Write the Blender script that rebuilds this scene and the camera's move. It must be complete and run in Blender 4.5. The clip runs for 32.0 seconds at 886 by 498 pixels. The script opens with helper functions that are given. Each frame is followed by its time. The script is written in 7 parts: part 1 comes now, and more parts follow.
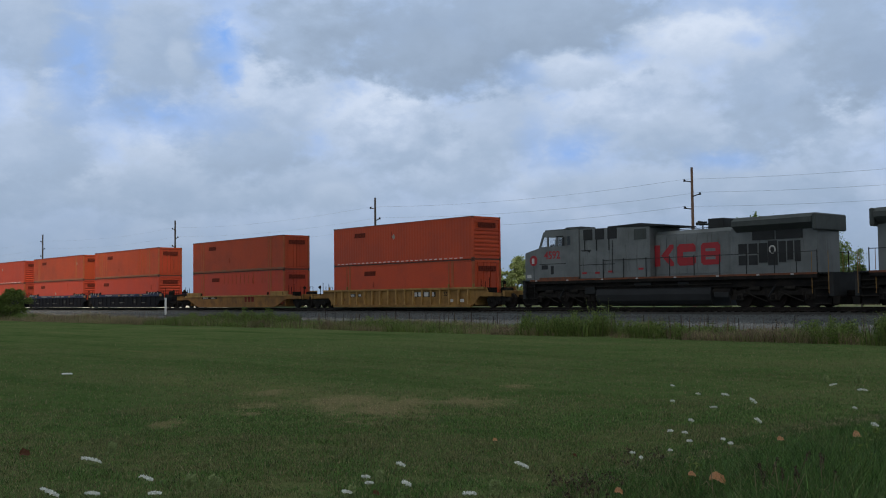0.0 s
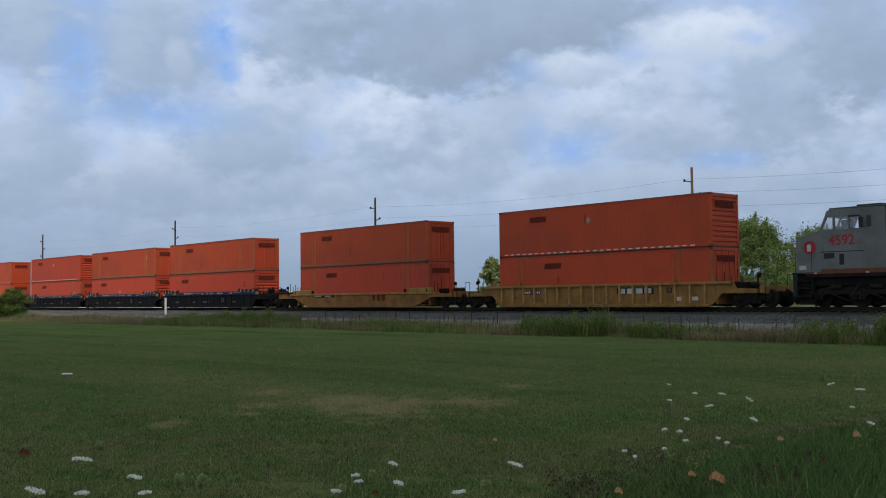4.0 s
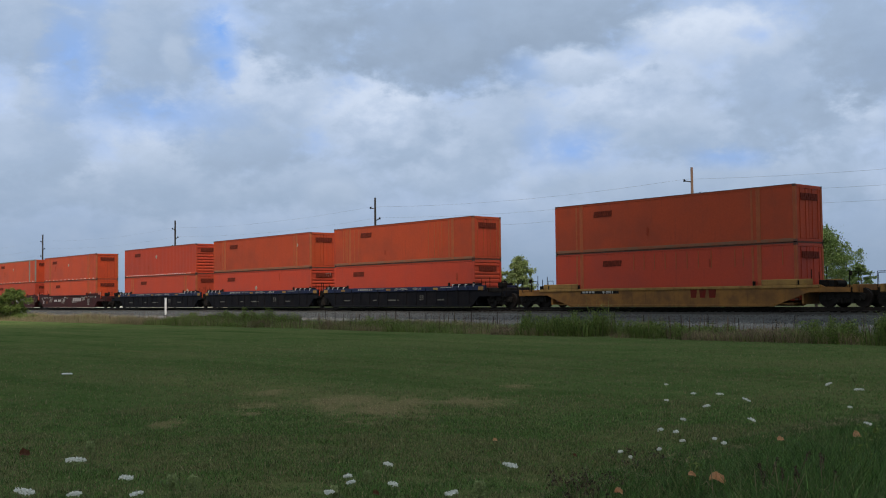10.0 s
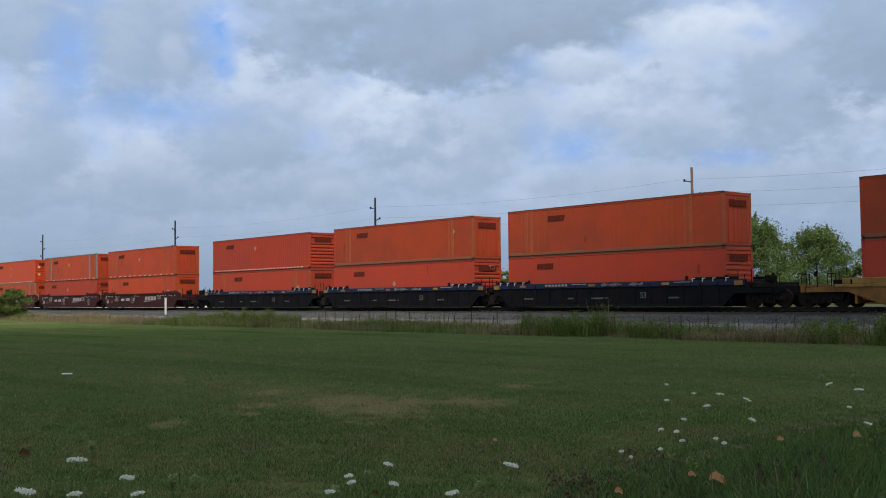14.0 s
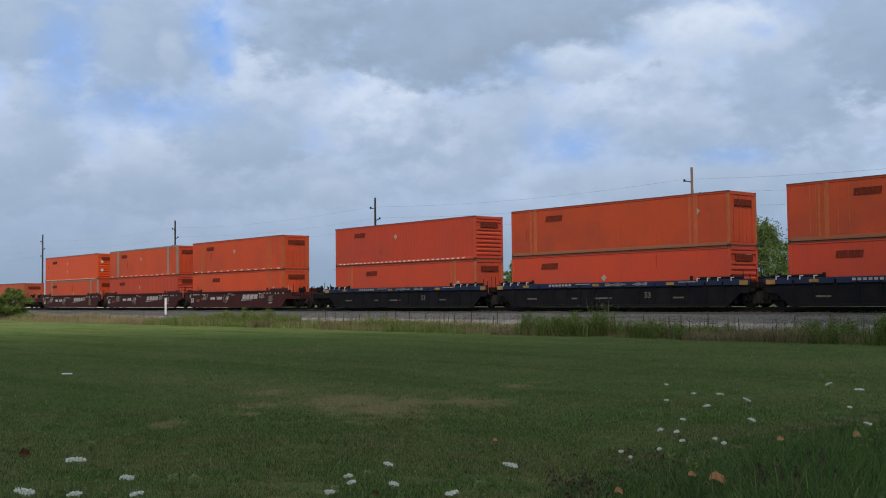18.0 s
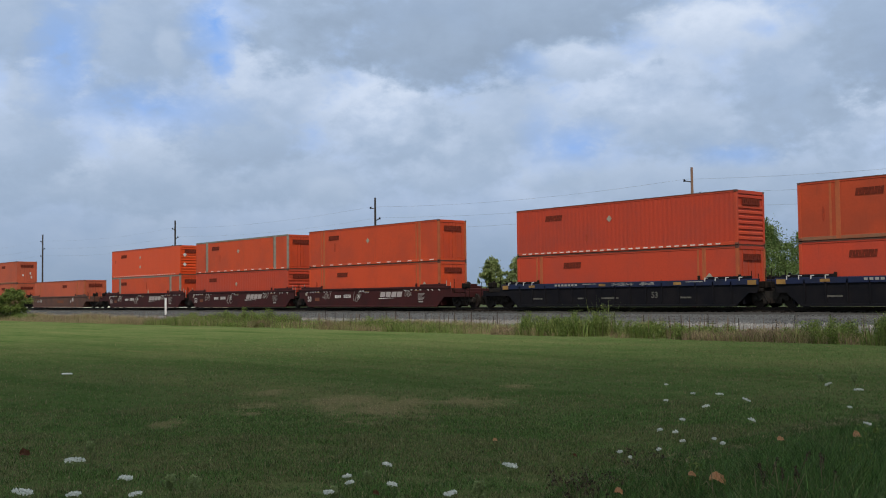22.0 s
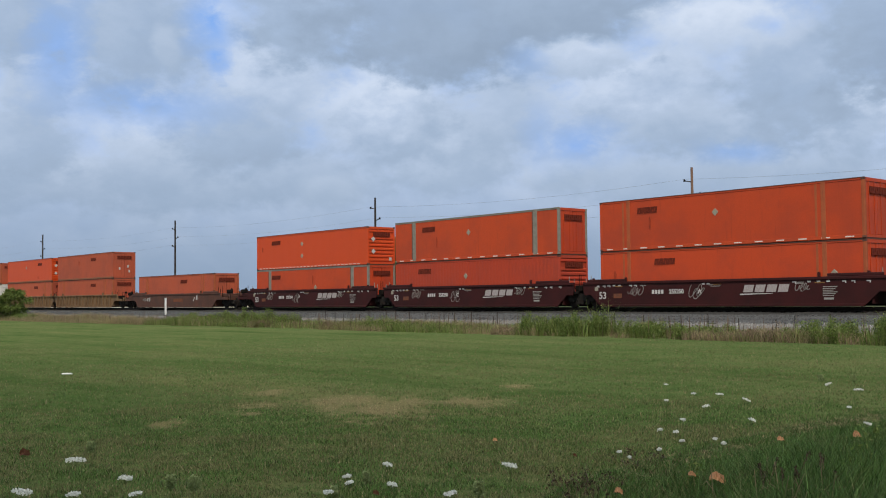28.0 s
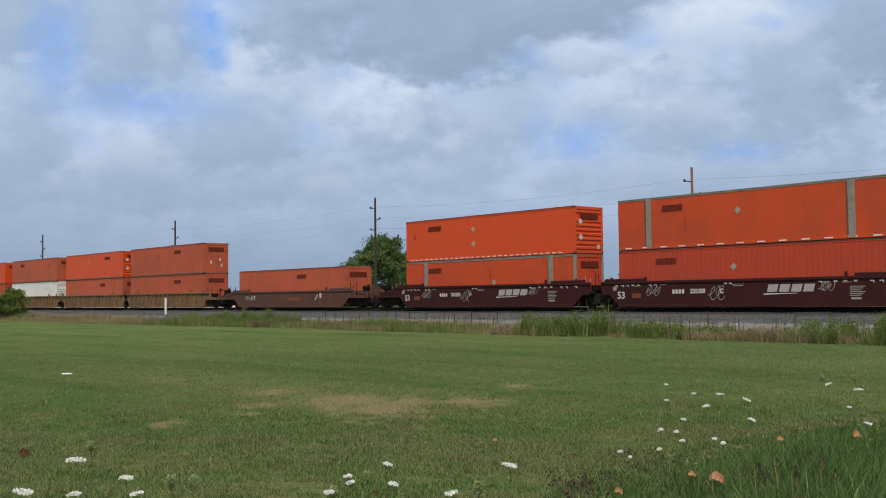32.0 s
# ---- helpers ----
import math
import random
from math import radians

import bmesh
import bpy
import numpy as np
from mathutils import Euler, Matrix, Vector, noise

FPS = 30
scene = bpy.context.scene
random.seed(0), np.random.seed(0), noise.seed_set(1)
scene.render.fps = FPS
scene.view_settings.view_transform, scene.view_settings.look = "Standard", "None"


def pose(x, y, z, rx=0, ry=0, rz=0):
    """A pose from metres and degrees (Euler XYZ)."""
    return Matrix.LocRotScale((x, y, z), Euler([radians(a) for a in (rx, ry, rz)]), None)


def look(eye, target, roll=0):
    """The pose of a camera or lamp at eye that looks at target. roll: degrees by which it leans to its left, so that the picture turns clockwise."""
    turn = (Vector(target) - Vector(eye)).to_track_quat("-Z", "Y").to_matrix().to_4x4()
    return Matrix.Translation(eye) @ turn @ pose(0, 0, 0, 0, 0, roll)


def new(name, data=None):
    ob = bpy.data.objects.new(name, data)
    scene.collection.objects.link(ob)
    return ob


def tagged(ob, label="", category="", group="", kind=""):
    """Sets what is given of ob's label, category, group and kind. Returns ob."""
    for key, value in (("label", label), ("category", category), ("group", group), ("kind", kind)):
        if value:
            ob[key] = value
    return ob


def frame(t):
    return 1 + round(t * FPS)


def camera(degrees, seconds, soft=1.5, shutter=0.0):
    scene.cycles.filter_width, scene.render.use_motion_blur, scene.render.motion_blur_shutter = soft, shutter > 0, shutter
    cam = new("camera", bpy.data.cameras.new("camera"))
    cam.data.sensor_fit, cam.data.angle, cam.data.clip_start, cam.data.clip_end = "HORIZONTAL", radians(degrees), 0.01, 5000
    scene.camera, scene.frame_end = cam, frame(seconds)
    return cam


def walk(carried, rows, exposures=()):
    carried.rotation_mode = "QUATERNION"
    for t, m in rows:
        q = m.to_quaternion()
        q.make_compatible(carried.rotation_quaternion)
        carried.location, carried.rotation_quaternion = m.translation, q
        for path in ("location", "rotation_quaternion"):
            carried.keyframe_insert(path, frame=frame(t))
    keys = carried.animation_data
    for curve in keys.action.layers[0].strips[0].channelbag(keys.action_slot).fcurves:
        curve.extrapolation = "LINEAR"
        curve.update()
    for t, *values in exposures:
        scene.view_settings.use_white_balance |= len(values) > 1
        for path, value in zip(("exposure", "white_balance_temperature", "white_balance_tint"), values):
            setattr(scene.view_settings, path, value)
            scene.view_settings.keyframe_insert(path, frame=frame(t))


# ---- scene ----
# One straight railway past a mown lawn: x runs along the track (the way the train
# goes), y away from the camera, z up; the lawn lies at z = 0.
RAIL = 0.84            # top of the rails
TRACK_Y = 47.81        # centre line of the track
CAM_Z = 1.5
YAW, PITCH, ROLL = -49.15, 2.72, -0.65


def run(t):
    """How far the train has rolled after t seconds."""
    x = t / 16 - 1
    return 79.2472 * x + 2.2529 * x ** 2 - 0.6822 * x ** 3 + 1.1288 * x ** 4 + 0.4266 * x ** 5 - 0.8802 * x ** 6 + 76.4901


# ---- camera: on a tripod ----
cam = camera(46.45, 32.0, soft=1.05)
eye = Vector((0, 0, CAM_Z))
way = Vector((math.sin(radians(YAW)) * math.cos(radians(PITCH)), math.cos(radians(YAW)) * math.cos(radians(PITCH)), math.sin(radians(PITCH))))
stand = look(eye, eye + way * 10, ROLL)
walk(cam, [(0, stand), (32, stand)], exposures=((0, 0.0), (32, 0.0)))

# ---- world and sun ----
SUN_AZ, SUN_EL = 135.0, 54.0      # compass turn from +y towards +x, and height
to_sun = Vector((math.sin(radians(SUN_AZ)) * math.cos(radians(SUN_EL)), math.cos(radians(SUN_AZ)) * math.cos(radians(SUN_EL)), math.sin(radians(SUN_EL))))
sun = new("sun", bpy.data.lights.new("sun", "SUN"))
sun.data.energy, sun.data.angle, sun.data.color = 3.2, radians(0.6), (1.0, 0.91, 0.81)
sun.matrix_world = look((0, 0, 60), Vector((0, 0, 60)) - to_sun)


class Nodes:
    """A short hand for node trees."""

    def __init__(self, tree):
        self.t = tree
        tree.nodes.clear()

    def n(self, type_name, **props):
        node = self.t.nodes.new(type_name)
        for key, value in props.items():
            if key == "op":
                node.operation = value
            elif key == "mode":
                node.blend_type = value
            elif key == "kind":
                node.data_type = value
        return node

    def put(self, socket, value):
        if isinstance(value, bpy.types.NodeSocket):
            self.t.links.new(value, socket)
        elif value is not None:
            socket.default_value = value

    def m(self, op, a, b=None, c=None, clamp=False):
        node = self.n("ShaderNodeMath", op=op)
        node.use_clamp = clamp
        for i, v in enumerate((a, b, c)):
            self.put(node.inputs[i], v)
        return node.outputs[0]

    def noise(self, vec, scale, detail=4.0, rough=0.5, dist=0.0):
        node = self.n("ShaderNodeTexNoise")
        self.put(node.inputs["Vector"], vec)
        for key, v in (("Scale", scale), ("Detail", detail), ("Roughness", rough), ("Distortion", dist)):
            node.inputs[key].default_value = v
        return node.outputs["Fac"]

    def mix(self, fac, a, b, mode="MIX"):
        node = self.n("ShaderNodeMix", kind="RGBA", mode=mode)
        node.clamp_factor, node.clamp_result = True, False
        self.put(node.inputs[0], fac)
        self.put(node.inputs[6], a if isinstance(a, bpy.types.NodeSocket) else (*a, 1))
        self.put(node.inputs[7], b if isinstance(b, bpy.types.NodeSocket) else (*b, 1))
        return node.outputs[2]

    def ramp(self, fac, stops):
        node = self.n("ShaderNodeValToRGB")
        self.put(node.inputs[0], fac)
        e = node.color_ramp.elements
        while len(e) < len(stops):
            e.new(0.5)
        for el, (at, col) in zip(e, stops):
            el.position, el.color = at, (*col, 1) if len(col) == 3 else col
        return node.outputs[0]

    def remap(self, v, a, b, c=0.0, d=1.0):
        node = self.n("ShaderNodeMapRange")
        self.put(node.inputs[0], v)
        for i, x in enumerate((a, b, c, d)):
            node.inputs[i + 1].default_value = x
        node.interpolation_type = "SMOOTHSTEP"
        return node.outputs[0]


CLOUD_DARK, CLOUD_MID, CLOUD_LIGHT, CLEAR = (0.255, 0.335, 0.455), (0.375, 0.48, 0.64), (0.76, 0.84, 0.97), (0.23, 0.43, 0.87)
# cloud heaps: turn from the view's middle, height, half width, half height (degrees), brightness of crown and base
LOW_BANKS = ((-23.7, 5.9, 4.4, 1.4, 0.50, 0.42), (-18.8, 6.2, 2.3, 1.3, 0.64, 0.44), (-13.9, 6.3, 4.7, 1.6, 0.50, 0.42), (-6.9, 6.5, 4.1, 1.4, 0.48, 0.42), (-6.0, 5.7, 1.8, 1.0, 0.56, 0.48),
             (0.6, 7.1, 3.7, 1.4, 0.56, 0.45), (6.2, 6.3, 1.9, 1.0, 0.64, 0.50), (11.4, 6.2, 4.1, 1.2, 0.52, 0.44), (18.7, 5.9, 4.7, 1.6, 0.50, 0.42))
HEAPS = ((-22.4, 8.1, 3.7, 1.9, 0.50, 0.38), (-21.3, 11.0, 1.9, 2.1, 0.60, 0.46), (-15.8, 8.5, 2.1, 1.4, 0.74, 0.55), (-14.8, 7.0, 3.4, 1.2, 0.54, 0.42), (-11.1, 8.6, 3.4, 1.7, 0.46, 0.34),
         (0.6, 8.5, 2.8, 1.6, 0.62, 0.46), (3.6, 10.0, 3.0, 2.3, 0.56, 0.44), (-9.2, 11.7, 3.5, 2.7, 0.76, 0.46), (-2.9, 9.8, 3.7, 2.6, 0.86, 0.40), (10.8, 10.4, 5.1, 2.5, 0.76, 0.40),
         (14.4, 8.7, 4.7, 1.4, 0.52, 0.38), (21.4, 8.8, 2.3, 2.0, 0.74, 0.44), (18.8, 11.2, 3.3, 3.4, 0.46, 0.34))
HIGH_DECK = ((-22.2, 14.6, 3.0, 2.3, 0.48, 0.36), (-16.4, 13.6, 3.6, 3.3, 0.47, 0.34), (-14.7, 13.0, 0.7, 1.0, 0.52, 0.46), (-7.5, 14.8, 3.4, 2.2, 0.42, 0.32), (2.5, 15.1, 9.4, 2.9, 0.32, 0.22),
             (-0.3, 13.1, 3.4, 1.7, 0.30, 0.22), (7.2, 15.4, 4.7, 1.7, 0.36, 0.26), (15.1, 14.1, 3.9, 1.5, 0.86, 0.66), (7.8, 12.9, 3.0, 0.9, 0.74, 0.56), (22.7, 13.1, 2.8, 3.1, 0.38, 0.26))
# blue gaps between them, with how clear they are
GAPS = ((-20.0, 12.6, 1.6, 2.6, 0.70), (-16.0, 10.1, 4.6, 1.2, 0.62), (-19.5, 16.0, 1.5, 1.2, 0.5), (-12.3, 14.6, 1.3, 1.8, 0.90), (-12.2, 12.7, 0.8, 1.0, 0.95), (17.4, 14.1, 0.9, 0.5, 0.45), (4.7, 12.5, 1.2, 0.8, 0.40),
        (7.4, 8.3, 1.9, 1.1, 0.66), (15.7, 7.4, 1.9, 0.6, 0.55), (5.6, 8.6, 1.2, 1.9, 0.38))


def sky_colour(k, vec, shaped):
    """Broken stratocumulus as a colour over the direction vec."""
    sep = k.n("ShaderNodeSeparateXYZ")
    k.put(sep.inputs[0], vec)
    x, y, z = sep.outputs
    el = k.m("MULTIPLY", k.m("ARCSINE", z), 180 / math.pi)
    az = k.m("SUBTRACT", k.m("MULTIPLY", k.m("ARCTAN2", x, y), 180 / math.pi), YAW)
    # the layer lies flat overhead: it is drawn out sideways towards the horizon
    comb = k.n("ShaderNodeCombineXYZ")
    k.put(comb.inputs[0], k.m("MULTIPLY", az, 0.072))
    k.put(comb.inputs[1], k.m("MULTIPLY", el, 0.112))
    big = k.noise(comb.outputs[0], 1.5, 8.0, 0.55, 0.15)
    fine = k.noise(comb.outputs[0], 5.0, 9.0, 0.57, 0.2)
    value = k.m("ADD", k.m("MULTIPLY", big, 0.75), k.m("MULTIPLY", fine, 0.62))
    value = k.m("ADD", value, -0.23)
    gap = k.remap(k.noise(comb.outputs[0], 1.1, 5.0, 0.5), 0.62, 0.78, 0.0, 0.5)
    if shaped:
        value = k.m("MULTIPLY_ADD", k.m("SUBTRACT", value, 0.4), 0.65, 0.56)
        gap = k.m("MULTIPLY", k.remap(el, 5.0, 11.0, 0.15, 0.42), k.remap(k.noise(comb.outputs[0], 2.3, 6.0, 0.6), 0.32, 0.58, 0.40, 1.0))
        lump = k.noise(comb.outputs[0], 3.2, 7.0, 0.56)
        edge = k.noise(comb.outputs[0], 8.5, 7.0, 0.60)
        wa = k.m("ADD", az, k.m("MULTIPLY_ADD", lump, 3.0, -1.5))
        we = k.m("ADD", el, k.m("MULTIPLY_ADD", k.noise(comb.outputs[0], 2.6, 6.0, 0.56), 2.6, -1.3))
        ragged = k.m("ADD", k.m("MULTIPLY_ADD", edge, 1.1, -0.55), k.m("MULTIPLY_ADD", fine, 1.0, -0.5))
        relief = k.m("ADD", k.m("MULTIPLY_ADD", edge, 1.1, -0.55), k.m("MULTIPLY_ADD", fine, 1.7, -0.85))

        def from_middle(a, e, ra, re):
            da = k.m("DIVIDE", k.m("SUBTRACT", wa, a), ra)
            de = k.m("DIVIDE", k.m("SUBTRACT", we, e), re)
            return da, de, k.m("SQRT", k.m("ADD", k.m("MULTIPLY", da, da), k.m("MULTIPLY", de, de)))

        for a, e, ra, re, crown, foot in LOW_BANKS + HEAPS + HIGH_DECK:
            da, de, d = from_middle(a, e, ra, re)
            mask = k.remap(k.m("ADD", d, ragged), 1.42, 0.62, 0.0, 0.88)
            up = k.m("ADD", k.m("MULTIPLY_ADD", da, -0.22, k.m("MULTIPLY", de, 0.75)), relief)
            shade = k.remap(up, -1.0, 1.1, foot - 0.03, crown + 0.05)
            value = k.m("ADD", value, k.m("MULTIPLY", k.m("SUBTRACT", shade, value), mask))
            gap = k.m("MULTIPLY", gap, k.m("SUBTRACT", 1.0, mask))
        torn = k.remap(k.m("ADD", k.m("MULTIPLY", edge, 0.5), k.m("MULTIPLY", fine, 0.6)), 0.36, 0.66, 0.35, 1.25)
        for a, e, ra, re, clear in GAPS:
            da, de, d = from_middle(a, e, ra, re)
            gap = k.m("MAXIMUM", gap, k.m("MULTIPLY", k.m("MULTIPLY", k.remap(k.m("ADD", d, k.m("MULTIPLY", ragged, 1.7)), 1.7, -0.1), torn), clear))
    low = k.remap(el, 0.0, 8.5, 0.80, 0.0)
    col = k.ramp(value, ((0.12, CLOUD_DARK), (0.42, CLOUD_MID), (0.64, (0.52, 0.62, 0.78)), (0.92, CLOUD_LIGHT)))
    col = k.mix(gap, col, CLEAR)
    col = k.mix(low, col, (0.226, 0.312, 0.436))
    if not shaped:      # whiter cloud overhead
        col = k.mix(k.remap(el, 14.0, 40.0), col, (1.04, 1.0, 0.86), "MULTIPLY")
        near = k.n("ShaderNodeVectorMath", op="DOT_PRODUCT")
        k.put(near.inputs[0], vec)
        near.inputs[1].default_value = to_sun
        col = k.mix(k.remap(near.outputs["Value"], 0.1, 0.95), col, (1.90, 1.74, 1.48), "MULTIPLY")
    return col


world = bpy.data.worlds.new("world")
scene.world = world
world.use_nodes = True
k = Nodes(world.node_tree)
sky = k.n("ShaderNodeTexSky")
sky.sky_type, sky.sun_disc = "NISHITA", False
sky.sun_elevation, sky.sun_rotation = radians(SUN_EL), radians(SUN_AZ)
clouds = sky_colour(k, k.n("ShaderNodeTexCoord").outputs["Generated"], False)
blue = k.n("ShaderNodeBackground")
k.put(blue.inputs[0], sky.outputs[0])
blue.inputs[1].default_value = 0.09
grey = k.n("ShaderNodeBackground")
k.put(grey.inputs[0], clouds)
grey.inputs[1].default_value = 0.80
both = k.n("ShaderNodeMixShader")
both.inputs[0].default_value = 0.85
k.put(both.inputs[1], blue.outputs[0])
k.put(both.inputs[2], grey.outputs[0])
k.put(k.n("ShaderNodeOutputWorld").inputs[0], both.outputs[0])


# ---- materials ----
def surface(name, colour, rough=0.7, metal=0.0, second=None, scale=1.5, amount=0.5, fine=30.0, bump=0.1, spread=0.0, streaks=0.0, streak_colour=(0.05, 0.03, 0.02), island=False, spec=0.5, stretch=(1, 1, 1)):
    """A painted, rusty, earthen or grown surface: two colours at two scales, relief, run-down stains."""
    m = bpy.data.materials.new(name)
    m.use_nodes = True
    k = Nodes(m.node_tree)
    tex = k.n("ShaderNodeTexCoord").outputs["Object"]
    if stretch != (1, 1, 1):
        mp = k.n("ShaderNodeMapping")
        k.put(mp.inputs[0], tex)
        mp.inputs[3].default_value = stretch
        tex = mp.outputs[0]
    second = second or tuple(c * 0.7 for c in colour)
    fac = k.m("MULTIPLY", k.remap(k.noise(tex, scale, 5.0, 0.6), 0.35, 0.7), amount)
    col = k.mix(fac, colour, second)
    grain = k.noise(tex, fine, 3.0, 0.6)
    col = k.mix(k.m("MULTIPLY", k.remap(grain, 0.3, 0.75), 0.35), col, tuple(c * 0.72 for c in colour))
    if streaks:
        mp = k.n("ShaderNodeMapping")
        k.put(mp.inputs[0], k.n("ShaderNodeTexCoord").outputs["Object"])
        mp.inputs[3].default_value = (2.2, 2.2, 0.16)
        run_down = k.remap(k.noise(mp.outputs[0], 3.0, 5.0, 0.65), 0.55, 0.8)
        col = k.mix(k.m("MULTIPLY", run_down, streaks), col, streak_colour)
    if spread:
        if island:
            rnd = k.n("ShaderNodeNewGeometry").outputs["Random Per Island"]
        else:
            rnd = k.n("ShaderNodeObjectInfo").outputs["Random"]
        hsv = k.n("ShaderNodeHueSaturation")
        k.put(hsv.inputs["Color"], col)
        k.put(hsv.inputs["Value"], k.m("MULTIPLY_ADD", rnd, 2 * spread, 1 - spread))
        k.put(hsv.inputs["Hue"], k.m("MULTIPLY_ADD", k.m("FRACT", k.m("MULTIPLY", rnd, 7.3)), 0.06 * spread, 0.5 - 0.03 * spread))
        col = hsv.outputs[0]
    b = k.n("ShaderNodeBsdfPrincipled")
    k.put(b.inputs["Base Color"], col)
    b.inputs["Metallic"].default_value = metal
    b.inputs["Specular IOR Level"].default_value = spec
    k.put(b.inputs["Roughness"], k.m("MULTIPLY_ADD", grain, 0.25, rough - 0.12, clamp=True))
    if bump:
        bp = k.n("ShaderNodeBump")
        bp.inputs["Strength"].default_value = bump
        bp.inputs["Distance"].default_value = 0.02
        k.put(bp.inputs["Height"], grain)
        k.put(b.inputs["Normal"], bp.outputs[0])
    k.put(k.n("ShaderNodeOutputMaterial").inputs[0], b.outputs[0])
    return m


def leaf_surface(name, colour, second, spread=0.35, through_light=0.35):
    """Leaves and blades: light comes through them a little."""
    m = bpy.data.materials.new(name)
    m.use_nodes = True
    k = Nodes(m.node_tree)
    rnd = k.n("ShaderNodeNewGeometry").outputs["Random Per Island"]
    col = k.mix(k.m("FRACT", k.m("MULTIPLY", rnd, 13.7)), colour, second)
    hsv = k.n("ShaderNodeHueSaturation")
    k.put(hsv.inputs["Color"], col)
    k.put(hsv.inputs["Value"], k.m("MULTIPLY_ADD", rnd, 2 * spread, 1 - spread))
    b = k.n("ShaderNodeBsdfPrincipled")
    k.put(b.inputs["Base Color"], hsv.outputs[0])
    b.inputs["Roughness"].default_value = 0.5
    b.inputs["Specular IOR Level"].default_value = 0.2
    tr = k.n("ShaderNodeBsdfTranslucent")
    k.put(tr.inputs[0], hsv.outputs[0])
    mx = k.n("ShaderNodeMixShader")
    mx.inputs[0].default_value = through_light
    k.put(mx.inputs[1], b.outputs[0])
    k.put(mx.inputs[2], tr.outputs[0])
    k.put(k.n("ShaderNodeOutputMaterial").inputs[0], mx.outputs[0])
    return m


def backdrop_surface():
    m = bpy.data.materials.new("cloudy_sky")
    m.use_nodes = True
    k = Nodes(m.node_tree)
    norm = k.n("ShaderNodeVectorMath", op="NORMALIZE")
    k.put(norm.inputs[0], k.n("ShaderNodeTexCoord").outputs["Object"])
    e = k.n("ShaderNodeEmission")
    k.put(e.inputs[0], sky_colour(k, norm.outputs[0], True))
    k.put(k.n("ShaderNodeOutputMaterial").inputs[0], e.outputs[0])
    return m


def cloud_surface(edge, soft):
    """Cloud that thins out towards local x = edge."""
    m = bpy.data.materials.new("cloud_vapour")
    m.use_nodes = True
    k = Nodes(m.node_tree)
    tex = k.n("ShaderNodeTexCoord").outputs["Object"]
    sep = k.n("ShaderNodeSeparateXYZ")
    k.put(sep.inputs[0], tex)
    rag = k.m("MULTIPLY_ADD", k.noise(tex, 0.03, 5.0, 0.6), 30.0, -15.0)
    thick = k.remap(k.m("ADD", sep.outputs[0], rag), edge, edge + soft, 0.0, 0.97)
    d = k.n("ShaderNodeBsdfTranslucent")
    d.inputs[0].default_value = (0.312, 0.317, 0.327, 1)
    mx = k.n("ShaderNodeMixShader")
    k.put(mx.inputs[0], thick)
    k.put(mx.inputs[1], k.n("ShaderNodeBsdfTransparent").outputs[0])
    k.put(mx.inputs[2], d.outputs[0])
    k.put(k.n("ShaderNodeOutputMaterial").inputs[0], mx.outputs[0])
    return m


WORN = ((-14.57, 8.81, 0.32, 0.62), (-12.99, 7.71, 0.47, 0.44), (-12.51, 8.86, 0.77, 0.84), (-11.2, 8.58, 0.67, 1.55), (-11.7, 9.5, 0.33, 1.06), (-11.11, 10.04, 0.51, 0.81), (-12.44, 12.39, 0.28, 0.44), (-12.06, 6.98, 0.19, 0.27), (-11.81, 5.71, 0.21, 0.42), (-11.93, 8.23, 0.2, 0.53))    # dry patches of the lawn: centre, half width, half depth
ACROSS, ALONG = (0.654, 0.756), (-0.756, 0.654)


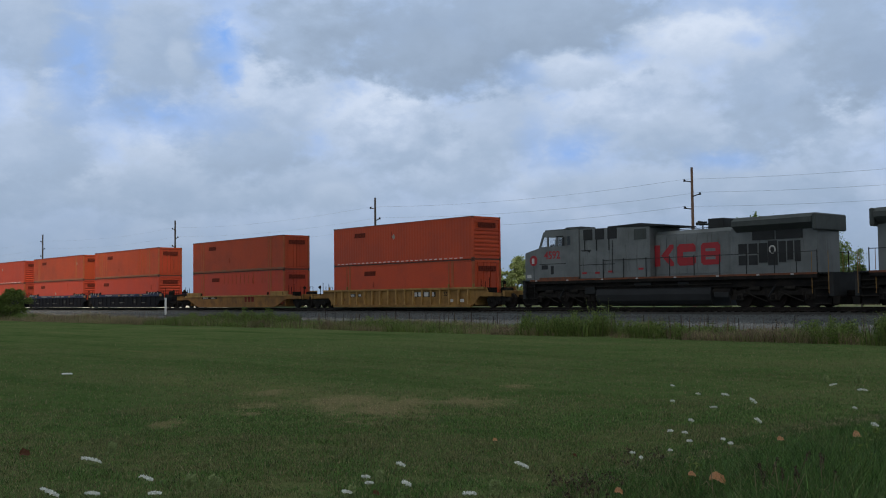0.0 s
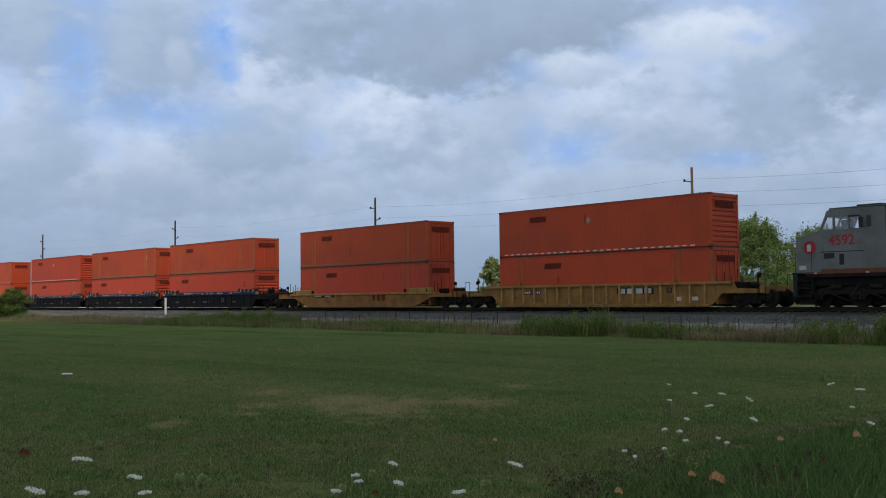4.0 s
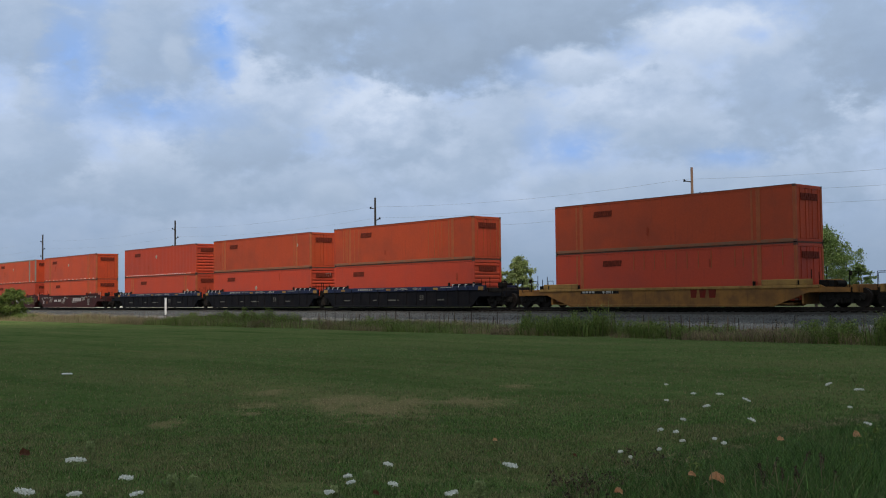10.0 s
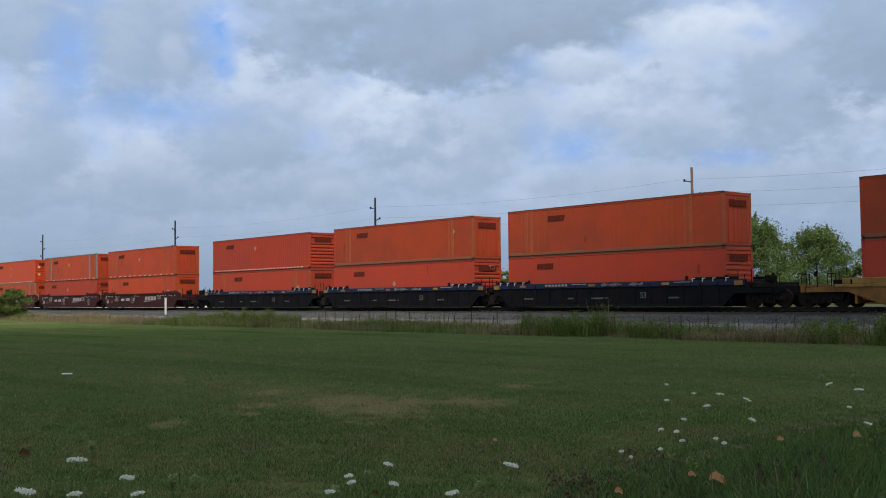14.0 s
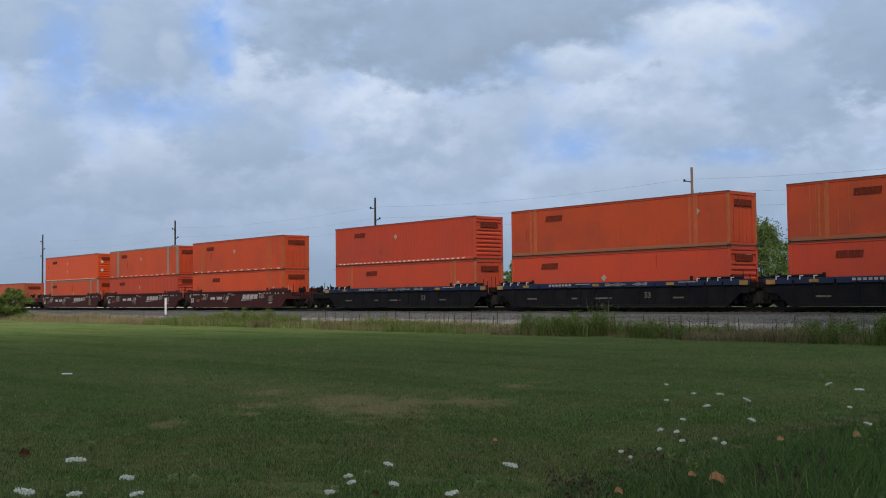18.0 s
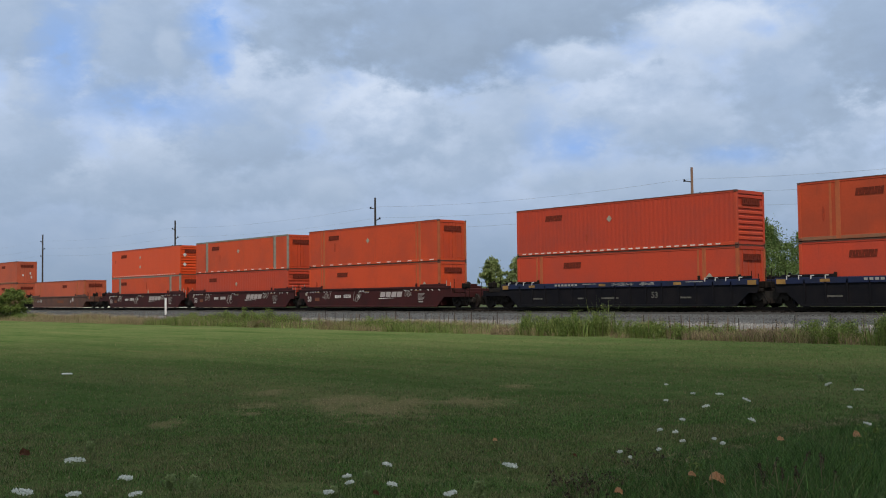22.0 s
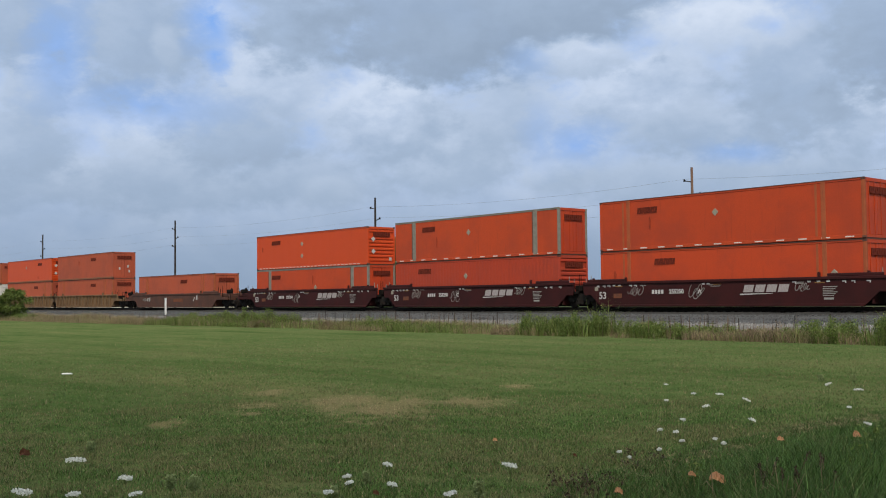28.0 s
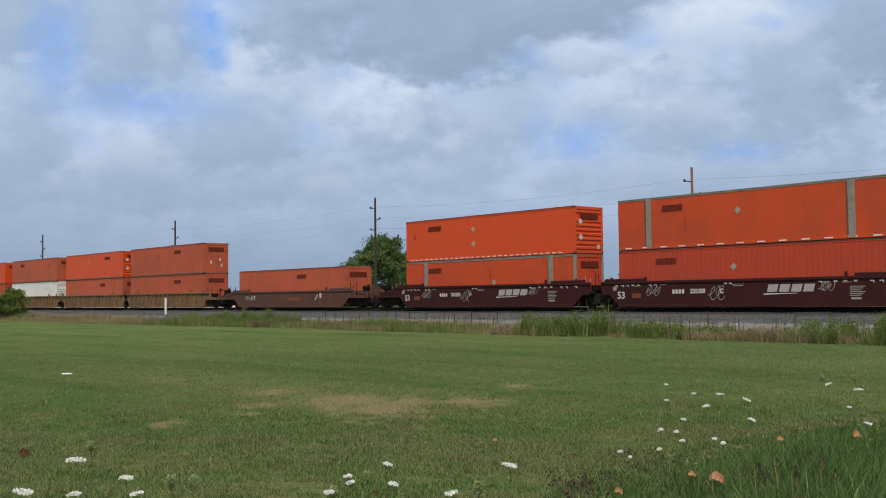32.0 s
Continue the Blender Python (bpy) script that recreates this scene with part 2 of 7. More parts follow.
def grass_ground():
    """Mown lawn: clumps of green, worn straw patches, mowing lines along the track."""
    m = bpy.data.materials.new("mown_grass")
    m.use_nodes = True
    k = Nodes(m.node_tree)
    tex = k.n("ShaderNodeTexCoord").outputs["Object"]
    big, mid, fine = k.noise(tex, 0.16, 5.0, 0.65), k.noise(tex, 0.9, 6.0, 0.7), k.noise(tex, 26.0, 4.0, 0.7)
    col = k.mix(k.remap(mid, 0.36, 0.66), (0.084, 0.142, 0.044), (0.139, 0.174, 0.068))
    col = k.mix(k.m("MULTIPLY", k.remap(big, 0.42, 0.62), 0.7), col, (0.156, 0.179, 0.075))
    col = k.mix(k.m("MULTIPLY", k.remap(k.noise(tex, 2.4, 6.0, 0.75), 0.50, 0.70), 0.6), col, (0.208, 0.186, 0.095))
    mp = k.n("ShaderNodeMapping")
    k.put(mp.inputs[0], tex)
    mp.inputs[2].default_value = (0, 0, radians(-49))
    mp.inputs[3].default_value = (0.07, 0.45, 1)
    lines = k.noise(mp.outputs[0], 1.0, 6.0, 0.65)
    col = k.mix(k.m("MULTIPLY", k.remap(lines, 0.50, 0.66), 0.70), col, (0.050, 0.100, 0.025))
    col = k.mix(k.m("MULTIPLY", k.remap(lines, 0.46, 0.34), 0.50), col, (0.208, 0.201, 0.089))
    # the worn, dry patches in mid-lawn
    sep = k.n("ShaderNodeSeparateXYZ")
    k.put(sep.inputs[0], tex)
    nearest = None
    for px, py, hw, hd in WORN:
        dx, dy = k.m("SUBTRACT", sep.outputs[0], px), k.m("SUBTRACT", sep.outputs[1], py)
        ax = k.m("ADD", k.m("MULTIPLY", dx, ACROSS[0] / hw), k.m("MULTIPLY", dy, ACROSS[1] / hw))
        ay = k.m("ADD", k.m("MULTIPLY", dx, ALONG[0] / hd), k.m("MULTIPLY", dy, ALONG[1] / hd))
        d = k.m("SQRT", k.m("ADD", k.m("MULTIPLY", ax, ax), k.m("MULTIPLY", ay, ay)))
        nearest = d if nearest is None else k.m("MINIMUM", nearest, d)
    rag = k.m("MULTIPLY_ADD", k.noise(tex, 3.4, 8.0, 0.8), 3.0, -1.5)
    worn = k.remap(k.m("ADD", nearest, rag), 1.5, 0.2)
    col = k.mix(k.m("MULTIPLY", worn, 0.75), col, (0.280, 0.222, 0.121))
    col = k.mix(k.m("MULTIPLY", k.remap(fine, 0.38, 0.68), 0.35), col, (0.044, 0.080, 0.016))
    tuft = k.noise(tex, 4.5, 6.0, 0.75)
    col = k.mix(k.m("MULTIPLY", k.remap(tuft, 0.48, 0.70), 0.5), col, (0.156, 0.182, 0.070))
    col = k.mix(k.m("MULTIPLY", k.remap(tuft, 0.50, 0.30), 0.72), col, (0.030, 0.064, 0.014))
    b = k.n("ShaderNodeBsdfPrincipled")
    k.put(b.inputs["Base Color"], col)
    b.inputs["Roughness"].default_value = 0.9
    b.inputs["Specular IOR Level"].default_value = 0.0
    bp = k.n("ShaderNodeBump")
    bp.inputs["Strength"].default_value = 0.8
    bp.inputs["Distance"].default_value = 0.05
    k.put(bp.inputs["Height"], fine)
    k.put(b.inputs["Normal"], bp.outputs[0])
    k.put(k.n("ShaderNodeOutputMaterial").inputs[0], b.outputs[0])
    return m


ORANGE = surface("orange_paint", (0.555, 0.066, 0.016), 0.5, second=(0.40, 0.056, 0.022), scale=0.55, amount=0.85, fine=14, bump=0.05, spread=0.05, streaks=0.42, streak_colour=(0.22, 0.034, 0.016), spec=0.34)
ORANGE_OLD = surface("faded_orange_paint", (0.47, 0.060, 0.018), 0.6, second=(0.33, 0.052, 0.022), scale=0.45, amount=0.9, fine=10, bump=0.06, spread=0.08, streaks=0.55, streak_colour=(0.20, 0.034, 0.018), spec=0.34)
ORANGE_RED = surface("red_orange_paint", (0.485, 0.056, 0.021), 0.55, second=(0.38, 0.056, 0.030), scale=0.5, amount=0.85, fine=12, bump=0.05, spread=0.06, streaks=0.45, streak_colour=(0.20, 0.028, 0.018), spec=0.34)
ORANGE_NEW = surface("bright_orange_paint", (0.64, 0.074, 0.014), 0.42, second=(0.58, 0.070, 0.016), scale=0.6, amount=0.4, fine=14, bump=0.03, spread=0.04, streaks=0.10, spec=0.34)
# paler, pinker orange for the rear containers
ORANGE_PALE = surface("pale_orange_paint", (0.47, 0.095, 0.042), 0.65, second=(0.35, 0.080, 0.042), scale=0.5, amount=0.9, fine=10, bump=0.05, spread=0.06, streaks=0.55, streak_colour=(0.20, 0.05, 0.03), spec=0.34)
POST_TAN = surface("faded_post_paint", (0.42, 0.108, 0.042), 0.65, second=(0.33, 0.085, 0.036), scale=2.5, amount=0.8, streaks=0.5, spec=0.25)
POST_GREY = surface("grey_post_paint", (0.27, 0.252, 0.215), 0.6, second=(0.18, 0.16, 0.12), scale=3, amount=0.7, streaks=0.4, spec=0.25)
WHITE_BOX = surface("white_container_paint", (0.72, 0.72, 0.68), 0.5, second=(0.58, 0.56, 0.50), scale=1.0, amount=0.5, streaks=0.4)
RAIL_WORN = surface("worn_rusty_rail_paint", (0.235, 0.120, 0.074), 0.75, second=(0.33, 0.085, 0.036), scale=1.3, amount=0.8, streaks=0.4, spec=0.2)
SMUDGE = surface("rust_smudge", (0.36, 0.052, 0.021), 0.7, second=(0.24, 0.042, 0.022), scale=5, amount=0.9, spec=0.2)
ROOF_DARK = surface("weathered_steel_roof", (0.105, 0.042, 0.028), 0.7, second=(0.170, 0.070, 0.042), scale=1.2, amount=0.8)
MARK_DARK = surface("dark_marking", (0.120, 0.023, 0.014), 0.7, second=(0.19, 0.034, 0.018), scale=5, amount=0.8, spec=0.1)
MARK_BLACK = surface("black_marking", (0.018, 0.016, 0.015), 0.7, second=(0.04, 0.035, 0.03), scale=6, amount=0.7, spec=0.1)
MARK_WHITE = surface("white_marking", (0.58, 0.57, 0.55), 0.6, second=(0.45, 0.42, 0.40), scale=7, amount=0.7)
TAPE = surface("reflective_tape", (0.78, 0.74, 0.70), 0.35, second=(0.5, 0.35, 0.3), scale=9, amount=0.5)
PLACARD = surface("grey_placard", (0.34, 0.33, 0.26), 0.5, second=(0.26, 0.20, 0.14), scale=8, amount=0.7)
YELLOW = surface("weathered_yellow_paint", (0.36, 0.205, 0.058), 0.6, second=(0.19, 0.100, 0.034), scale=1.6, amount=0.9, streaks=0.8, streak_colour=(0.05, 0.03, 0.016), bump=0.12, spec=0.25)
YELLOW_DARK = surface("grimy_yellow_paint", (0.285, 0.132, 0.032), 0.65, second=(0.13, 0.062, 0.026), scale=1.2, amount=0.9, streaks=0.75, streak_colour=(0.04, 0.025, 0.015), bump=0.12, spec=0.25)
# lighter yellow that makes the ribs look lit against their panels
YELLOW_LIT = surface("lit_rib_yellow_paint", (0.46, 0.275, 0.095), 0.65, second=(0.30, 0.165, 0.055), scale=2.2, amount=0.9, streaks=0.6, streak_colour=(0.08, 0.05, 0.026), bump=0.1, spec=0.2)
# dusty panel yellow, with the shade between the ribs put into its colour
YELLOW_MID = surface("dusty_shaded_yellow_paint", (0.320, 0.172, 0.050), 0.65, second=(0.17, 0.085, 0.028), scale=1.3, amount=0.9, streaks=0.75, streak_colour=(0.05, 0.03, 0.016), bump=0.12, spec=0.2)
TAN = surface("dirty_tan_paint", (0.215, 0.130, 0.066), 0.7, second=(0.120, 0.074, 0.042), scale=1.0, amount=0.9, streaks=0.7, streak_colour=(0.045, 0.028, 0.018), bump=0.1, spec=0.2)
BLUE = surface("navy_blue_paint", (0.0125, 0.020, 0.060), 0.55, second=(0.014, 0.017, 0.030), scale=1.5, amount=0.85, streaks=0.5, streak_colour=(0.016, 0.014, 0.013), spec=0.25)
GRIME = surface("black_grime", (0.0105, 0.0095, 0.0092), 0.8, second=(0.028, 0.022, 0.018), scale=1.7, amount=0.8, bump=0.15, spec=0.15)
CAR_GRIME = surface("dusty_black_steel", (0.0062, 0.0068, 0.0100), 0.75, second=(0.0135, 0.0120, 0.0135), scale=1.1, amount=0.85, bump=0.12, streaks=0.4, streak_colour=(0.009, 0.009, 0.009), spec=0.10)
TRUCK_DUST = surface("dusty_truck_iron", (0.030, 0.0255, 0.022), 0.8, second=(0.015, 0.0125, 0.011), scale=4, amount=0.9, bump=0.2, spec=0.15)
TANK = surface("grey_black_tank_paint", (0.021, 0.0215, 0.0225), 0.6, second=(0.013, 0.0125, 0.0125), scale=1.2, amount=0.8, spec=0.3)
BRAND_RED = surface("dull_red_stencil", (0.17, 0.020, 0.014), 0.7, second=(0.11, 0.03, 0.016), scale=5, amount=0.8, spec=0.1)
MAROON = surface("maroon_paint", (0.052, 0.0110, 0.0105), 0.6, second=(0.028, 0.0090, 0.0085), scale=0.9, amount=0.85, streaks=0.6, streak_colour=(0.018, 0.010, 0.009), spec=0.2)
BROWN = surface("rusty_brown_paint", (0.112, 0.044, 0.026), 0.6, second=(0.060, 0.030, 0.021), scale=1.1, amount=0.8, streaks=0.55, spec=0.4)
IRON = surface("oily_iron", (0.008, 0.0075, 0.007), 0.8, 0.0, second=(0.024, 0.017, 0.013), scale=3, amount=0.7, bump=0.2, spec=0.1)
WHEEL_STEEL = surface("wheel_steel", (0.020, 0.015, 0.0125), 0.65, 0.1, second=(0.030, 0.023, 0.02), scale=6, amount=0.7, spec=0.15)
RAIL_STEEL = surface("rail_steel", (0.030, 0.022, 0.018), 0.6, 0.2, second=(0.018, 0.014, 0.012), scale=2, amount=0.7, spec=0.2)
SLEEPER = surface("creosoted_timber", (0.016, 0.0135, 0.012), 0.9, second=(0.028, 0.023, 0.019), scale=4, amount=0.8, spread=0.3, bump=0.3, spec=0.1)
LOCO_GREY = surface("grey_loco_paint", (0.186, 0.197, 0.199), 0.5, second=(0.120, 0.127, 0.128), scale=0.8, amount=0.9, streaks=0.8, streak_colour=(0.050, 0.044, 0.039), spec=0.25)
LOCO_ROOF = surface("sooty_roof_paint", (0.036, 0.037, 0.039), 0.65, second=(0.020, 0.019, 0.019), scale=1, amount=0.7, spec=0.2)
LOCO_RED = surface("red_letter_paint", (0.38, 0.012, 0.020), 0.5, second=(0.24, 0.016, 0.020), scale=2, amount=0.6)
RUST = surface("rusty_walkway_edge", (0.20, 0.060, 0.022), 0.8, second=(0.09, 0.04, 0.025), scale=2.5, amount=0.9)
GLASS = surface("dark_cab_glass", (0.012, 0.014, 0.016), 0.12, second=(0.02, 0.022, 0.024), scale=2, amount=0.4, bump=0.0)
SEE_GLASS = bpy.data.materials.new("clear_cab_glass")
SEE_GLASS.use_nodes = True
k = Nodes(SEE_GLASS.node_tree)
glass_mix = k.n("ShaderNodeMixShader")
glass_mix.inputs[0].default_value = 0.14
k.put(glass_mix.inputs[1], k.n("ShaderNodeBsdfTransparent").outputs[0])
shine = k.n("ShaderNodeBsdfGlossy")
shine.inputs["Roughness"].default_value = 0.05
k.put(glass_mix.inputs[2], shine.outputs[0])
k.put(k.n("ShaderNodeOutputMaterial").inputs[0], glass_mix.outputs[0])
TEXT_DIM = surface("grimy_stencil_paint", (0.14, 0.135, 0.12), 0.7, second=(0.06, 0.057, 0.05), scale=7, amount=0.9, spec=0.1)
BRAND_WHITE = surface("worn_white_stencil", (0.42, 0.39, 0.38), 0.7, second=(0.30, 0.24, 0.23), scale=9, amount=0.8, spec=0.1)
TEXT_GREY = surface("dull_white_lettering", (0.34, 0.33, 0.31), 0.7, second=(0.22, 0.21, 0.19), scale=6, amount=0.7, spec=0.1)
WOOD_POLE = surface("weathered_pole_wood", (0.24, 0.135, 0.092), 0.85, second=(0.16, 0.100, 0.075), scale=5, amount=0.8, stretch=(1, 1, 0.1), bump=0.3)
WOOD_DARK = surface("dark_pole_wood", (0.030, 0.024, 0.021), 0.9, second=(0.050, 0.040, 0.033), scale=5, amount=0.8, stretch=(1, 1, 0.1), bump=0.3)
WHITE_POST = surface("white_post_paint", (0.80, 0.80, 0.78), 0.5, second=(0.65, 0.64, 0.60), scale=4, amount=0.5)
BALLAST = surface("crushed_stone", (0.080, 0.086, 0.089), 0.9, second=(0.040, 0.043, 0.045), scale=9, amount=0.9, fine=60, bump=0.6)
# oily stone, its colour darkened further for the shade under the train
BALLAST_OILY_SHADE = surface("oily_shaded_stone", (0.030, 0.029, 0.027), 0.85, second=(0.016, 0.015, 0.014), scale=9, amount=0.9, fine=60, bump=0.6)
GRAVEL = surface("pale_gravel", (0.195, 0.188, 0.170), 0.9, second=(0.100, 0.097, 0.088), scale=7, amount=0.9, fine=45, bump=0.6)
STONE = surface("ballast_stone", (0.094, 0.100, 0.104), 0.9, second=(0.052, 0.055, 0.058), scale=12, amount=0.7, spread=0.6, island=True, bump=0.2)
STONE_PALE = surface("pale_stone", (0.25, 0.245, 0.236), 0.9, second=(0.14, 0.137, 0.132), scale=12, amount=0.7, spread=0.4, island=True, bump=0.2)
FIELD = surface("far_field_crop", (0.048, 0.066, 0.024), 0.95, second=(0.085, 0.085, 0.042), scale=0.02, amount=0.8, fine=0.6, bump=0.2, spec=0.1)
# added pale ground far off, for the bright slit under the cars
PALE_GROUND = surface("pale_far_ground", (0.56, 0.52, 0.42), 0.95, second=(0.42, 0.38, 0.27), scale=0.02, amount=0.8, fine=0.6, bump=0.2, spec=0.1)
BARK = surface("grey_bark", (0.13, 0.105, 0.085), 0.9, second=(0.07, 0.058, 0.048), scale=6, amount=0.8, stretch=(1, 1, 0.2), bump=0.5)
LAWN = grass_ground()
LEAF_DEEP = leaf_surface("deep_green_leaf", (0.080, 0.142, 0.038), (0.150, 0.205, 0.065), 0.5)
LEAF_PALE = leaf_surface("pale_green_leaf", (0.185, 0.245, 0.110), (0.290, 0.325, 0.165), 0.35)
LEAF_WILLOW = leaf_surface("yellow_green_leaf", (0.190, 0.250, 0.085), (0.290, 0.330, 0.140), 0.4, 0.4)
LEAF_OLIVE = leaf_surface("olive_leaf", (0.150, 0.150, 0.055), (0.210, 0.190, 0.085), 0.4)
LEAF_FRESH = leaf_surface("fresh_green_leaf", (0.100, 0.168, 0.046), (0.180, 0.235, 0.085), 0.45, 0.4)
LEAF_WEED = leaf_surface("weed_leaf", (0.108, 0.182, 0.038), (0.215, 0.248, 0.076), 0.6, 0.4)
BLADE = leaf_surface("grass_blade", (0.074, 0.168, 0.038), (0.150, 0.212, 0.066), 0.82)
BLADE_OLIVE = leaf_surface("olive_grass_blade", (0.142, 0.170, 0.060), (0.240, 0.220, 0.106), 0.60, 0.3)
BLADE_EVEN = leaf_surface("even_grass_blade", (0.090, 0.168, 0.043), (0.124, 0.194, 0.057), 0.38)
BLADE_OLIVE_EVEN = leaf_surface("even_olive_blade", (0.155, 0.170, 0.067), (0.200, 0.194, 0.087), 0.38, 0.3)
BLADE_TALL = leaf_surface("tall_grass_blade", (0.052, 0.126, 0.029), (0.118, 0.178, 0.054), 0.75)
BLADE_FRESH = leaf_surface("fresh_grass_blade", (0.130, 0.250, 0.062), (0.190, 0.285, 0.090), 0.5)
BLADE_DRY = leaf_surface("dry_grass_blade", (0.400, 0.315, 0.185), (0.290, 0.240, 0.130), 0.4, 0.3)
BLADE_RUSSET = leaf_surface("russet_grass_blade", (0.205, 0.142, 0.092), (0.285, 0.220, 0.150), 0.5, 0.3)
WIRE = surface("aluminium_wire", (0.26, 0.28, 0.31), 0.5, 0.2)
LOCO_WING = surface("dull_dark_grey_paint", (0.075, 0.084, 0.082), 0.6, second=(0.050, 0.055, 0.054), scale=1, amount=0.8, streaks=0.5, spec=0.2)
POST_RUST = surface("rusty_post_steel", (0.050, 0.036, 0.030), 0.8, second=(0.022, 0.018, 0.016), scale=9, amount=0.8, spec=0.2)
STALK_DRY = leaf_surface("dry_stalk", (0.090, 0.060, 0.038), (0.160, 0.112, 0.070), 0.4, 0.1)
PETAL = leaf_surface("white_petal", (0.90, 0.90, 0.86), (0.86, 0.86, 0.80), 0.06, 0.3)
BUD = leaf_surface("green_umbel", (0.25, 0.32, 0.12), (0.34, 0.39, 0.18), 0.25)
LEAF_ORANGE = leaf_surface("dry_orange_leaf", (0.84, 0.50, 0.29), (0.70, 0.38, 0.20), 0.25, 0.3)
SEED_BROWN = leaf_surface("dark_brown_seed_head", (0.036, 0.024, 0.016), (0.085, 0.055, 0.034), 0.4, 0.05)
STALK_DARK = surface("dark_insect_shell", (0.012, 0.011, 0.010), 0.6, second=(0.02, 0.016, 0.012), scale=300, amount=0.5)
LEAF_RUSSET = leaf_surface("russet_leaf", (0.20, 0.085, 0.048), (0.15, 0.065, 0.040), 0.25, 0.2)


# ---- building helpers ----
def part(name, bm, material, parent, label="", at=None):
    """Links a bmesh as one mesh object under a thing or a part."""
    me = bpy.data.meshes.new(name)
    bm.to_mesh(me)
    bm.free()
    me.materials.append(material)
    ob = new(name, me)
    ob.parent = parent
    if at is not None:
        ob.matrix_basis = at
    return tagged(ob, label)


def thing(name, at, label, category, group="", kind=""):
    ob = new(name)
    ob.empty_display_size = 0.2
    ob.matrix_basis = at
    return tagged(ob, label, category, group, kind)


def solid(name, bm, material, label, category, group="", kind="", at=None):
    ob = part(name, bm, material, None, label)
    if at is not None:
        ob.matrix_basis = at
    return tagged(ob, "", category, group, kind)


def share(name, ob, parent, m):
    """A further piece on the same mesh."""
    o = new(name, ob.data)
    o.parent = parent
    o.matrix_basis = m
    return o


def box(x0, x1, y0, y1, z0, z1, bm=None, bevel=0.0):
    bm = bm or bmesh.new()
    vs = [bm.verts.new((x, y, z)) for x in (x0, x1) for y in (y0, y1) for z in (z0, z1)]
    fs = [bm.faces.new([vs[i] for i in f]) for f in ((0, 1, 3, 2), (4, 6, 7, 5), (0, 4, 5, 1), (2, 3, 7, 6), (0, 2, 6, 4), (1, 5, 7, 3))]
    if bevel:
        edges = list({e for f in fs for e in f.edges})
        bmesh.ops.bevel(bm, geom=edges, offset=bevel, segments=1, affect="EDGES")
    return bm


def tube(p0, p1, r0, r1=None, n=8, bm=None):
    """A tapered rod from p0 to p1."""
    bm = bm or bmesh.new()
    r1 = r0 if r1 is None else r1
    p0, p1 = Vector(p0), Vector(p1)
    q = (p1 - p0).to_track_quat("Z", "Y")
    rings = []
    for p, r in ((p0, r0), (p1, r1)):
        rings.append([bm.verts.new(p + q @ Vector((r * math.cos(2 * math.pi * i / n), r * math.sin(2 * math.pi * i / n), 0))) for i in range(n)])
    for i in range(n):
        j = (i + 1) % n
        bm.faces.new((rings[0][i], rings[0][j], rings[1][j], rings[1][i]))
    bm.faces.new(rings[0][::-1])
    bm.faces.new(rings[1])
    return bm


def prism(profile, y0, y1, bm=None):
    """A side profile of (x, z), drawn from y0 to y1."""
    bm = bm or bmesh.new()
    a = [bm.verts.new((x, y0, z)) for x, z in profile]
    b = [bm.verts.new((x, y1, z)) for x, z in profile]
    n = len(profile)
    bm.faces.new(a)
    bm.faces.new(b[::-1])
    for i in range(n):
        j = (i + 1) % n
        bm.faces.new((a[j], a[i], b[i], b[j]))
    bmesh.ops.recalc_face_normals(bm, faces=bm.faces)
    return bm


def beam(profile, x0, x1, bm=None):
    """A cross-section of (y, z), drawn from x0 to x1."""
    bm = bm or bmesh.new()
    a = [bm.verts.new((x0, y, z)) for y, z in profile]
    b = [bm.verts.new((x1, y, z)) for y, z in profile]
    n = len(profile)
    bm.faces.new(a)
    bm.faces.new(b[::-1])
    for i in range(n):
        j = (i + 1) % n
        bm.faces.new((a[j], a[i], b[i], b[j]))
    bmesh.ops.recalc_face_normals(bm, faces=bm.faces)
    return bm


def lettering(body, size, material, parent, m, label="", shear=0.0, name="lettering", bold=0.012):
    cu = bpy.data.curves.new(name, "FONT")
    cu.body, cu.size, cu.extrude, cu.align_x, cu.align_y, cu.shear = body, size, 0.004, "CENTER", "CENTER", shear
    cu.offset = bold
    cu.materials.append(material)
    ob = new(name, cu)
    ob.parent = parent
    ob.matrix_basis = m
    return tagged(ob, label)


def sheet_mesh(name, verts, faces, material):
    me = bpy.data.meshes.new(name)
    verts = np.asarray(verts, np.float32)
    faces = np.asarray(faces, np.int32)
    n = faces.shape[1]
    me.vertices.add(len(verts))
    me.vertices.foreach_set("co", verts.ravel())
    me.loops.add(faces.size)
    me.loops.foreach_set("vertex_index", faces.ravel())
    me.polygons.add(len(faces))
    me.polygons.foreach_set("loop_start", np.arange(0, faces.size, n, dtype=np.int32))
    me.update(calc_edges=True)
    me.materials.append(material)
    return me


def patches(x, y, scale, seed):
    """Smooth random values between 0 and 1 over the plan."""
    g = np.random.default_rng(seed).random((257, 257))
    u, v = x * scale, y * scale
    i, j = np.floor(u).astype(int), np.floor(v).astype(int)
    a, b = u - i, v - j
    a, b = a * a * (3 - 2 * a), b * b * (3 - 2 * b)
    i, j = i % 256, j % 256
    return (g[i, j] * (1 - a) + g[i + 1, j] * a) * (1 - b) + (g[i, j + 1] * (1 - a) + g[i + 1, j + 1] * a) * b


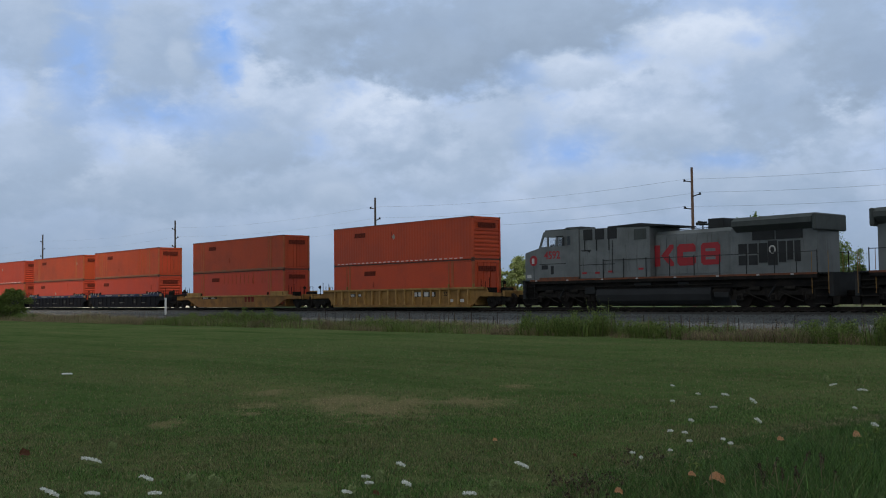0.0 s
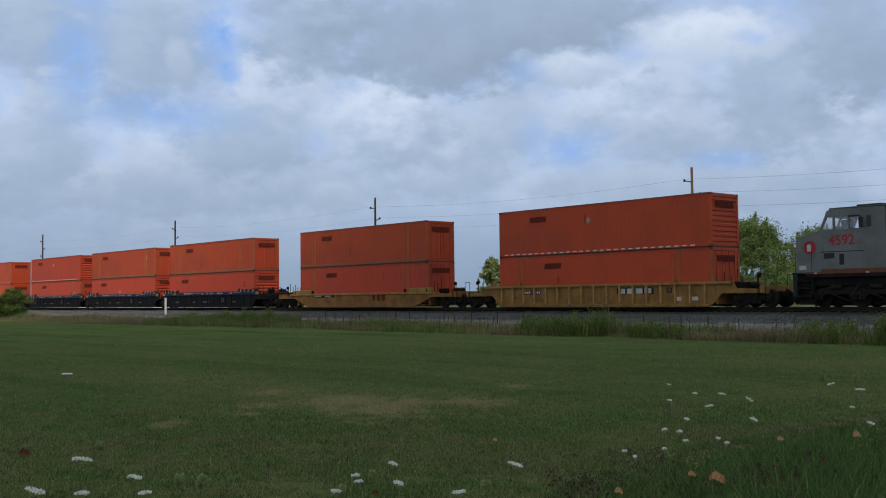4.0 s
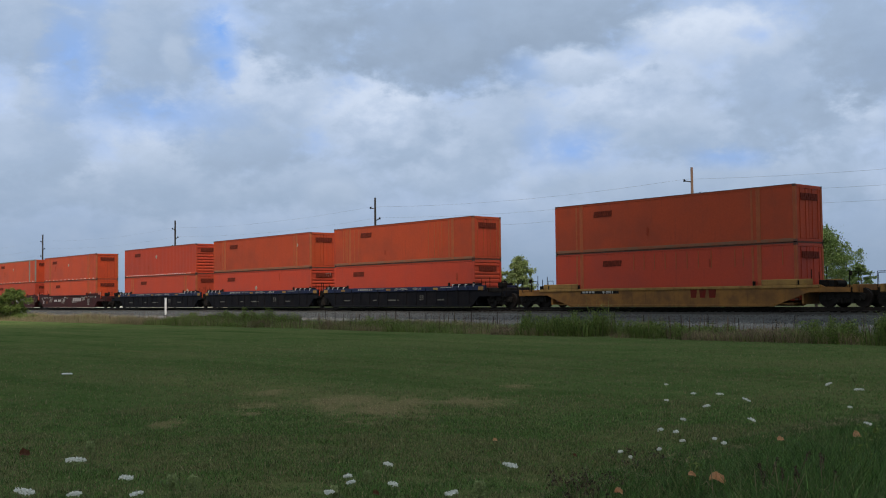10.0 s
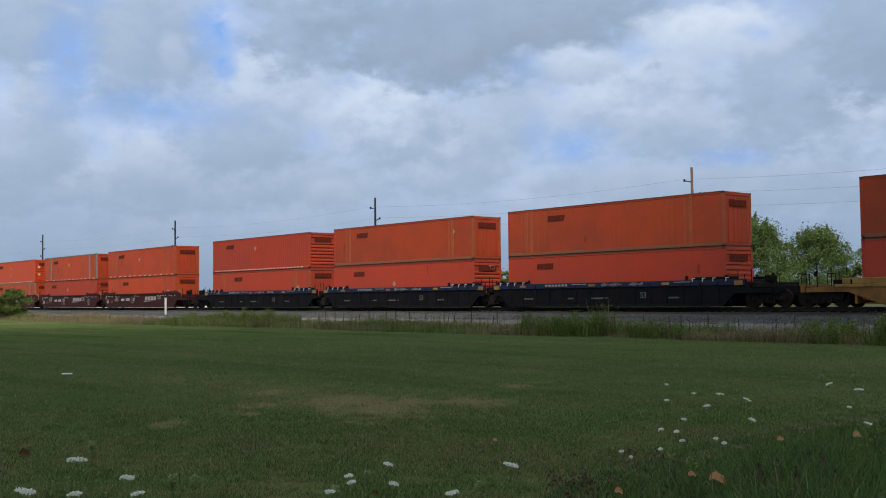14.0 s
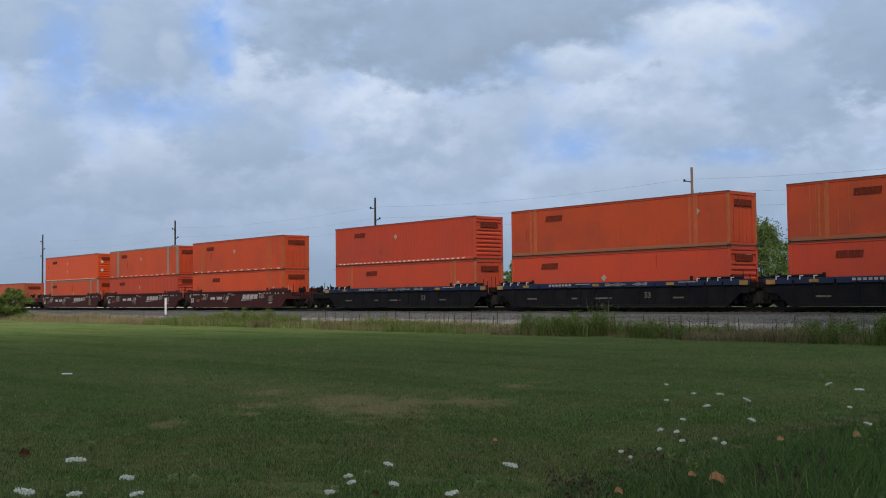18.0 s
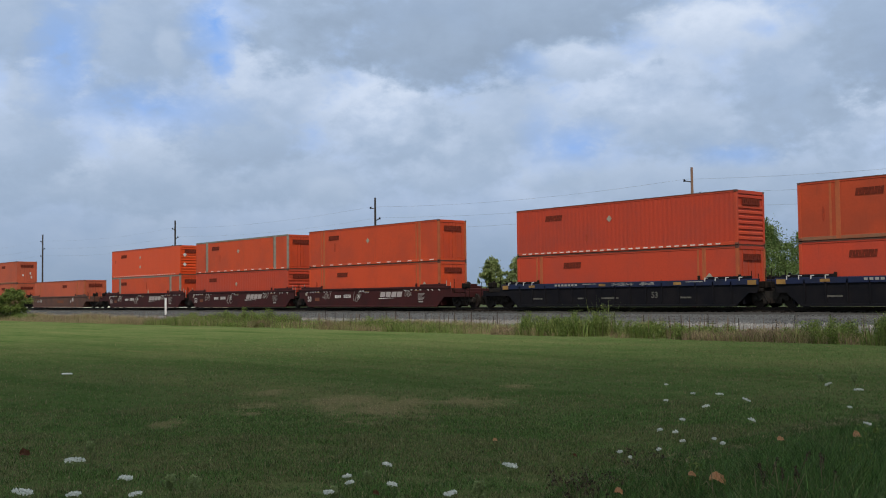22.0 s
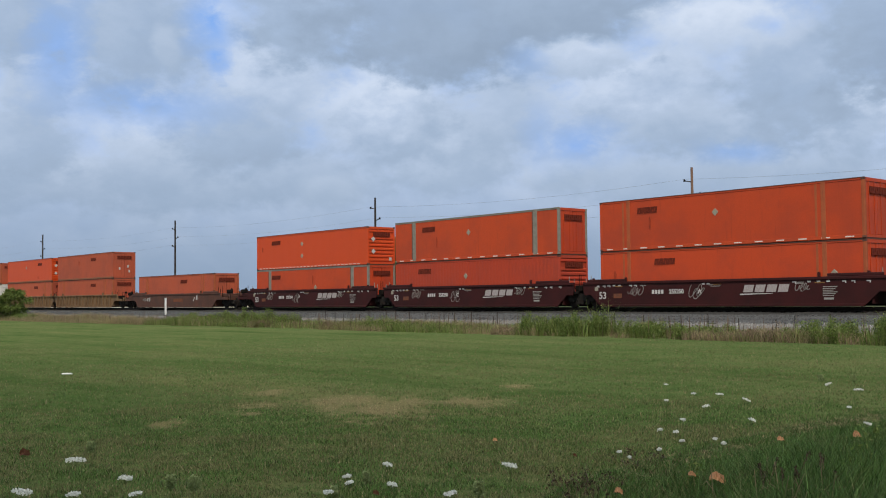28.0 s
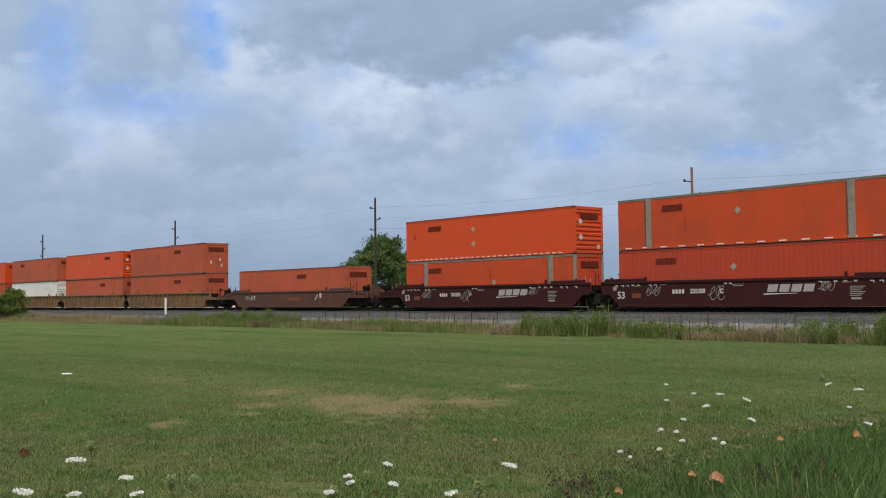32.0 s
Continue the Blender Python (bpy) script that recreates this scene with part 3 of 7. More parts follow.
def blades(name, base, height, width, lean, material, rng, simple=False):
    """Grass: each blade one bent strip, from arrays of places and heights; simple ones are one face."""
    n = len(base)
    a = rng.uniform(0, 2 * np.pi, n)
    side = np.stack([np.cos(a), np.sin(a), np.zeros(n)], 1) * (width / 2)[:, None]
    b = rng.uniform(0, 2 * np.pi, n)
    off = np.stack([np.cos(b), np.sin(b), np.zeros(n)], 1) * (lean * height)[:, None]
    up = np.stack([np.zeros(n), np.zeros(n), height], 1)
    if simple:
        v = np.stack([base - side, base + side, base + up + off], 1)
        return sheet_mesh(name, v.reshape(-1, 3), np.arange(n * 3).reshape(n, 3), material)
    v = np.empty((n, 5, 3))
    v[:, 0], v[:, 1] = base - side, base + side
    mid = base + up * 0.6 + off * 0.35
    v[:, 2], v[:, 3] = mid + side * 0.7, mid - side * 0.7
    v[:, 4] = base + up + off
    i = np.arange(n)[:, None] * 5
    tri = np.concatenate([i + np.array([0, 1, 2]), i + np.array([0, 2, 3]), i + np.array([3, 2, 4])], 0)
    return sheet_mesh(name, v.reshape(-1, 3), tri, material)


def leaves(name, centres, size, material, rng, flat=0.5):
    """Leaves: each one folded diamond at its own slant."""
    n = len(centres)
    d = rng.normal(size=(n, 3))
    d /= np.linalg.norm(d, axis=1)[:, None]
    e = rng.normal(size=(n, 3))
    e -= (e * d).sum(1)[:, None] * d
    e /= np.linalg.norm(e, axis=1)[:, None]
    s = (size * rng.uniform(0.6, 1.3, n))[:, None]
    v = np.empty((n, 4, 3))
    v[:, 0], v[:, 2] = centres - d * s * 0.6, centres + d * s * 0.6
    up = np.cross(d, e) * s * 0.12
    v[:, 1], v[:, 3] = centres + e * s * flat * 0.6 + up, centres - e * s * flat * 0.6 + up
    i = np.arange(n)[:, None] * 4
    return sheet_mesh(name, v.reshape(-1, 3), np.concatenate([i + np.array([0, 1, 2]), i + np.array([0, 2, 3])], 0), material)


# ---- the sky ----
def backdrop():
    bm = bmesh.new()
    na, ne, r = 40, 16, 3000.0
    grid = []
    for j in range(ne + 1):
        e = radians(-1.0 + 30.0 * j / ne)
        row = []
        for i in range(na + 1):
            a = radians(YAW - 40 + 80 * i / na)
            row.append(bm.verts.new((r * math.cos(e) * math.sin(a), r * math.cos(e) * math.cos(a), r * math.sin(e))))
        grid.append(row)
    for j in range(ne):
        for i in range(na):
            bm.faces.new((grid[j][i], grid[j][i + 1], grid[j + 1][i + 1], grid[j + 1][i]))
    for f in bm.faces:
        f.smooth = True
    return solid("backdrop", bm, backdrop_surface(), "grey and white broken clouds with small blue gaps", "sky", kind="structure", at=pose(0, 0, CAM_Z))


CLOUD_N = Vector((0.83, -0.56, 0)).normalized()


def shade_cloud():
    """The cloud that keeps the sun off the lawn at first and then draws away."""
    bm = bmesh.new()
    nx, ny = 30, 36
    rows = [[bm.verts.new((-60 + 360 * i / nx, -200 + 400 * j / ny, 6 * noise.noise((i * 0.31, j * 0.31, 0.5)))) for j in range(ny + 1)] for i in range(nx + 1)]
    for i in range(nx):
        for j in range(ny):
            bm.faces.new((rows[i][j], rows[i + 1][j], rows[i + 1][j + 1], rows[i][j + 1]))
    return solid("cloud", bm, cloud_surface(0.0, 34.0), "grey cloud drifting off before the sun", "cloud", kind="structure")


def cloud_pose(edge):
    return Matrix.Translation(CLOUD_N * edge + to_sun * (160 / to_sun.z)) @ pose(0, 0, 0, 0, 0, math.degrees(math.atan2(CLOUD_N.y, CLOUD_N.x)))


sky_dome = backdrop()
cloud = shade_cloud()


# ---- ground, trackbed, rails ----
def ground():
    xs = [-2900, -1500, -700, -350, -200, -120, -60, -20, 20, 80, 200, 500, 1200, 2900]
    ys = [-2900, -1200, -400, -100, -20, 10, 35, 56, 90, 160, 300, 600, 1300, 2900]
    bm = bmesh.new()
    g = [[bm.verts.new((x, y, 0.0)) for y in ys] for x in xs]
    for i in range(len(xs) - 1):
        for j in range(len(ys) - 1):
            f = bm.faces.new((g[i][j], g[i + 1][j], g[i + 1][j + 1], g[i][j + 1]))
            f.material_index = 0 if ys[j] < 35 else 2 if xs[i] < -200 and ys[j] >= 90 else 1
    ob = solid("ground", bm, LAWN, "wide mown green lawn with worn straw patches, fields beyond", "lawn", kind="structure")
    ob.data.materials.append(FIELD)
    ob.data.materials.append(PALE_GROUND)
    return ob


def bed_height(y):
    return float(np.interp(y, (33.2, 40.5, 46.1, 46.55, 49.05, 49.5, 54.5), (0.004, 0.20, 0.50, 0.635, 0.635, 0.50, 0.004)))


def trackbed():
    rng = random.Random(4)
    xs = [-700, -450, -300, -220] + [-160 + 1.5 * i for i in range(114)] + [60, 150, 300, 600]
    ys = [33.2 + 0.55 * i for i in range(39)]
    bm = bmesh.new()
    g = []
    for x in xs:
        row = []
        for j, y in enumerate(ys):
            jig = 0.0 if j in (0, len(ys) - 1) else rng.uniform(-0.03, 0.03)
            row.append(bm.verts.new((x, y + rng.uniform(-0.12, 0.12), bed_height(y) + jig)))
        g.append(row)
    for i in range(len(xs) - 1):
        for j in range(len(ys) - 1):
            f = bm.faces.new((g[i][j], g[i + 1][j], g[i + 1][j + 1], g[i][j + 1]))
            f.material_index = 1 if ys[j] < 40.0 else 2 if 45.8 < ys[j] < 49.6 else 0
    ob = solid("trackbed", bm, BALLAST, "grey crushed-stone railway ballast with a pale gravel shoulder", "ballast", kind="structure")
    ob.data.materials.append(GRAVEL)
    ob.data.materials.append(BALLAST_OILY_SHADE)
    return ob


def stones(name, count, x0, x1, y0, y1, size, material, label, seed):
    rng = np.random.default_rng(seed)
    u = rng.random(count)
    x = x1 - (x1 - x0) * u ** 1.6
    y = rng.uniform(y0, y1, count)
    z = np.interp(y, (33.2, 40.5, 46.2, 49.4, 54.5), (0.004, 0.20, 0.50, 0.50, 0.004)) + size * 0.15
    s = size * rng.uniform(0.5, 1.4, count)
    base = np.array([(1, 0, 0), (0, 1, 0), (-1, 0, 0), (0, -1, 0), (0, 0, 0.8), (0, 0, -0.8)])
    v = np.stack([x, y, z], 1)[:, None, :] + base[None] * s[:, None, None] * rng.uniform(0.6, 1.2, (count, 6, 1))
    f = np.array([(0, 1, 4), (1, 2, 4), (2, 3, 4), (3, 0, 4), (1, 0, 5), (2, 1, 5), (3, 2, 5), (0, 3, 5)])
    me = sheet_mesh(name, v.reshape(-1, 3), (np.arange(count)[:, None, None] * 6 + f[None]).reshape(-1, 3), material)
    return tagged(new(name, me), label, "stones", kind="stuff")


def rail_track():
    track = thing("railway_track", pose(0, TRACK_Y, 0), "single straight steel track on dark timber sleepers", "railway track", kind="structure")
    prof = [(-0.075, -0.17), (0.075, -0.17), (0.075, -0.155), (0.012, -0.13), (0.012, -0.045), (0.036, -0.035), (0.036, -0.004), (0.028, 0.0), (-0.028, 0.0), (-0.036, -0.004), (-0.036, -0.035), (-0.012, -0.045), (-0.012, -0.13), (-0.075, -0.155)]
    for s in (-1, 1):
        part("rail", beam([(y + s * 0.755, z + RAIL) for y, z in prof], -700, 600), RAIL_STEEL, track)
    first = None
    for i in range(300):
        m = pose(-152 + i * 0.53, 0, 0.585)
        if first is None:
            first = part("sleeper", box(-0.115, 0.115, -1.3, 1.3, -0.09, 0.085, bevel=0.012), SLEEPER, track, at=m)
        else:
            share("sleeper", first, track, m)
    return track


ground()
trackbed()
rail_track()
stones("ballast_stones", 26000, -140, -12, 40.2, 46.1, 0.042, STONE, "loose grey ballast stones on the shoulder", 11)
stones("gravel_stones", 14000, -120, -10, 33.8, 40.8, 0.055, STONE_PALE, "pale loose stones along the ballast foot", 12)


# ---- rolling stock ----
ROLLING = []       # (thing, place along the track at the start)
LIFT = 0.22        # bogies stand this far above the frames' zero
WHEELSETS = []     # (wheelset, its place in its parent, wheel radius)
LONG, HIGH, HALF = 16.154, 2.865, 1.295


def wheelset(parent, x, z, r):
    bm = bmesh.new()
    for s in (-1, 1):
        tube((0, s * 0.70, 0), (0, s * 0.83, 0), r, r, 20, bm)
        tube((0, s * 0.665, 0), (0, s * 0.70, 0), r + 0.028, r + 0.02, 20, bm)
        tube((0, s * 0.83, 0), (0, s * 0.86, 0), r * 0.38, r * 0.3, 10, bm)
        for i in range(5):
            a = 2 * math.pi * i / 5
            tube((r * 0.62 * math.cos(a), s * 0.826, r * 0.62 * math.sin(a)), (r * 0.62 * math.cos(a), s * 0.842, r * 0.62 * math.sin(a)), 0.05, 0.04, 6, bm)
    tube((0, -0.98, 0), (0, 0.98, 0), 0.075, 0.075, 10, bm)
    ob = part("wheelset", bm, WHEEL_STEEL, parent, at=pose(x, 0, z))
    WHEELSETS.append((ob, (x, 0, z), r))
    return ob


def truck(car, x, base=1.78, r=0.46):
    """A two-axle bogie."""
    bm = bmesh.new()
    box(-0.22, 0.22, -1.0, 1.0, r - 0.02, r + 0.24, bm)
    box(-base / 2 - 0.1, base / 2 + 0.1, -0.55, 0.55, 0.20, r + 0.10, bm)
    tr = part("truck", bm, IRON, car, at=pose(x, 0, LIFT))
    h = base / 2
    for s in (-1, 1):
        side = [(-h - 0.26, r + 0.16), (-h - 0.20, r - 0.12), (-h + 0.20, r - 0.12), (-h + 0.34, r + 0.0), (-0.52, 0.20), (0.52, 0.20), (h - 0.34, r + 0.0), (h - 0.20, r - 0.12), (h + 0.20, r - 0.12), (h + 0.26, r + 0.16), (0.5, r + 0.38), (-0.5, r + 0.38)]
        part("sideframe", prism(side, s * 0.92, s * 1.07), TRUCK_DUST, tr)
        for dx in (-0.17, 0.0, 0.17):
            part("spring", tube((dx, s * 1.09, 0.22), (dx, s * 1.09, 0.44), 0.065, 0.065, 8), WHEEL_STEEL, tr)
        for e in (-1, 1):
            part("axle_cap", tube((e * h, s * 1.07, r), (e * h, s * 1.14, r), 0.12, 0.10, 10), TRUCK_DUST, tr)
            part("brake_lever", tube((e * 0.25, s * 1.10, 0.30), (e * 0.55, s * 1.10, r + 0.42), 0.025, 0.025, 5), TRUCK_DUST, tr)
    for e in (-1, 1):
        wheelset(tr, e * h, r, r)
    return tr


def name_bar(x0, x1, z0, z1, slant):
    """A line of heavy capitals as one plain bar, slit in turn from above and below."""
    n, h = 9, z1 - z0
    w, slit = (x1 - x0) / n, (x1 - x0) * 0.011
    low, high = [(x0, z0)], [(x1 + slant, z1)]
    for i in range(1, n):
        a = x0 + i * w
        low += [(a - slit, z0), (a - slit + slant * 0.62, z0 + 0.62 * h), (a + slit + slant * 0.62, z0 + 0.62 * h), (a + slit, z0)] if i % 2 else []
    for i in range(n - 1, 0, -1):
        a = x0 + i * w
        high += [] if i % 2 else [(a + slit + slant, z1), (a + slit + slant * 0.38, z0 + 0.38 * h), (a - slit + slant * 0.38, z0 + 0.38 * h), (a - slit + slant, z1)]
    return low + [(x1, z0)] + high + [(x0 + slant, z1)]


def scrawl(parent, x0, x1, y, z, tall, seed, thick=0.013):
    """Sprayed loops, as one bent rod over the paint."""
    rng = random.Random(seed)
    bm = bmesh.new()
    q = None
    turns = 1.9 * (x1 - x0) / tall + 1.5
    for i in range(80):
        u = i / 79
        a = 2 * math.pi * turns * u + seed
        grow = 0.7 + 0.3 * math.sin(u * 11.0 + seed)
        p = Vector((x0 + (x1 - x0) * u + 0.24 * tall * math.cos(a) * grow + 0.15 * tall * math.sin(a), y, z + 0.5 * tall * math.sin(a) * grow + rng.uniform(-0.01, 0.01)))
        if q is not None:
            tube(q, p, thick, thick, 4, bm)
        q = p
    return part("spray_scrawl", bm, TEXT_GREY, parent, "grey-white sprayed loops")


def container(x, z, paint, posts=None, ribbed=False, corrugated=False, tape=0.0, placards=(), logo=0.17, end_logo=True, decals=False, label="", marks=MARK_DARK, rubs=(), rub_low=1.75, rods=None, sign=False):
    """A 53-foot box: walls, rails, posts, castings, end doors or a ribbed front wall."""
    c = thing("shipping_container", pose(x, TRACK_Y, RAIL + z), label, "container", "containers on the train")
    L, H, W = LONG, HIGH, HALF
    for s in (-1, 1):
        bm = bmesh.new()
        if corrugated:
            n = 64 if paint is WHITE_BOX else 208
            pts = [(0.12 + (L - 0.24) * i / n, s * (W - (0.012 if i % 4 in (0, 1) else (0.075 if paint is WHITE_BOX else 0.022)))) for i in range(n + 1)]
        else:
            n = 26
            pts = [(0.12 + (L - 0.24) * i / n, s * (W - 0.020 - 0.004 * (i % 2))) for i in range(n + 1)]
        lo = [bm.verts.new((px, py, 0.16)) for px, py in pts]
        hi = [bm.verts.new((px, py, H - 0.11)) for px, py in pts]
        lo2 = [bm.verts.new((px, s * (W - 0.07), 0.16)) for px in (0.12, L - 0.12)]
        hi2 = [bm.verts.new((px, s * (W - 0.07), H - 0.11)) for px in (0.12, L - 0.12)]
        for i in range(n):
            bm.faces.new((lo[i], lo[i + 1], hi[i + 1], hi[i]) if s < 0 else (lo[i + 1], lo[i], hi[i], hi[i + 1]))
        bm.faces.new((lo2[1], lo2[0], hi2[0], hi2[1]) if s < 0 else (lo2[0], lo2[1], hi2[1], hi2[0]))
        part("side_wall", bm, paint, c)
        part("bottom_rail", box(0.0, L, s * W, s * (W - 0.09), 0.0, 0.17, bevel=0.008), RAIL_WORN if z > 2 and not corrugated and not tape else paint, c)
        part("top_rail", box(0.0, L, s * (W - 0.002), s * (W - 0.08), H - 0.12, H - 0.005, bevel=0.008), paint if posts is not POST_GREY else POST_GREY, c)
        if z > 2:
            for px in (0.02, L - 0.17):
                part("stacking_lock", box(px, px + 0.15, s * (W - 0.15), s * (W - 0.02), -0.056, 0.001), IRON, c)
        part("roof_edge", box(0.0, L, s * (W + 0.012), s * (W - 0.06), H - 0.035, H + 0.004), ROOF_DARK if posts is not POST_GREY else POST_GREY, c)
        for px in (0.0, L - 0.16):
            part("corner_post", box(px, px + 0.16, s * (W + 0.001), s * (W - 0.16), 0.12, H - 0.12, bevel=0.01), paint if px == 0.0 or posts is None else posts, c)
        if posts:
            for px in (1.98, L - 2.22):
                part("stacking_post", box(px, px + (0.36 if posts is POST_GREY else 0.24), s * (W + 0.004), s * (W - 0.12), 0.03, H - 0.02, bevel=0.012), posts, c)
                if posts is POST_GREY:
                    # dark strip that paints in the shadow line beside the post
                    part("post_groove", box(px - 0.09, px - 0.001, s * (W - 0.008), s * (W - 0.05), 0.17, H - 0.12), ROOF_DARK, c)
                if posts is not POST_GREY:
                    part("post_flange", box(px - 0.32, px - 0.2, s * (W - 0.004), s * (W - 0.05), 0.17, H - 0.12), posts, c)
        for px in (0.0, L - 0.178):
            for pz in (0.0, H - 0.118):
                part("corner_casting", box(px - 0.002, px + 0.18, s * (W + 0.006), s * (W - 0.16), pz, pz + 0.118, bevel=0.012), ROOF_DARK if posts is not POST_GREY else POST_GREY, c)
    bm = bmesh.new()
    n = 40
    lo = [bm.verts.new((0.05 + (L - 0.1) * i / n, -W + 0.06, H - 0.02 + 0.012 * (i % 2))) for i in range(n + 1)]
    hi = [bm.verts.new((0.05 + (L - 0.1) * i / n, W - 0.06, H - 0.02 + 0.012 * (i % 2))) for i in range(n + 1)]
    for i in range(n):
        bm.faces.new((lo[i], lo[i + 1], hi[i + 1], hi[i]))
    part("roof", bm, ROOF_DARK, c)
    part("floor", box(0.02, L - 0.02, -W + 0.09, W - 0.09, -0.054 if z > 2 else 0.05, 0.15), ROOF_DARK, c)
    part("end_wall", box(0.03, 0.08, -W + 0.15, W - 0.15, 0.12, H - 0.1), paint, c)
    # the end that is seen
    part("end_sill", box(L - 0.10, L - 0.004, -W + 0.16, W - 0.16, 0.03, 0.17), paint, c)
    part("end_header", box(L - 0.12, L - 0.004, -W + 0.16, W - 0.16, H - 0.18, H - 0.01), paint, c)
    if ribbed:
        part("front_wall", box(L - 0.10, L - 0.06, -W + 0.15, W - 0.15, 0.16, H - 0.17), paint, c)
        for i in range(9):
            z0 = 0.24 + i * 0.275
            if i == 7:
                continue
            part("rib", beam([(L - 0.06, z0), (L - 0.06, z0 + 0.19), (L - 0.012, z0 + 0.15), (L - 0.012, z0 + 0.04)], -W + 0.17, W - 0.17), paint, c, at=Matrix(((0, 1, 0, 0), (1, 0, 0, 0), (0, 0, 1, 0), (0, 0, 0, 1))))
    else:
        for s in (-1, 1):
            door = part("door", box(L - 0.08, L - 0.03, s * 0.012, s * (W - 0.17), 0.18, H - 0.19, bevel=0.008), paint, c)
            for y in (0.32, 0.86):
                part("lock_rod", tube((L - 0.012, s * y, 0.10), (L - 0.012, s * y, H - 0.10), 0.018, 0.018, 6), rods or paint, door)
    # company marks as plain bars
    x0 = L * logo
    part("marking", prism(name_bar(x0, x0 + 1.36, H - 0.84, H - 0.50, 0.05), -W - 0.004, -W + 0.02), marks, c, "dark company name bar")
    if end_logo:
        part("marking", prism(name_bar(-0.80, 0.80, H - 0.76, H - 0.42, 0.0), -0.03, 0.004), marks, c, "dark company name bar", at=pose(L, 0, 0, 0, 0, 90))
    for fx in rubs:
        part("rub_mark", box(L * fx, L * fx + 0.055, -W - 0.001, -W + 0.02, rub_low, H - 0.2), POST_TAN, c, "pale rubbed streak")
    rng = random.Random(int(x * 10) + int(z))
    for i in range(1 if paint is not WHITE_BOX else 0):
        px, pz = rng.uniform(0.6, L - 0.9), rng.uniform(0.3, H - 0.9)
        w, h = rng.uniform(0.05, 0.22), rng.uniform(0.25, 0.75)
        part("rust_mark", prism([(px, pz), (px + w * 0.8, pz - 0.04), (px + w, pz + h * 0.7), (px + w * 0.6, pz + h), (px + w * 0.1, pz + h * 0.9)], -W - 0.001, -W + 0.03), SMUDGE, c, "dull rust mark")
    if sign:
        part("sign", box(L - 0.05, L + 0.004, 0.15, 0.70, H - 0.72, H - 0.40), MARK_WHITE, c, "small white label")
        part("sign", box(L + 0.004, L + 0.008, 0.28, 0.42, H - 0.64, H - 0.50), MARK_DARK, c, "dark mark on the label")
    if tape:
        for i in range(30):
            x1 = 0.5 + i * tape
            if x1 < L - 0.9:
                part("tape_strip", box(x1, x1 + 0.56 * min(tape, 0.8), -W - 0.003, -W + 0.01, 0.055, 0.115), TAPE, c)
    for fx, fz in placards:
        x1, z1, r = L * fx, H * fz, 0.20
        part("placard", prism([(x1 - r, z1), (x1, z1 - r), (x1 + r, z1), (x1, z1 + r)], -W - 0.002, -W + 0.025), PLACARD, c, "grey diamond placard")
    if decals:
        if ribbed:
            for z1 in (1.92, 0.98):
                part("placard", prism([(-0.98, z1), (-0.78, z1 - 0.2), (-0.58, z1), (-0.78, z1 + 0.2)], -0.02, 0.004), MARK_WHITE, c, "white diamond placard", at=pose(L, 0, 0, 0, 0, 90))
            part("decal", box(L - 0.02, L + 0.004, 0.72, 0.95, 0.30, 0.55), MARK_WHITE, c)
        for y, z1 in () if ribbed else ((-0.6, 0.9), (0.35, 1.15), (0.5, 0.62)):
            part("decal", box(L - 0.04, L + 0.004, y, y + 0.16, z1, z1 + 0.28), MARK_WHITE, c)
    ROLLING.append((c, x, 0))
    return c


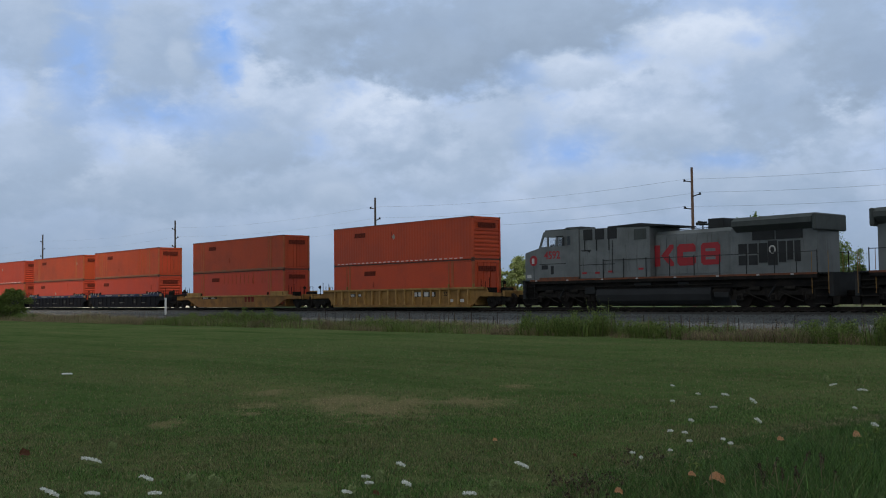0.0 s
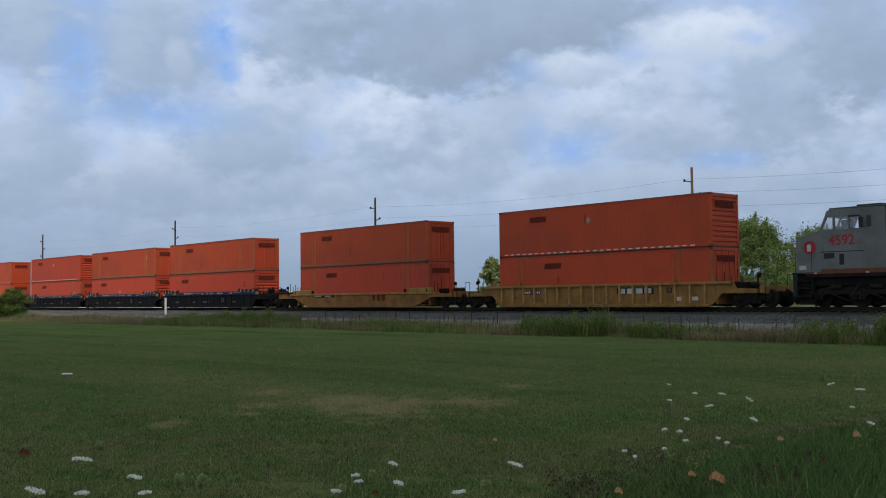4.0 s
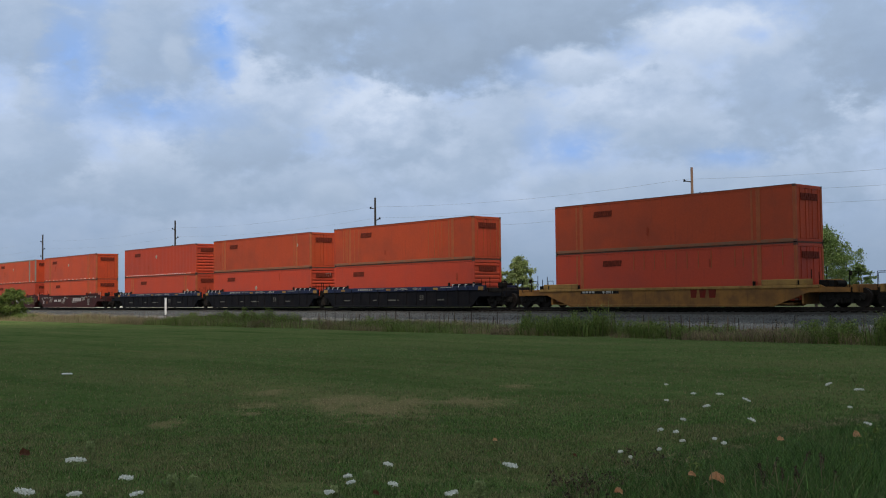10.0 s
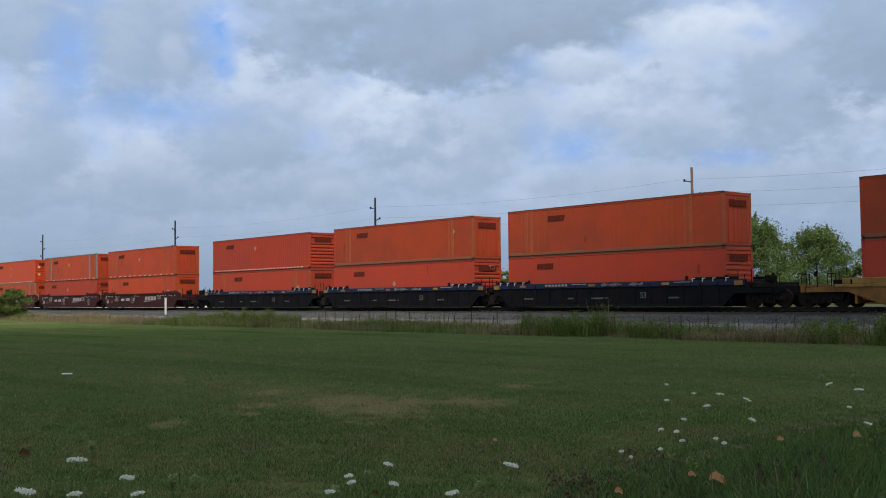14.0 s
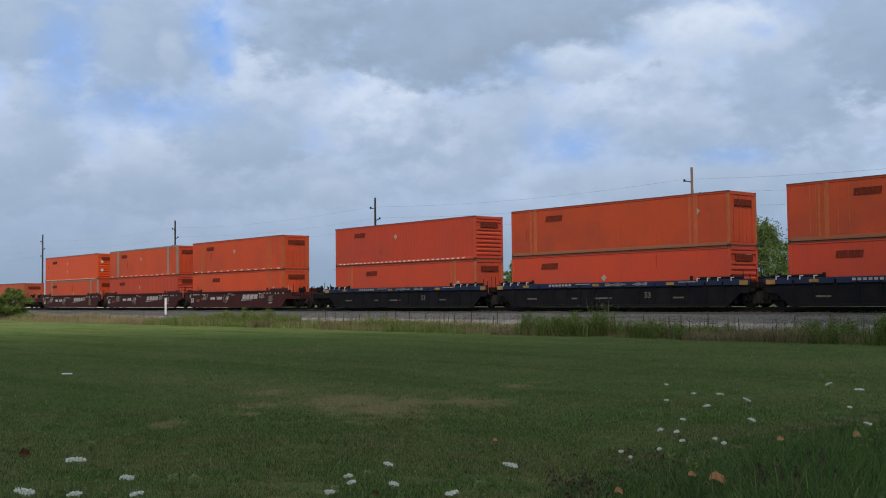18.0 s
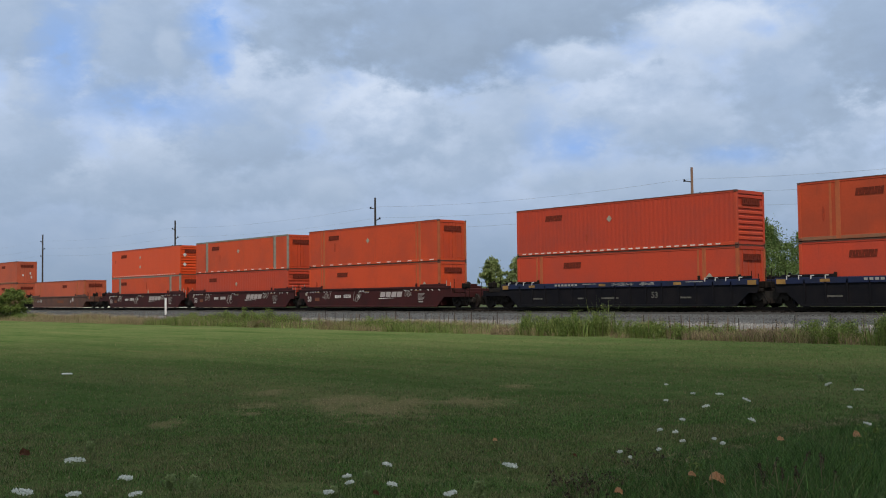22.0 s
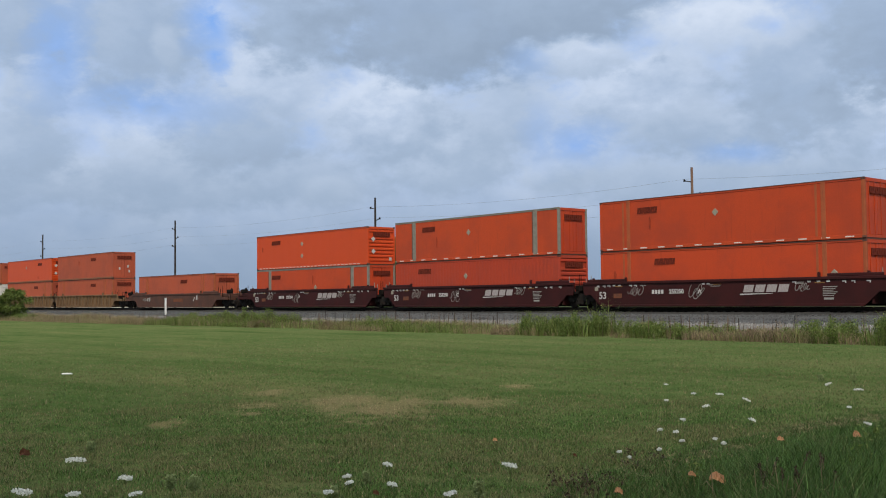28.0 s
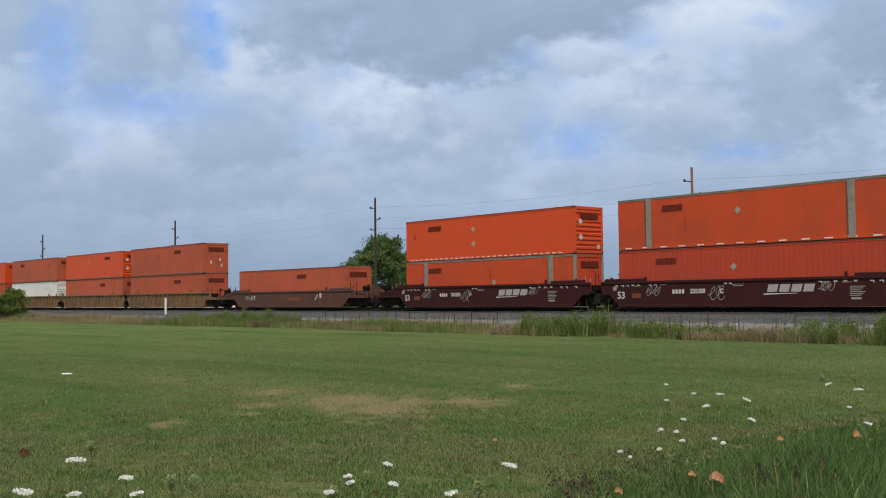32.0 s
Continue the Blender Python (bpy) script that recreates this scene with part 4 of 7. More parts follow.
def well_car(x, kind, right_truck, end_left=True, letter="", label=""):
    """A deep well car with its load from x to x + LONG."""
    car = thing("well_car", pose(x, TRACK_Y, RAIL - LIFT), label, "rail car", "cars of the train")
    L = LONG
    paint, chord, top, ribs, body = {"ribbed": (YELLOW_MID, YELLOW, 1.58, 17, YELLOW), "smooth": (YELLOW_DARK, YELLOW, 1.32, 0, YELLOW_DARK), "blue": (CAR_GRIME, BLUE, 1.68, 15, CAR_GRIME),
                                     "maroon": (MAROON, MAROON, 1.70, 0, MAROON), "brown": (BROWN, BROWN, 1.60, 0, BROWN), "tan": (TAN, TAN, 1.68, 17, TAN)}[kind]
    a, b = (-3.0, L + 3.0)
    if not end_left:
        a = -1.35
    if not right_truck:
        b = L + 1.35
    slope = 1.9 if kind == "smooth" else 0.75
    for s in (-1, 1):
        prof = [(a + 0.2, 0.96), (-0.65, 0.96), (-0.65 + slope, 0.29), (L + 0.65 - slope, 0.29), (L + 0.65, 0.96), (b - 0.2, 0.96)]
        prof += [(b - 0.2, 1.18), (L + 1.5, 1.22), (L + 1.3, top)] if right_truck else [(b - 0.12, 1.18), (b - 0.06, top)]
        prof += [(-1.3, top), (-1.5, 1.22), (a + 0.2, 1.18)] if end_left else [(a + 0.06, top), (a + 0.12, 1.18)]
        face = 1.37 if kind in ("ribbed", "tan") else 1.44
        part("side_sill", prism(prof, s * face, s * (face - 0.07)), paint, car)
        part("top_chord", box(-1.25, L + 1.25, s * 1.50, s * 1.36, top - (0.30 if kind == "blue" else 0.14), top + 0.01, bevel=0.02), chord, car)
        part("bottom_chord", box(-0.65 + slope, L + 0.65 - slope, s * 1.48, s * 1.30, 0.265, 0.40, bevel=0.015), paint, car)
        for i in range(ribs):
            rx = 0.35 + (L - 0.7) * i / (ribs - 1)
            part("stake", box(rx - 0.045, rx + 0.045, s * 1.515 if kind != "blue" else s * 1.50, s * (1.36 if kind != "blue" else 1.43), 0.44, top - 0.10), paint if kind != "ribbed" else YELLOW_LIT, car)
        if kind in ("smooth", "maroon", "blue", "brown"):
            for x0 in (-0.9, L - 1.9):
                part("end_rail_plate", box(x0, x0 + 2.8, s * 1.49, s * 1.40, top, top + (0.30 if kind == "smooth" else 0.16), bevel=0.03), chord if kind != "blue" else CAR_GRIME, car)
        for x0 in (-0.5, 1.9, L - 2.4, L + 0.1):
            part("guide_bracket", box(x0, x0 + 0.12, s * 1.50, s * 1.36, top, top + 0.24, bevel=0.02), chord if kind in ("maroon", "brown", "ribbed", "tan") else IRON, car)
    part("well_floor", box(0.2, L - 0.2, -1.32, 1.32, 0.37, 0.45), paint, car)
    for x0 in (-0.35, L + 0.25):
        part("bulkhead", box(x0, x0 + 0.10, -1.36, 1.36, 0.40, 1.2), paint, car)
    for e, has in ((0, end_left), (1, right_truck)):
        sx = -1 if e == 0 else 1
        x0 = -0.4 if e == 0 else L + 0.4
        x1 = a if e == 0 else b
        part("end_platform", box(min(x0, x1), max(x0, x1), -1.36, 1.36, 1.02, 1.20, bevel=0.02), GRIME, car)
        if has and kind in ("blue", "maroon", "brown"):
            e0, e1 = x0 + sx * 0.9, x1 - sx * 0.22
            part("end_housing", box(min(e0, e1), max(e0, e1), -1.22, 1.22, 1.20, 1.52, bevel=0.05), GRIME if kind == "blue" else paint, car)
            part("hand_brake_box", box(min(e1, e1 - sx * 0.5), max(e1, e1 - sx * 0.5), -1.30, -0.85, 1.52, 1.86, bevel=0.05), IRON, car)
            for dx in (0.3, 0.9, 1.4):
                part("hose", tube((e1 - sx * dx, -1.26, 0.62), (e1 - sx * (dx - 0.25), -1.30, 1.2), 0.025, 0.025, 5), IRON, car)
        if has:
            part("end_sill", box(x1 - 0.12, x1 + 0.12, -1.4, 1.4, 0.92, 1.32, bevel=0.02), body, car)
            part("coupler", box(min(x1, x1 + sx * 0.75), max(x1, x1 + sx * 0.75), -0.17, 0.17, 0.74, 1.04, bevel=0.04), IRON, car)
            for s in (-1, 1):
                bm = bmesh.new()
                for z in (0.42, 0.68, 0.94):
                    tube((x1 - 0.22, s * 1.42, z), (x1 + 0.22, s * 1.42, z), 0.014, 0.014, 5, bm)
                for dx in (-0.22, 0.22):
                    tube((x1 + dx, s * 1.42, 0.38), (x1 + dx, s * 1.42, 1.9), 0.016, 0.016, 5, bm)
                tube((x1 - 0.22, s * 1.42, 1.9), (x1 + 0.22, s * 1.42, 1.9), 0.016, 0.016, 5, bm)
                part("ladder", bm, IRON, car)
            bm = tube((x1 - sx * 0.5, -0.9, 1.2), (x1 - sx * 0.5, -0.9, 2.0), 0.03, 0.03, 6)
            tube((x1 - sx * 0.46, -0.9, 1.85), (x1 - sx * 0.40, -0.9, 1.85), 0.12, 0.12, 12, bm)
            part("brake_wheel", bm, IRON, car)
        for dx, hgt in ((0.35, 0.62), (0.75, 0.50), (1.15, 0.70)):
            part("riser_post", tube((x0 + sx * dx, -1.28, 1.2), (x0 + sx * dx, -1.28, 1.35 + 1.2 * hgt), 0.022, 0.022, 6), TEXT_GREY if kind == "maroon" and dx < 0.8 else IRON, car)
        part("air_tank", tube((x0 + sx * 0.7, 0.3, 1.38), (x0 + sx * 0.7, 1.2, 1.38), 0.18, 0.18, 10), IRON, car)
        part("valve_box", box(x0 + sx * 0.9 - 0.25, x0 + sx * 0.9 + 0.25, -1.15, -0.55, 1.2, 1.55, bevel=0.04), IRON if kind != "brown" else BROWN, car)
    # bogies: the one between two units belongs to the unit ahead of it
    truck(car, -2.2 if end_left else -1.67)
    if right_truck:
        truck(car, L + 2.2)
    # marks
    if kind == "ribbed":
        part("marking", box(9.75, 12.35, -1.377, -1.36, 0.98, 1.34), MARK_BLACK, car, "black reporting-mark panel")
        for i in range(4):
            part("marking_bar", box(9.87 + i * 0.62, 10.35 + i * 0.62, -1.383, -1.37, 1.01, 1.30), MARK_WHITE, car)
        for x0, w, k0 in ((2.30, 0.60, 3), (2.98, 0.72, 4)):
            part("marking", box(x0, x0 + w, -1.378, -1.36, 1.02, 1.28), MARK_BLACK, car, "black reporting-mark panel")
            for i in range(k0):
                part("marking_bar", box(x0 + 0.06 + i * 0.165, x0 + 0.17 + i * 0.165, -1.383, -1.37, 1.07, 1.23), MARK_WHITE, car)
        for x0, z0 in ((2.9, 0.62), (7.0, 0.95), (1.35, 0.8)):
            part("grime_patch", prism([(x0, z0), (x0 + 0.22, z0 - 0.06), (x0 + 0.26, z0 + 0.05), (x0 + 0.1, z0 + 0.12)], -1.375, -1.36), RUST, car, "rusty scuff")
        lettering("53", 0.40, MARK_BLACK, car, pose(13.42, -1.378, 1.15, 90), "dark length number")
        for x0 in (13.8, 14.9):
            part("marking_bar", box(x0, x0 + 0.4, -1.380, -1.36, 0.6, 0.8), MARK_WHITE, car)
    elif kind == "smooth":
        for x0, w in ((9.85, 0.50), (10.42, 0.50), (11.0, 0.55)):
            part("marking_letter", prism([(x0 + 0.12, 0.74), (x0 + w - 0.06, 0.74), (x0 + w, 1.20), (x0 + 0.06, 1.20)], -1.448, -1.43), BRAND_RED, car, "red brand letter block")
        part("marking", box(2.1, 5.0, -1.447, -1.43, 1.02, 1.24), MARK_BLACK, car, "black reporting-mark panel")
        for i in range(4):
            part("marking_bar", box(2.25 + i * 0.25, 2.43 + i * 0.25, -1.452, -1.44, 1.07, 1.19), MARK_WHITE, car)
        lettering("469911", 0.28, MARK_WHITE, car, pose(4.2, -1.453, 1.13, 90), "white car number")
    elif kind == "blue":
        for i in range(7):
            part("marking_bar", box(3.4 + i * 0.27, 3.58 + i * 0.27, -1.507, -1.49, 1.50, 1.62), TEXT_GREY, car)
        for x0 in (1.2, 6.9, 12.2):
            part("marking_bar", box(x0, x0 + 0.5, -1.507, -1.49, 1.46, 1.60), YELLOW, car)
        for x0 in (-1.15, L + 0.65):
            part("marking", box(x0, x0 + 0.5, -1.507, -1.35, 1.38, 1.62), YELLOW, car, "yellow end plate")
        for x0 in (5.6, 13.0):
            part("marking_bar", box(x0, x0 + 1.1, -1.507, -1.49, 1.58, 1.62), TEXT_GREY, car)
        scrawl(car, 7.9, 9.4, -1.503, 1.55, 0.20, int(-x), 0.012)
        scrawl(car, 9.9, 10.9, -1.503, 1.55, 0.18, int(-x) + 3, 0.012)
        for x0 in (-0.6, 0.05, 0.7, 1.45, 14.2, 14.85, 15.5, 16.3):
            part("marking_bar", prism([(x0, 1.80), (x0 + 0.2, 1.80), (x0 + 0.2, 1.76), (x0 + 0.045, 1.76), (x0 + 0.045, 1.60), (x0, 1.60)], -1.512, -1.47), MARK_WHITE, car)
        lettering("53", 0.46, TEXT_DIM, car, pose(10.88, -1.452, 0.90, 90), "grey-white length number")
        for x0, w in ((1.4, 0.9), (5.2, 0.45), (7.0, 1.3), (12.6, 0.7)):
            part("marking_bar", box(x0, x0 + w, -1.450, -1.43, 0.72, 0.81), TEXT_DIM, car)
    elif kind == "maroon":
        for i in range(4):
            x0 = 9.60 + i * 0.66
            part("marking_letter", prism([(x0, 1.00), (x0 + 0.55, 1.00), (x0 + 0.66, 1.38), (x0 + 0.11, 1.38)], -1.448, -1.43), BRAND_WHITE, car, "white brand letter block")
        part("marking_bar", prism([(9.40, 0.86), (11.3, 0.92), (11.32, 0.94), (9.44, 0.93)], -1.448, -1.43), MARK_WHITE, car)
        lettering("53", 0.56, MARK_WHITE, car, pose(0.25, -1.452, 0.90, 90), "white length number")
        part("marking_bar", box(-0.35, -0.10, -1.449, -1.43, 1.20, 1.42), PLACARD, car, "yellowed paper placard")
        part("marking_bar", box(1.05, 1.65, -1.449, -1.43, 0.76, 1.02), RUST, car, "dull stencil panel")
        for i in range(4):
            part("marking_bar", box(3.80 + i * 0.21, 3.95 + i * 0.21, -1.449, -1.43, 0.98, 1.20), MARK_WHITE, car)
        lettering("255250", 0.32, MARK_WHITE, car, pose(5.45, -1.452, 1.09, 90), "white car number")
        lettering(letter, 0.34, MARK_WHITE, car, pose(6.95, -1.452, 1.08, 90), "white unit letter")
        for x0 in (-0.2, 0.25, 0.62, 2.2, 2.55, 12.4, 15.0, 15.45, 16.2):
            part("marking_bar", prism([(x0, 1.50), (x0 + 0.2, 1.50), (x0 + 0.2, 1.38), (x0 + 0.15, 1.38), (x0 + 0.15, 1.45), (x0, 1.45)], -1.450, -1.43), MARK_WHITE, car)
        for x0, z0, w in ((7.55, 1.40, 0.75), (7.65, 1.33, 0.6), (12.6, 1.44, 0.4), (12.6, 1.38, 0.4), (3.0, 1.45, 0.4)):
            part("marking_bar", box(x0, x0 + w, -1.450, -1.43, z0, z0 + 0.035), TEXT_GREY, car)
        for x0 in (0.6, 1.0, 1.4, 13.2, 13.7, 14.2, 7.1, 7.4):
            part("marking_bar", box(x0, x0 + 0.18, -1.450, -1.43, 1.44, 1.52), MARK_WHITE, car)
        for i in range(6):
            part("marking_bar", box(14.0, 14.75 - 0.1 * (i % 3), -1.450, -1.43, 1.20 - 0.085 * i, 1.235 - 0.085 * i), TEXT_GREY, car)
        part("marking_bar", box(14.05, 14.55, -1.450, -1.43, 0.60, 0.70), TEXT_GREY, car)
        for x0 in (1.2, 7.8, 13.6):
            part("marking_bar", box(x0, x0 + 0.5, -1.450, -1.43, 1.40, 1.45), YELLOW, car)
        for x0, w, z, tall in ((1.9, 0.9, 1.14, 0.52), (6.1, 0.8, 1.05, 0.85), (12.3, 0.7, 1.22, 0.42)):
            scrawl(car, x0 + 0.15 * (ord(letter) % 3), x0 + w + 0.15 * (ord(letter) % 3), -1.445, z, tall, ord(letter) + int(x0), 0.016)
    elif kind == "brown":
        scrawl(car, 1.2, 3.0, -1.445, 1.05, 0.36, 5)
        part("marking_bar", box(8.1, 10.1, -1.448, -1.43, 0.80, 1.12), RUST, car, "dull stencil panel")
        part("marking_bar", box(12.9, 13.15, -1.449, -1.43, 1.0, 1.4), MARK_WHITE, car, "white paper placard")
        for x0, w in ((2.2, 0.35), (2.7, 0.3), (12.2, 0.5)):
            part("marking_bar", prism([(x0, 0.85), (x0 + 0.1, 0.85), (x0 + w, 1.25), (x0 + w - 0.12, 1.25)], -1.448, -1.43), MARK_WHITE, car)
    ROLLING.append((car, x, 0))
    return car


def locomotive(x, paint, label, lettered=True, number="", turn=0):
    """A six-axle diesel, cab towards -x, 21.4 m over the end plates."""
    lo = thing("locomotive", pose(x, TRACK_Y, RAIL - LIFT, 0, 0, turn), label, "locomotive", "cars of the train")
    N = 21.3
    part("underframe", box(0.4, N - 0.4, -1.30, 1.30, 1.25, 1.72, bevel=0.03), GRIME, lo)
    for s in (-1, 1):
        part("walkway_sill", box(1.0, N - 1.0, s * 1.56, s * 1.30, 1.66, 1.88, bevel=0.015), GRIME, lo)
        part("walkway_edge", box(1.0, N - 1.0, s * 1.575, s * 1.54, 1.84, 1.935), RUST, lo)
        for rx in (1.45, 4.05, 6.75, 9.3, 11.9, 14.6, 17.0, 18.9):
            part("reflector", box(rx, rx + 0.16, s * 1.582, s * 1.57, 1.84, 1.90), MARK_WHITE, lo)
    part("deck", box(0.2, N - 0.2, -1.5, 1.5, 1.86, 1.92), LOCO_ROOF, lo)
    # nose and cab
    nose = part("nose", prism([(0.40, 1.92), (1.74, 1.92), (1.74, 3.93), (0.46, 3.64), (0.40, 3.56)], -1.36, 1.36), paint, lo)
    part("nose_door", box(0.37, 0.41, -0.3, 0.3, 2.0, 3.3), paint, nose)
    part("headlight_box", box(0.75, 1.25, -0.3, 0.3, 3.70, 3.94, bevel=0.05), LOCO_ROOF, nose)
    part("emblem", tube((1.13, -1.355, 3.13), (1.13, -1.372, 3.13), 0.33, 0.33, 20), LOCO_RED, nose, "round red nose emblem")
    part("emblem_bar", box(1.0, 1.2, -1.380, -1.36, 2.95, 3.28), MARK_WHITE, nose)
    part("notice", box(0.55, 0.92, -1.368, -1.35, 2.06, 2.26), MARK_WHITE, nose)
    cab = part("cab", box(1.74, 5.0, -1.5, 1.5, 1.92, 3.95), paint, lo)
    part("cab_back", box(3.78, 5.0, -1.5, 1.5, 3.95, 4.55), paint, cab)
    part("cab_top", prism([(2.00, 4.55), (5.0, 4.55), (5.0, 4.90), (2.35, 4.92), (2.12, 4.84)], -1.5, 1.5), paint, cab)
    part("cab_roof", box(2.2, 5.1, -1.46, 1.46, 4.90, 4.98, bevel=0.04), LOCO_WING, cab)
    part("air_conditioner", box(3.2, 4.5, -0.7, 0.7, 4.98, 5.12, bevel=0.05), LOCO_ROOF, cab)
    part("seat", box(2.55, 3.05, -1.0, -0.5, 3.95, 4.42, bevel=0.08), LOCO_ROOF, cab)
    part("seat", box(3.0, 3.5, 0.4, 0.9, 3.95, 4.45, bevel=0.08), LOCO_ROOF, cab)
    part("console", box(2.05, 2.4, -0.9, 0.9, 3.95, 4.12, bevel=0.05), LOCO_ROOF, cab)
    for s in (-1, 1):
        for prof in ([(1.74, 3.95), (1.86, 3.95), (2.14, 4.55), (2.00, 4.55)], [(2.42, 3.95), (2.52, 3.95), (2.52, 4.55), (2.42, 4.55)], [(3.18, 3.95), (3.26, 3.95), (3.26, 4.55), (3.18, 4.55)]):
            part("window_pillar", prism(prof, s * 1.5, s * 1.42), paint, cab)
        part("side_window", prism([(1.86, 3.95), (2.42, 3.95), (2.42, 4.55), (2.14, 4.55)], s * 1.47, s * 1.45), SEE_GLASS, cab)
        for x0, x1 in ((2.52, 3.18), (3.26, 3.78)):
            part("side_window", box(x0, x1, s * 1.47, s * 1.45, 3.95, 4.55), SEE_GLASS, cab)
        part("sunshade", box(3.26, 3.78, s * 1.6, s * 1.5, 4.5, 4.56), LOCO_ROOF, cab)
        part("small_window", box(4.10, 4.34, s * 1.512, s * 1.47, 3.98, 4.52, bevel=0.02), GLASS, cab)
        part("mirror", box(3.80, 3.98, s * 1.66, s * 1.62, 3.95, 4.45), LOCO_ROOF, cab)
        for x0, z0, w, h in ((1.95, 2.56, 0.52, 0.26), (2.72, 2.25, 0.24, 0.52)):
            part("cab_vent", box(x0, x0 + w, s * 1.508, s * 1.46, z0, z0 + h), LOCO_ROOF, cab)
        part("cab_seam", box(1.76, 3.95, s * 1.506, s * 1.46, 2.86, 2.90), LOCO_ROOF, cab)
        part("sill_plate", box(1.76, 5.0, s * 1.512, s * 1.46, 1.90, 2.06), RUST, cab)
    part("centre_post", prism([(1.74, 3.95), (1.82, 3.95), (2.10, 4.55), (2.02, 4.55)], -0.06, 0.06), paint, cab)
    part("windshield", prism([(1.78, 3.96), (2.04, 4.54), (2.06, 4.54), (1.80, 3.96)], -1.4, 1.4), SEE_GLASS, cab)
    part("number_board", prism([(2.06, 4.70), (2.16, 4.90), (2.3, 4.90), (2.3, 4.70)], -0.9, 0.9), LOCO_ROOF, cab)
    # equipment cabin behind the cab, with its dark louvres
    mid = part("inverter_cabinet", box(5.0, 10.2, -1.42, 1.42, 1.92, 4.86, bevel=0.04), paint, lo)
    part("blower_roof", prism([(7.2, 4.84), (11.3, 4.72), (11.3, 4.80), (9.6, 4.98), (7.2, 4.92)], -1.44, 1.44), LOCO_ROOF, mid)
    for x0 in (5.33, 6.24, 7.18):
        part("louvre", box(x0, x0 + 0.68, -1.445, -1.40, 4.20, 4.84), LOCO_ROOF, mid)
        part("drain_pipe", tube((x0 + 0.10, -1.44, 3.55), (x0 + 0.10, -1.44, 4.2), 0.035, 0.035, 6), LOCO_ROOF, mid)
    part("louvre", box(9.12, 9.98, -1.445, -1.40, 4.06, 4.66), LOCO_WING, mid)
    part("seam", box(4.6, 7.7, -1.440, -1.40, 2.72, 2.76), LOCO_ROOF, mid)
    part("scrape", prism([(5.1, 3.62), (5.9, 3.62), (5.8, 3.46), (5.7, 3.50), (5.6, 3.55), (5.2, 3.55)], -1.441, -1.40), LOCO_ROOF, mid, "dark scraped patch")
    part("grab_bar", tube((7.55, -1.47, 2.2), (7.55, -1.47, 4.1), 0.02, 0.02, 5), LOCO_ROOF, mid)
    for x0, z0, x1, z1 in ((5.1, 2.3, 6.3, 3.5), (6.4, 2.3, 7.3, 3.5), (7.5, 2.3, 8.5, 3.8), (8.6, 2.3, 9.3, 3.2), (9.4, 2.3, 10.2, 3.7)):
        part("access_door", box(x0, x1, -1.437, -1.40, z0, z1, bevel=0.01), paint, mid)
    for x0, z0 in ((5.2, 2.2), (6.2, 2.2), (7.2, 2.25), (9.4, 2.35)):
        part("marking_bar", box(x0, x0 + 0.35, -1.446, -1.42, z0, z0 + 0.11), LOCO_RED, mid)
    # engine hood
    hood = part("engine_hood", beam([(-1.02, 1.92), (1.02, 1.92), (1.02, 4.25), (0.82, 4.45), (-0.82, 4.45), (-1.02, 4.25)], 10.3, 15.2), paint, lo)
    for i in range(7):
        x0 = 10.45 + i * 0.67
        part("hood_door", box(x0, x0 + 0.60, -1.045, -1.0, 2.05, 4.15, bevel=0.012), paint, hood)
    part("exhaust_stack", box(13.44, 14.45, -0.55, 0.55, 4.40, 5.0, bevel=0.04), LOCO_ROOF, hood)
    bm = tube((12.75, 0, 4.40), (12.75, 0, 4.72), 0.04, 0.04, 6)
    for dy, dz in ((-0.14, 0.0), (0.02, 0.10), (0.16, 0.0)):
        tube((12.45, dy, 4.80 + dz), (12.85, dy, 4.76 + dz), 0.09, 0.035, 10, bm)
        tube((12.85, dy, 4.76 + dz), (13.0, dy, 4.76 + dz), 0.06, 0.05, 8, bm)
    part("horn", bm, LOCO_ROOF, hood)
    part("hood_rail", tube((11.2, -0.86, 4.50), (14.2, -0.86, 4.50), 0.02, 0.02, 6), LOCO_ROOF, hood)
    # radiator house with its flared roof
    rad = part("radiator_house", box(15.2, 20.1, -1.05, 1.05, 1.92, 4.35, bevel=0.03), paint, lo)
    part("radiator_wing", beam([(-1.05, 4.10), (1.05, 4.10), (1.52, 4.42), (1.52, 4.66), (1.2, 4.86), (-1.2, 4.86), (-1.52, 4.66), (-1.52, 4.40)], 15.55, 20.05), LOCO_WING, rad)
    part("end_panel", box(20.05, 20.27, -1.5, 1.5, 4.0, 4.84, bevel=0.06), LOCO_WING, rad)
    for x0, x1 in ((16.5, 17.75), (17.85, 19.3)):
        part("radiator_grille", box(x0, x1, -1.10, -1.02, 3.66, 4.12), LOCO_ROOF, rad)
    for x0, w, z0, z1 in ((15.65, 0.50, 2.4, 2.9), (15.65, 0.50, 3.0, 3.5), (16.25, 0.50, 2.4, 2.9), (16.25, 0.50, 3.0, 3.5), (16.85, 0.48, 2.5, 3.5), (17.97, 0.40, 2.5, 3.55), (18.45, 0.32, 2.6, 3.55), (18.85, 0.32, 2.5, 3.55)):
        part("grille_panel", box(x0, x0 + w, -1.075, -1.03, z0, z1), LOCO_ROOF, rad)
    part("fan_door", box(17.37, 17.89, -1.075, -1.03, 2.35, 3.6), LOCO_ROOF, rad)
    bm = bmesh.new()
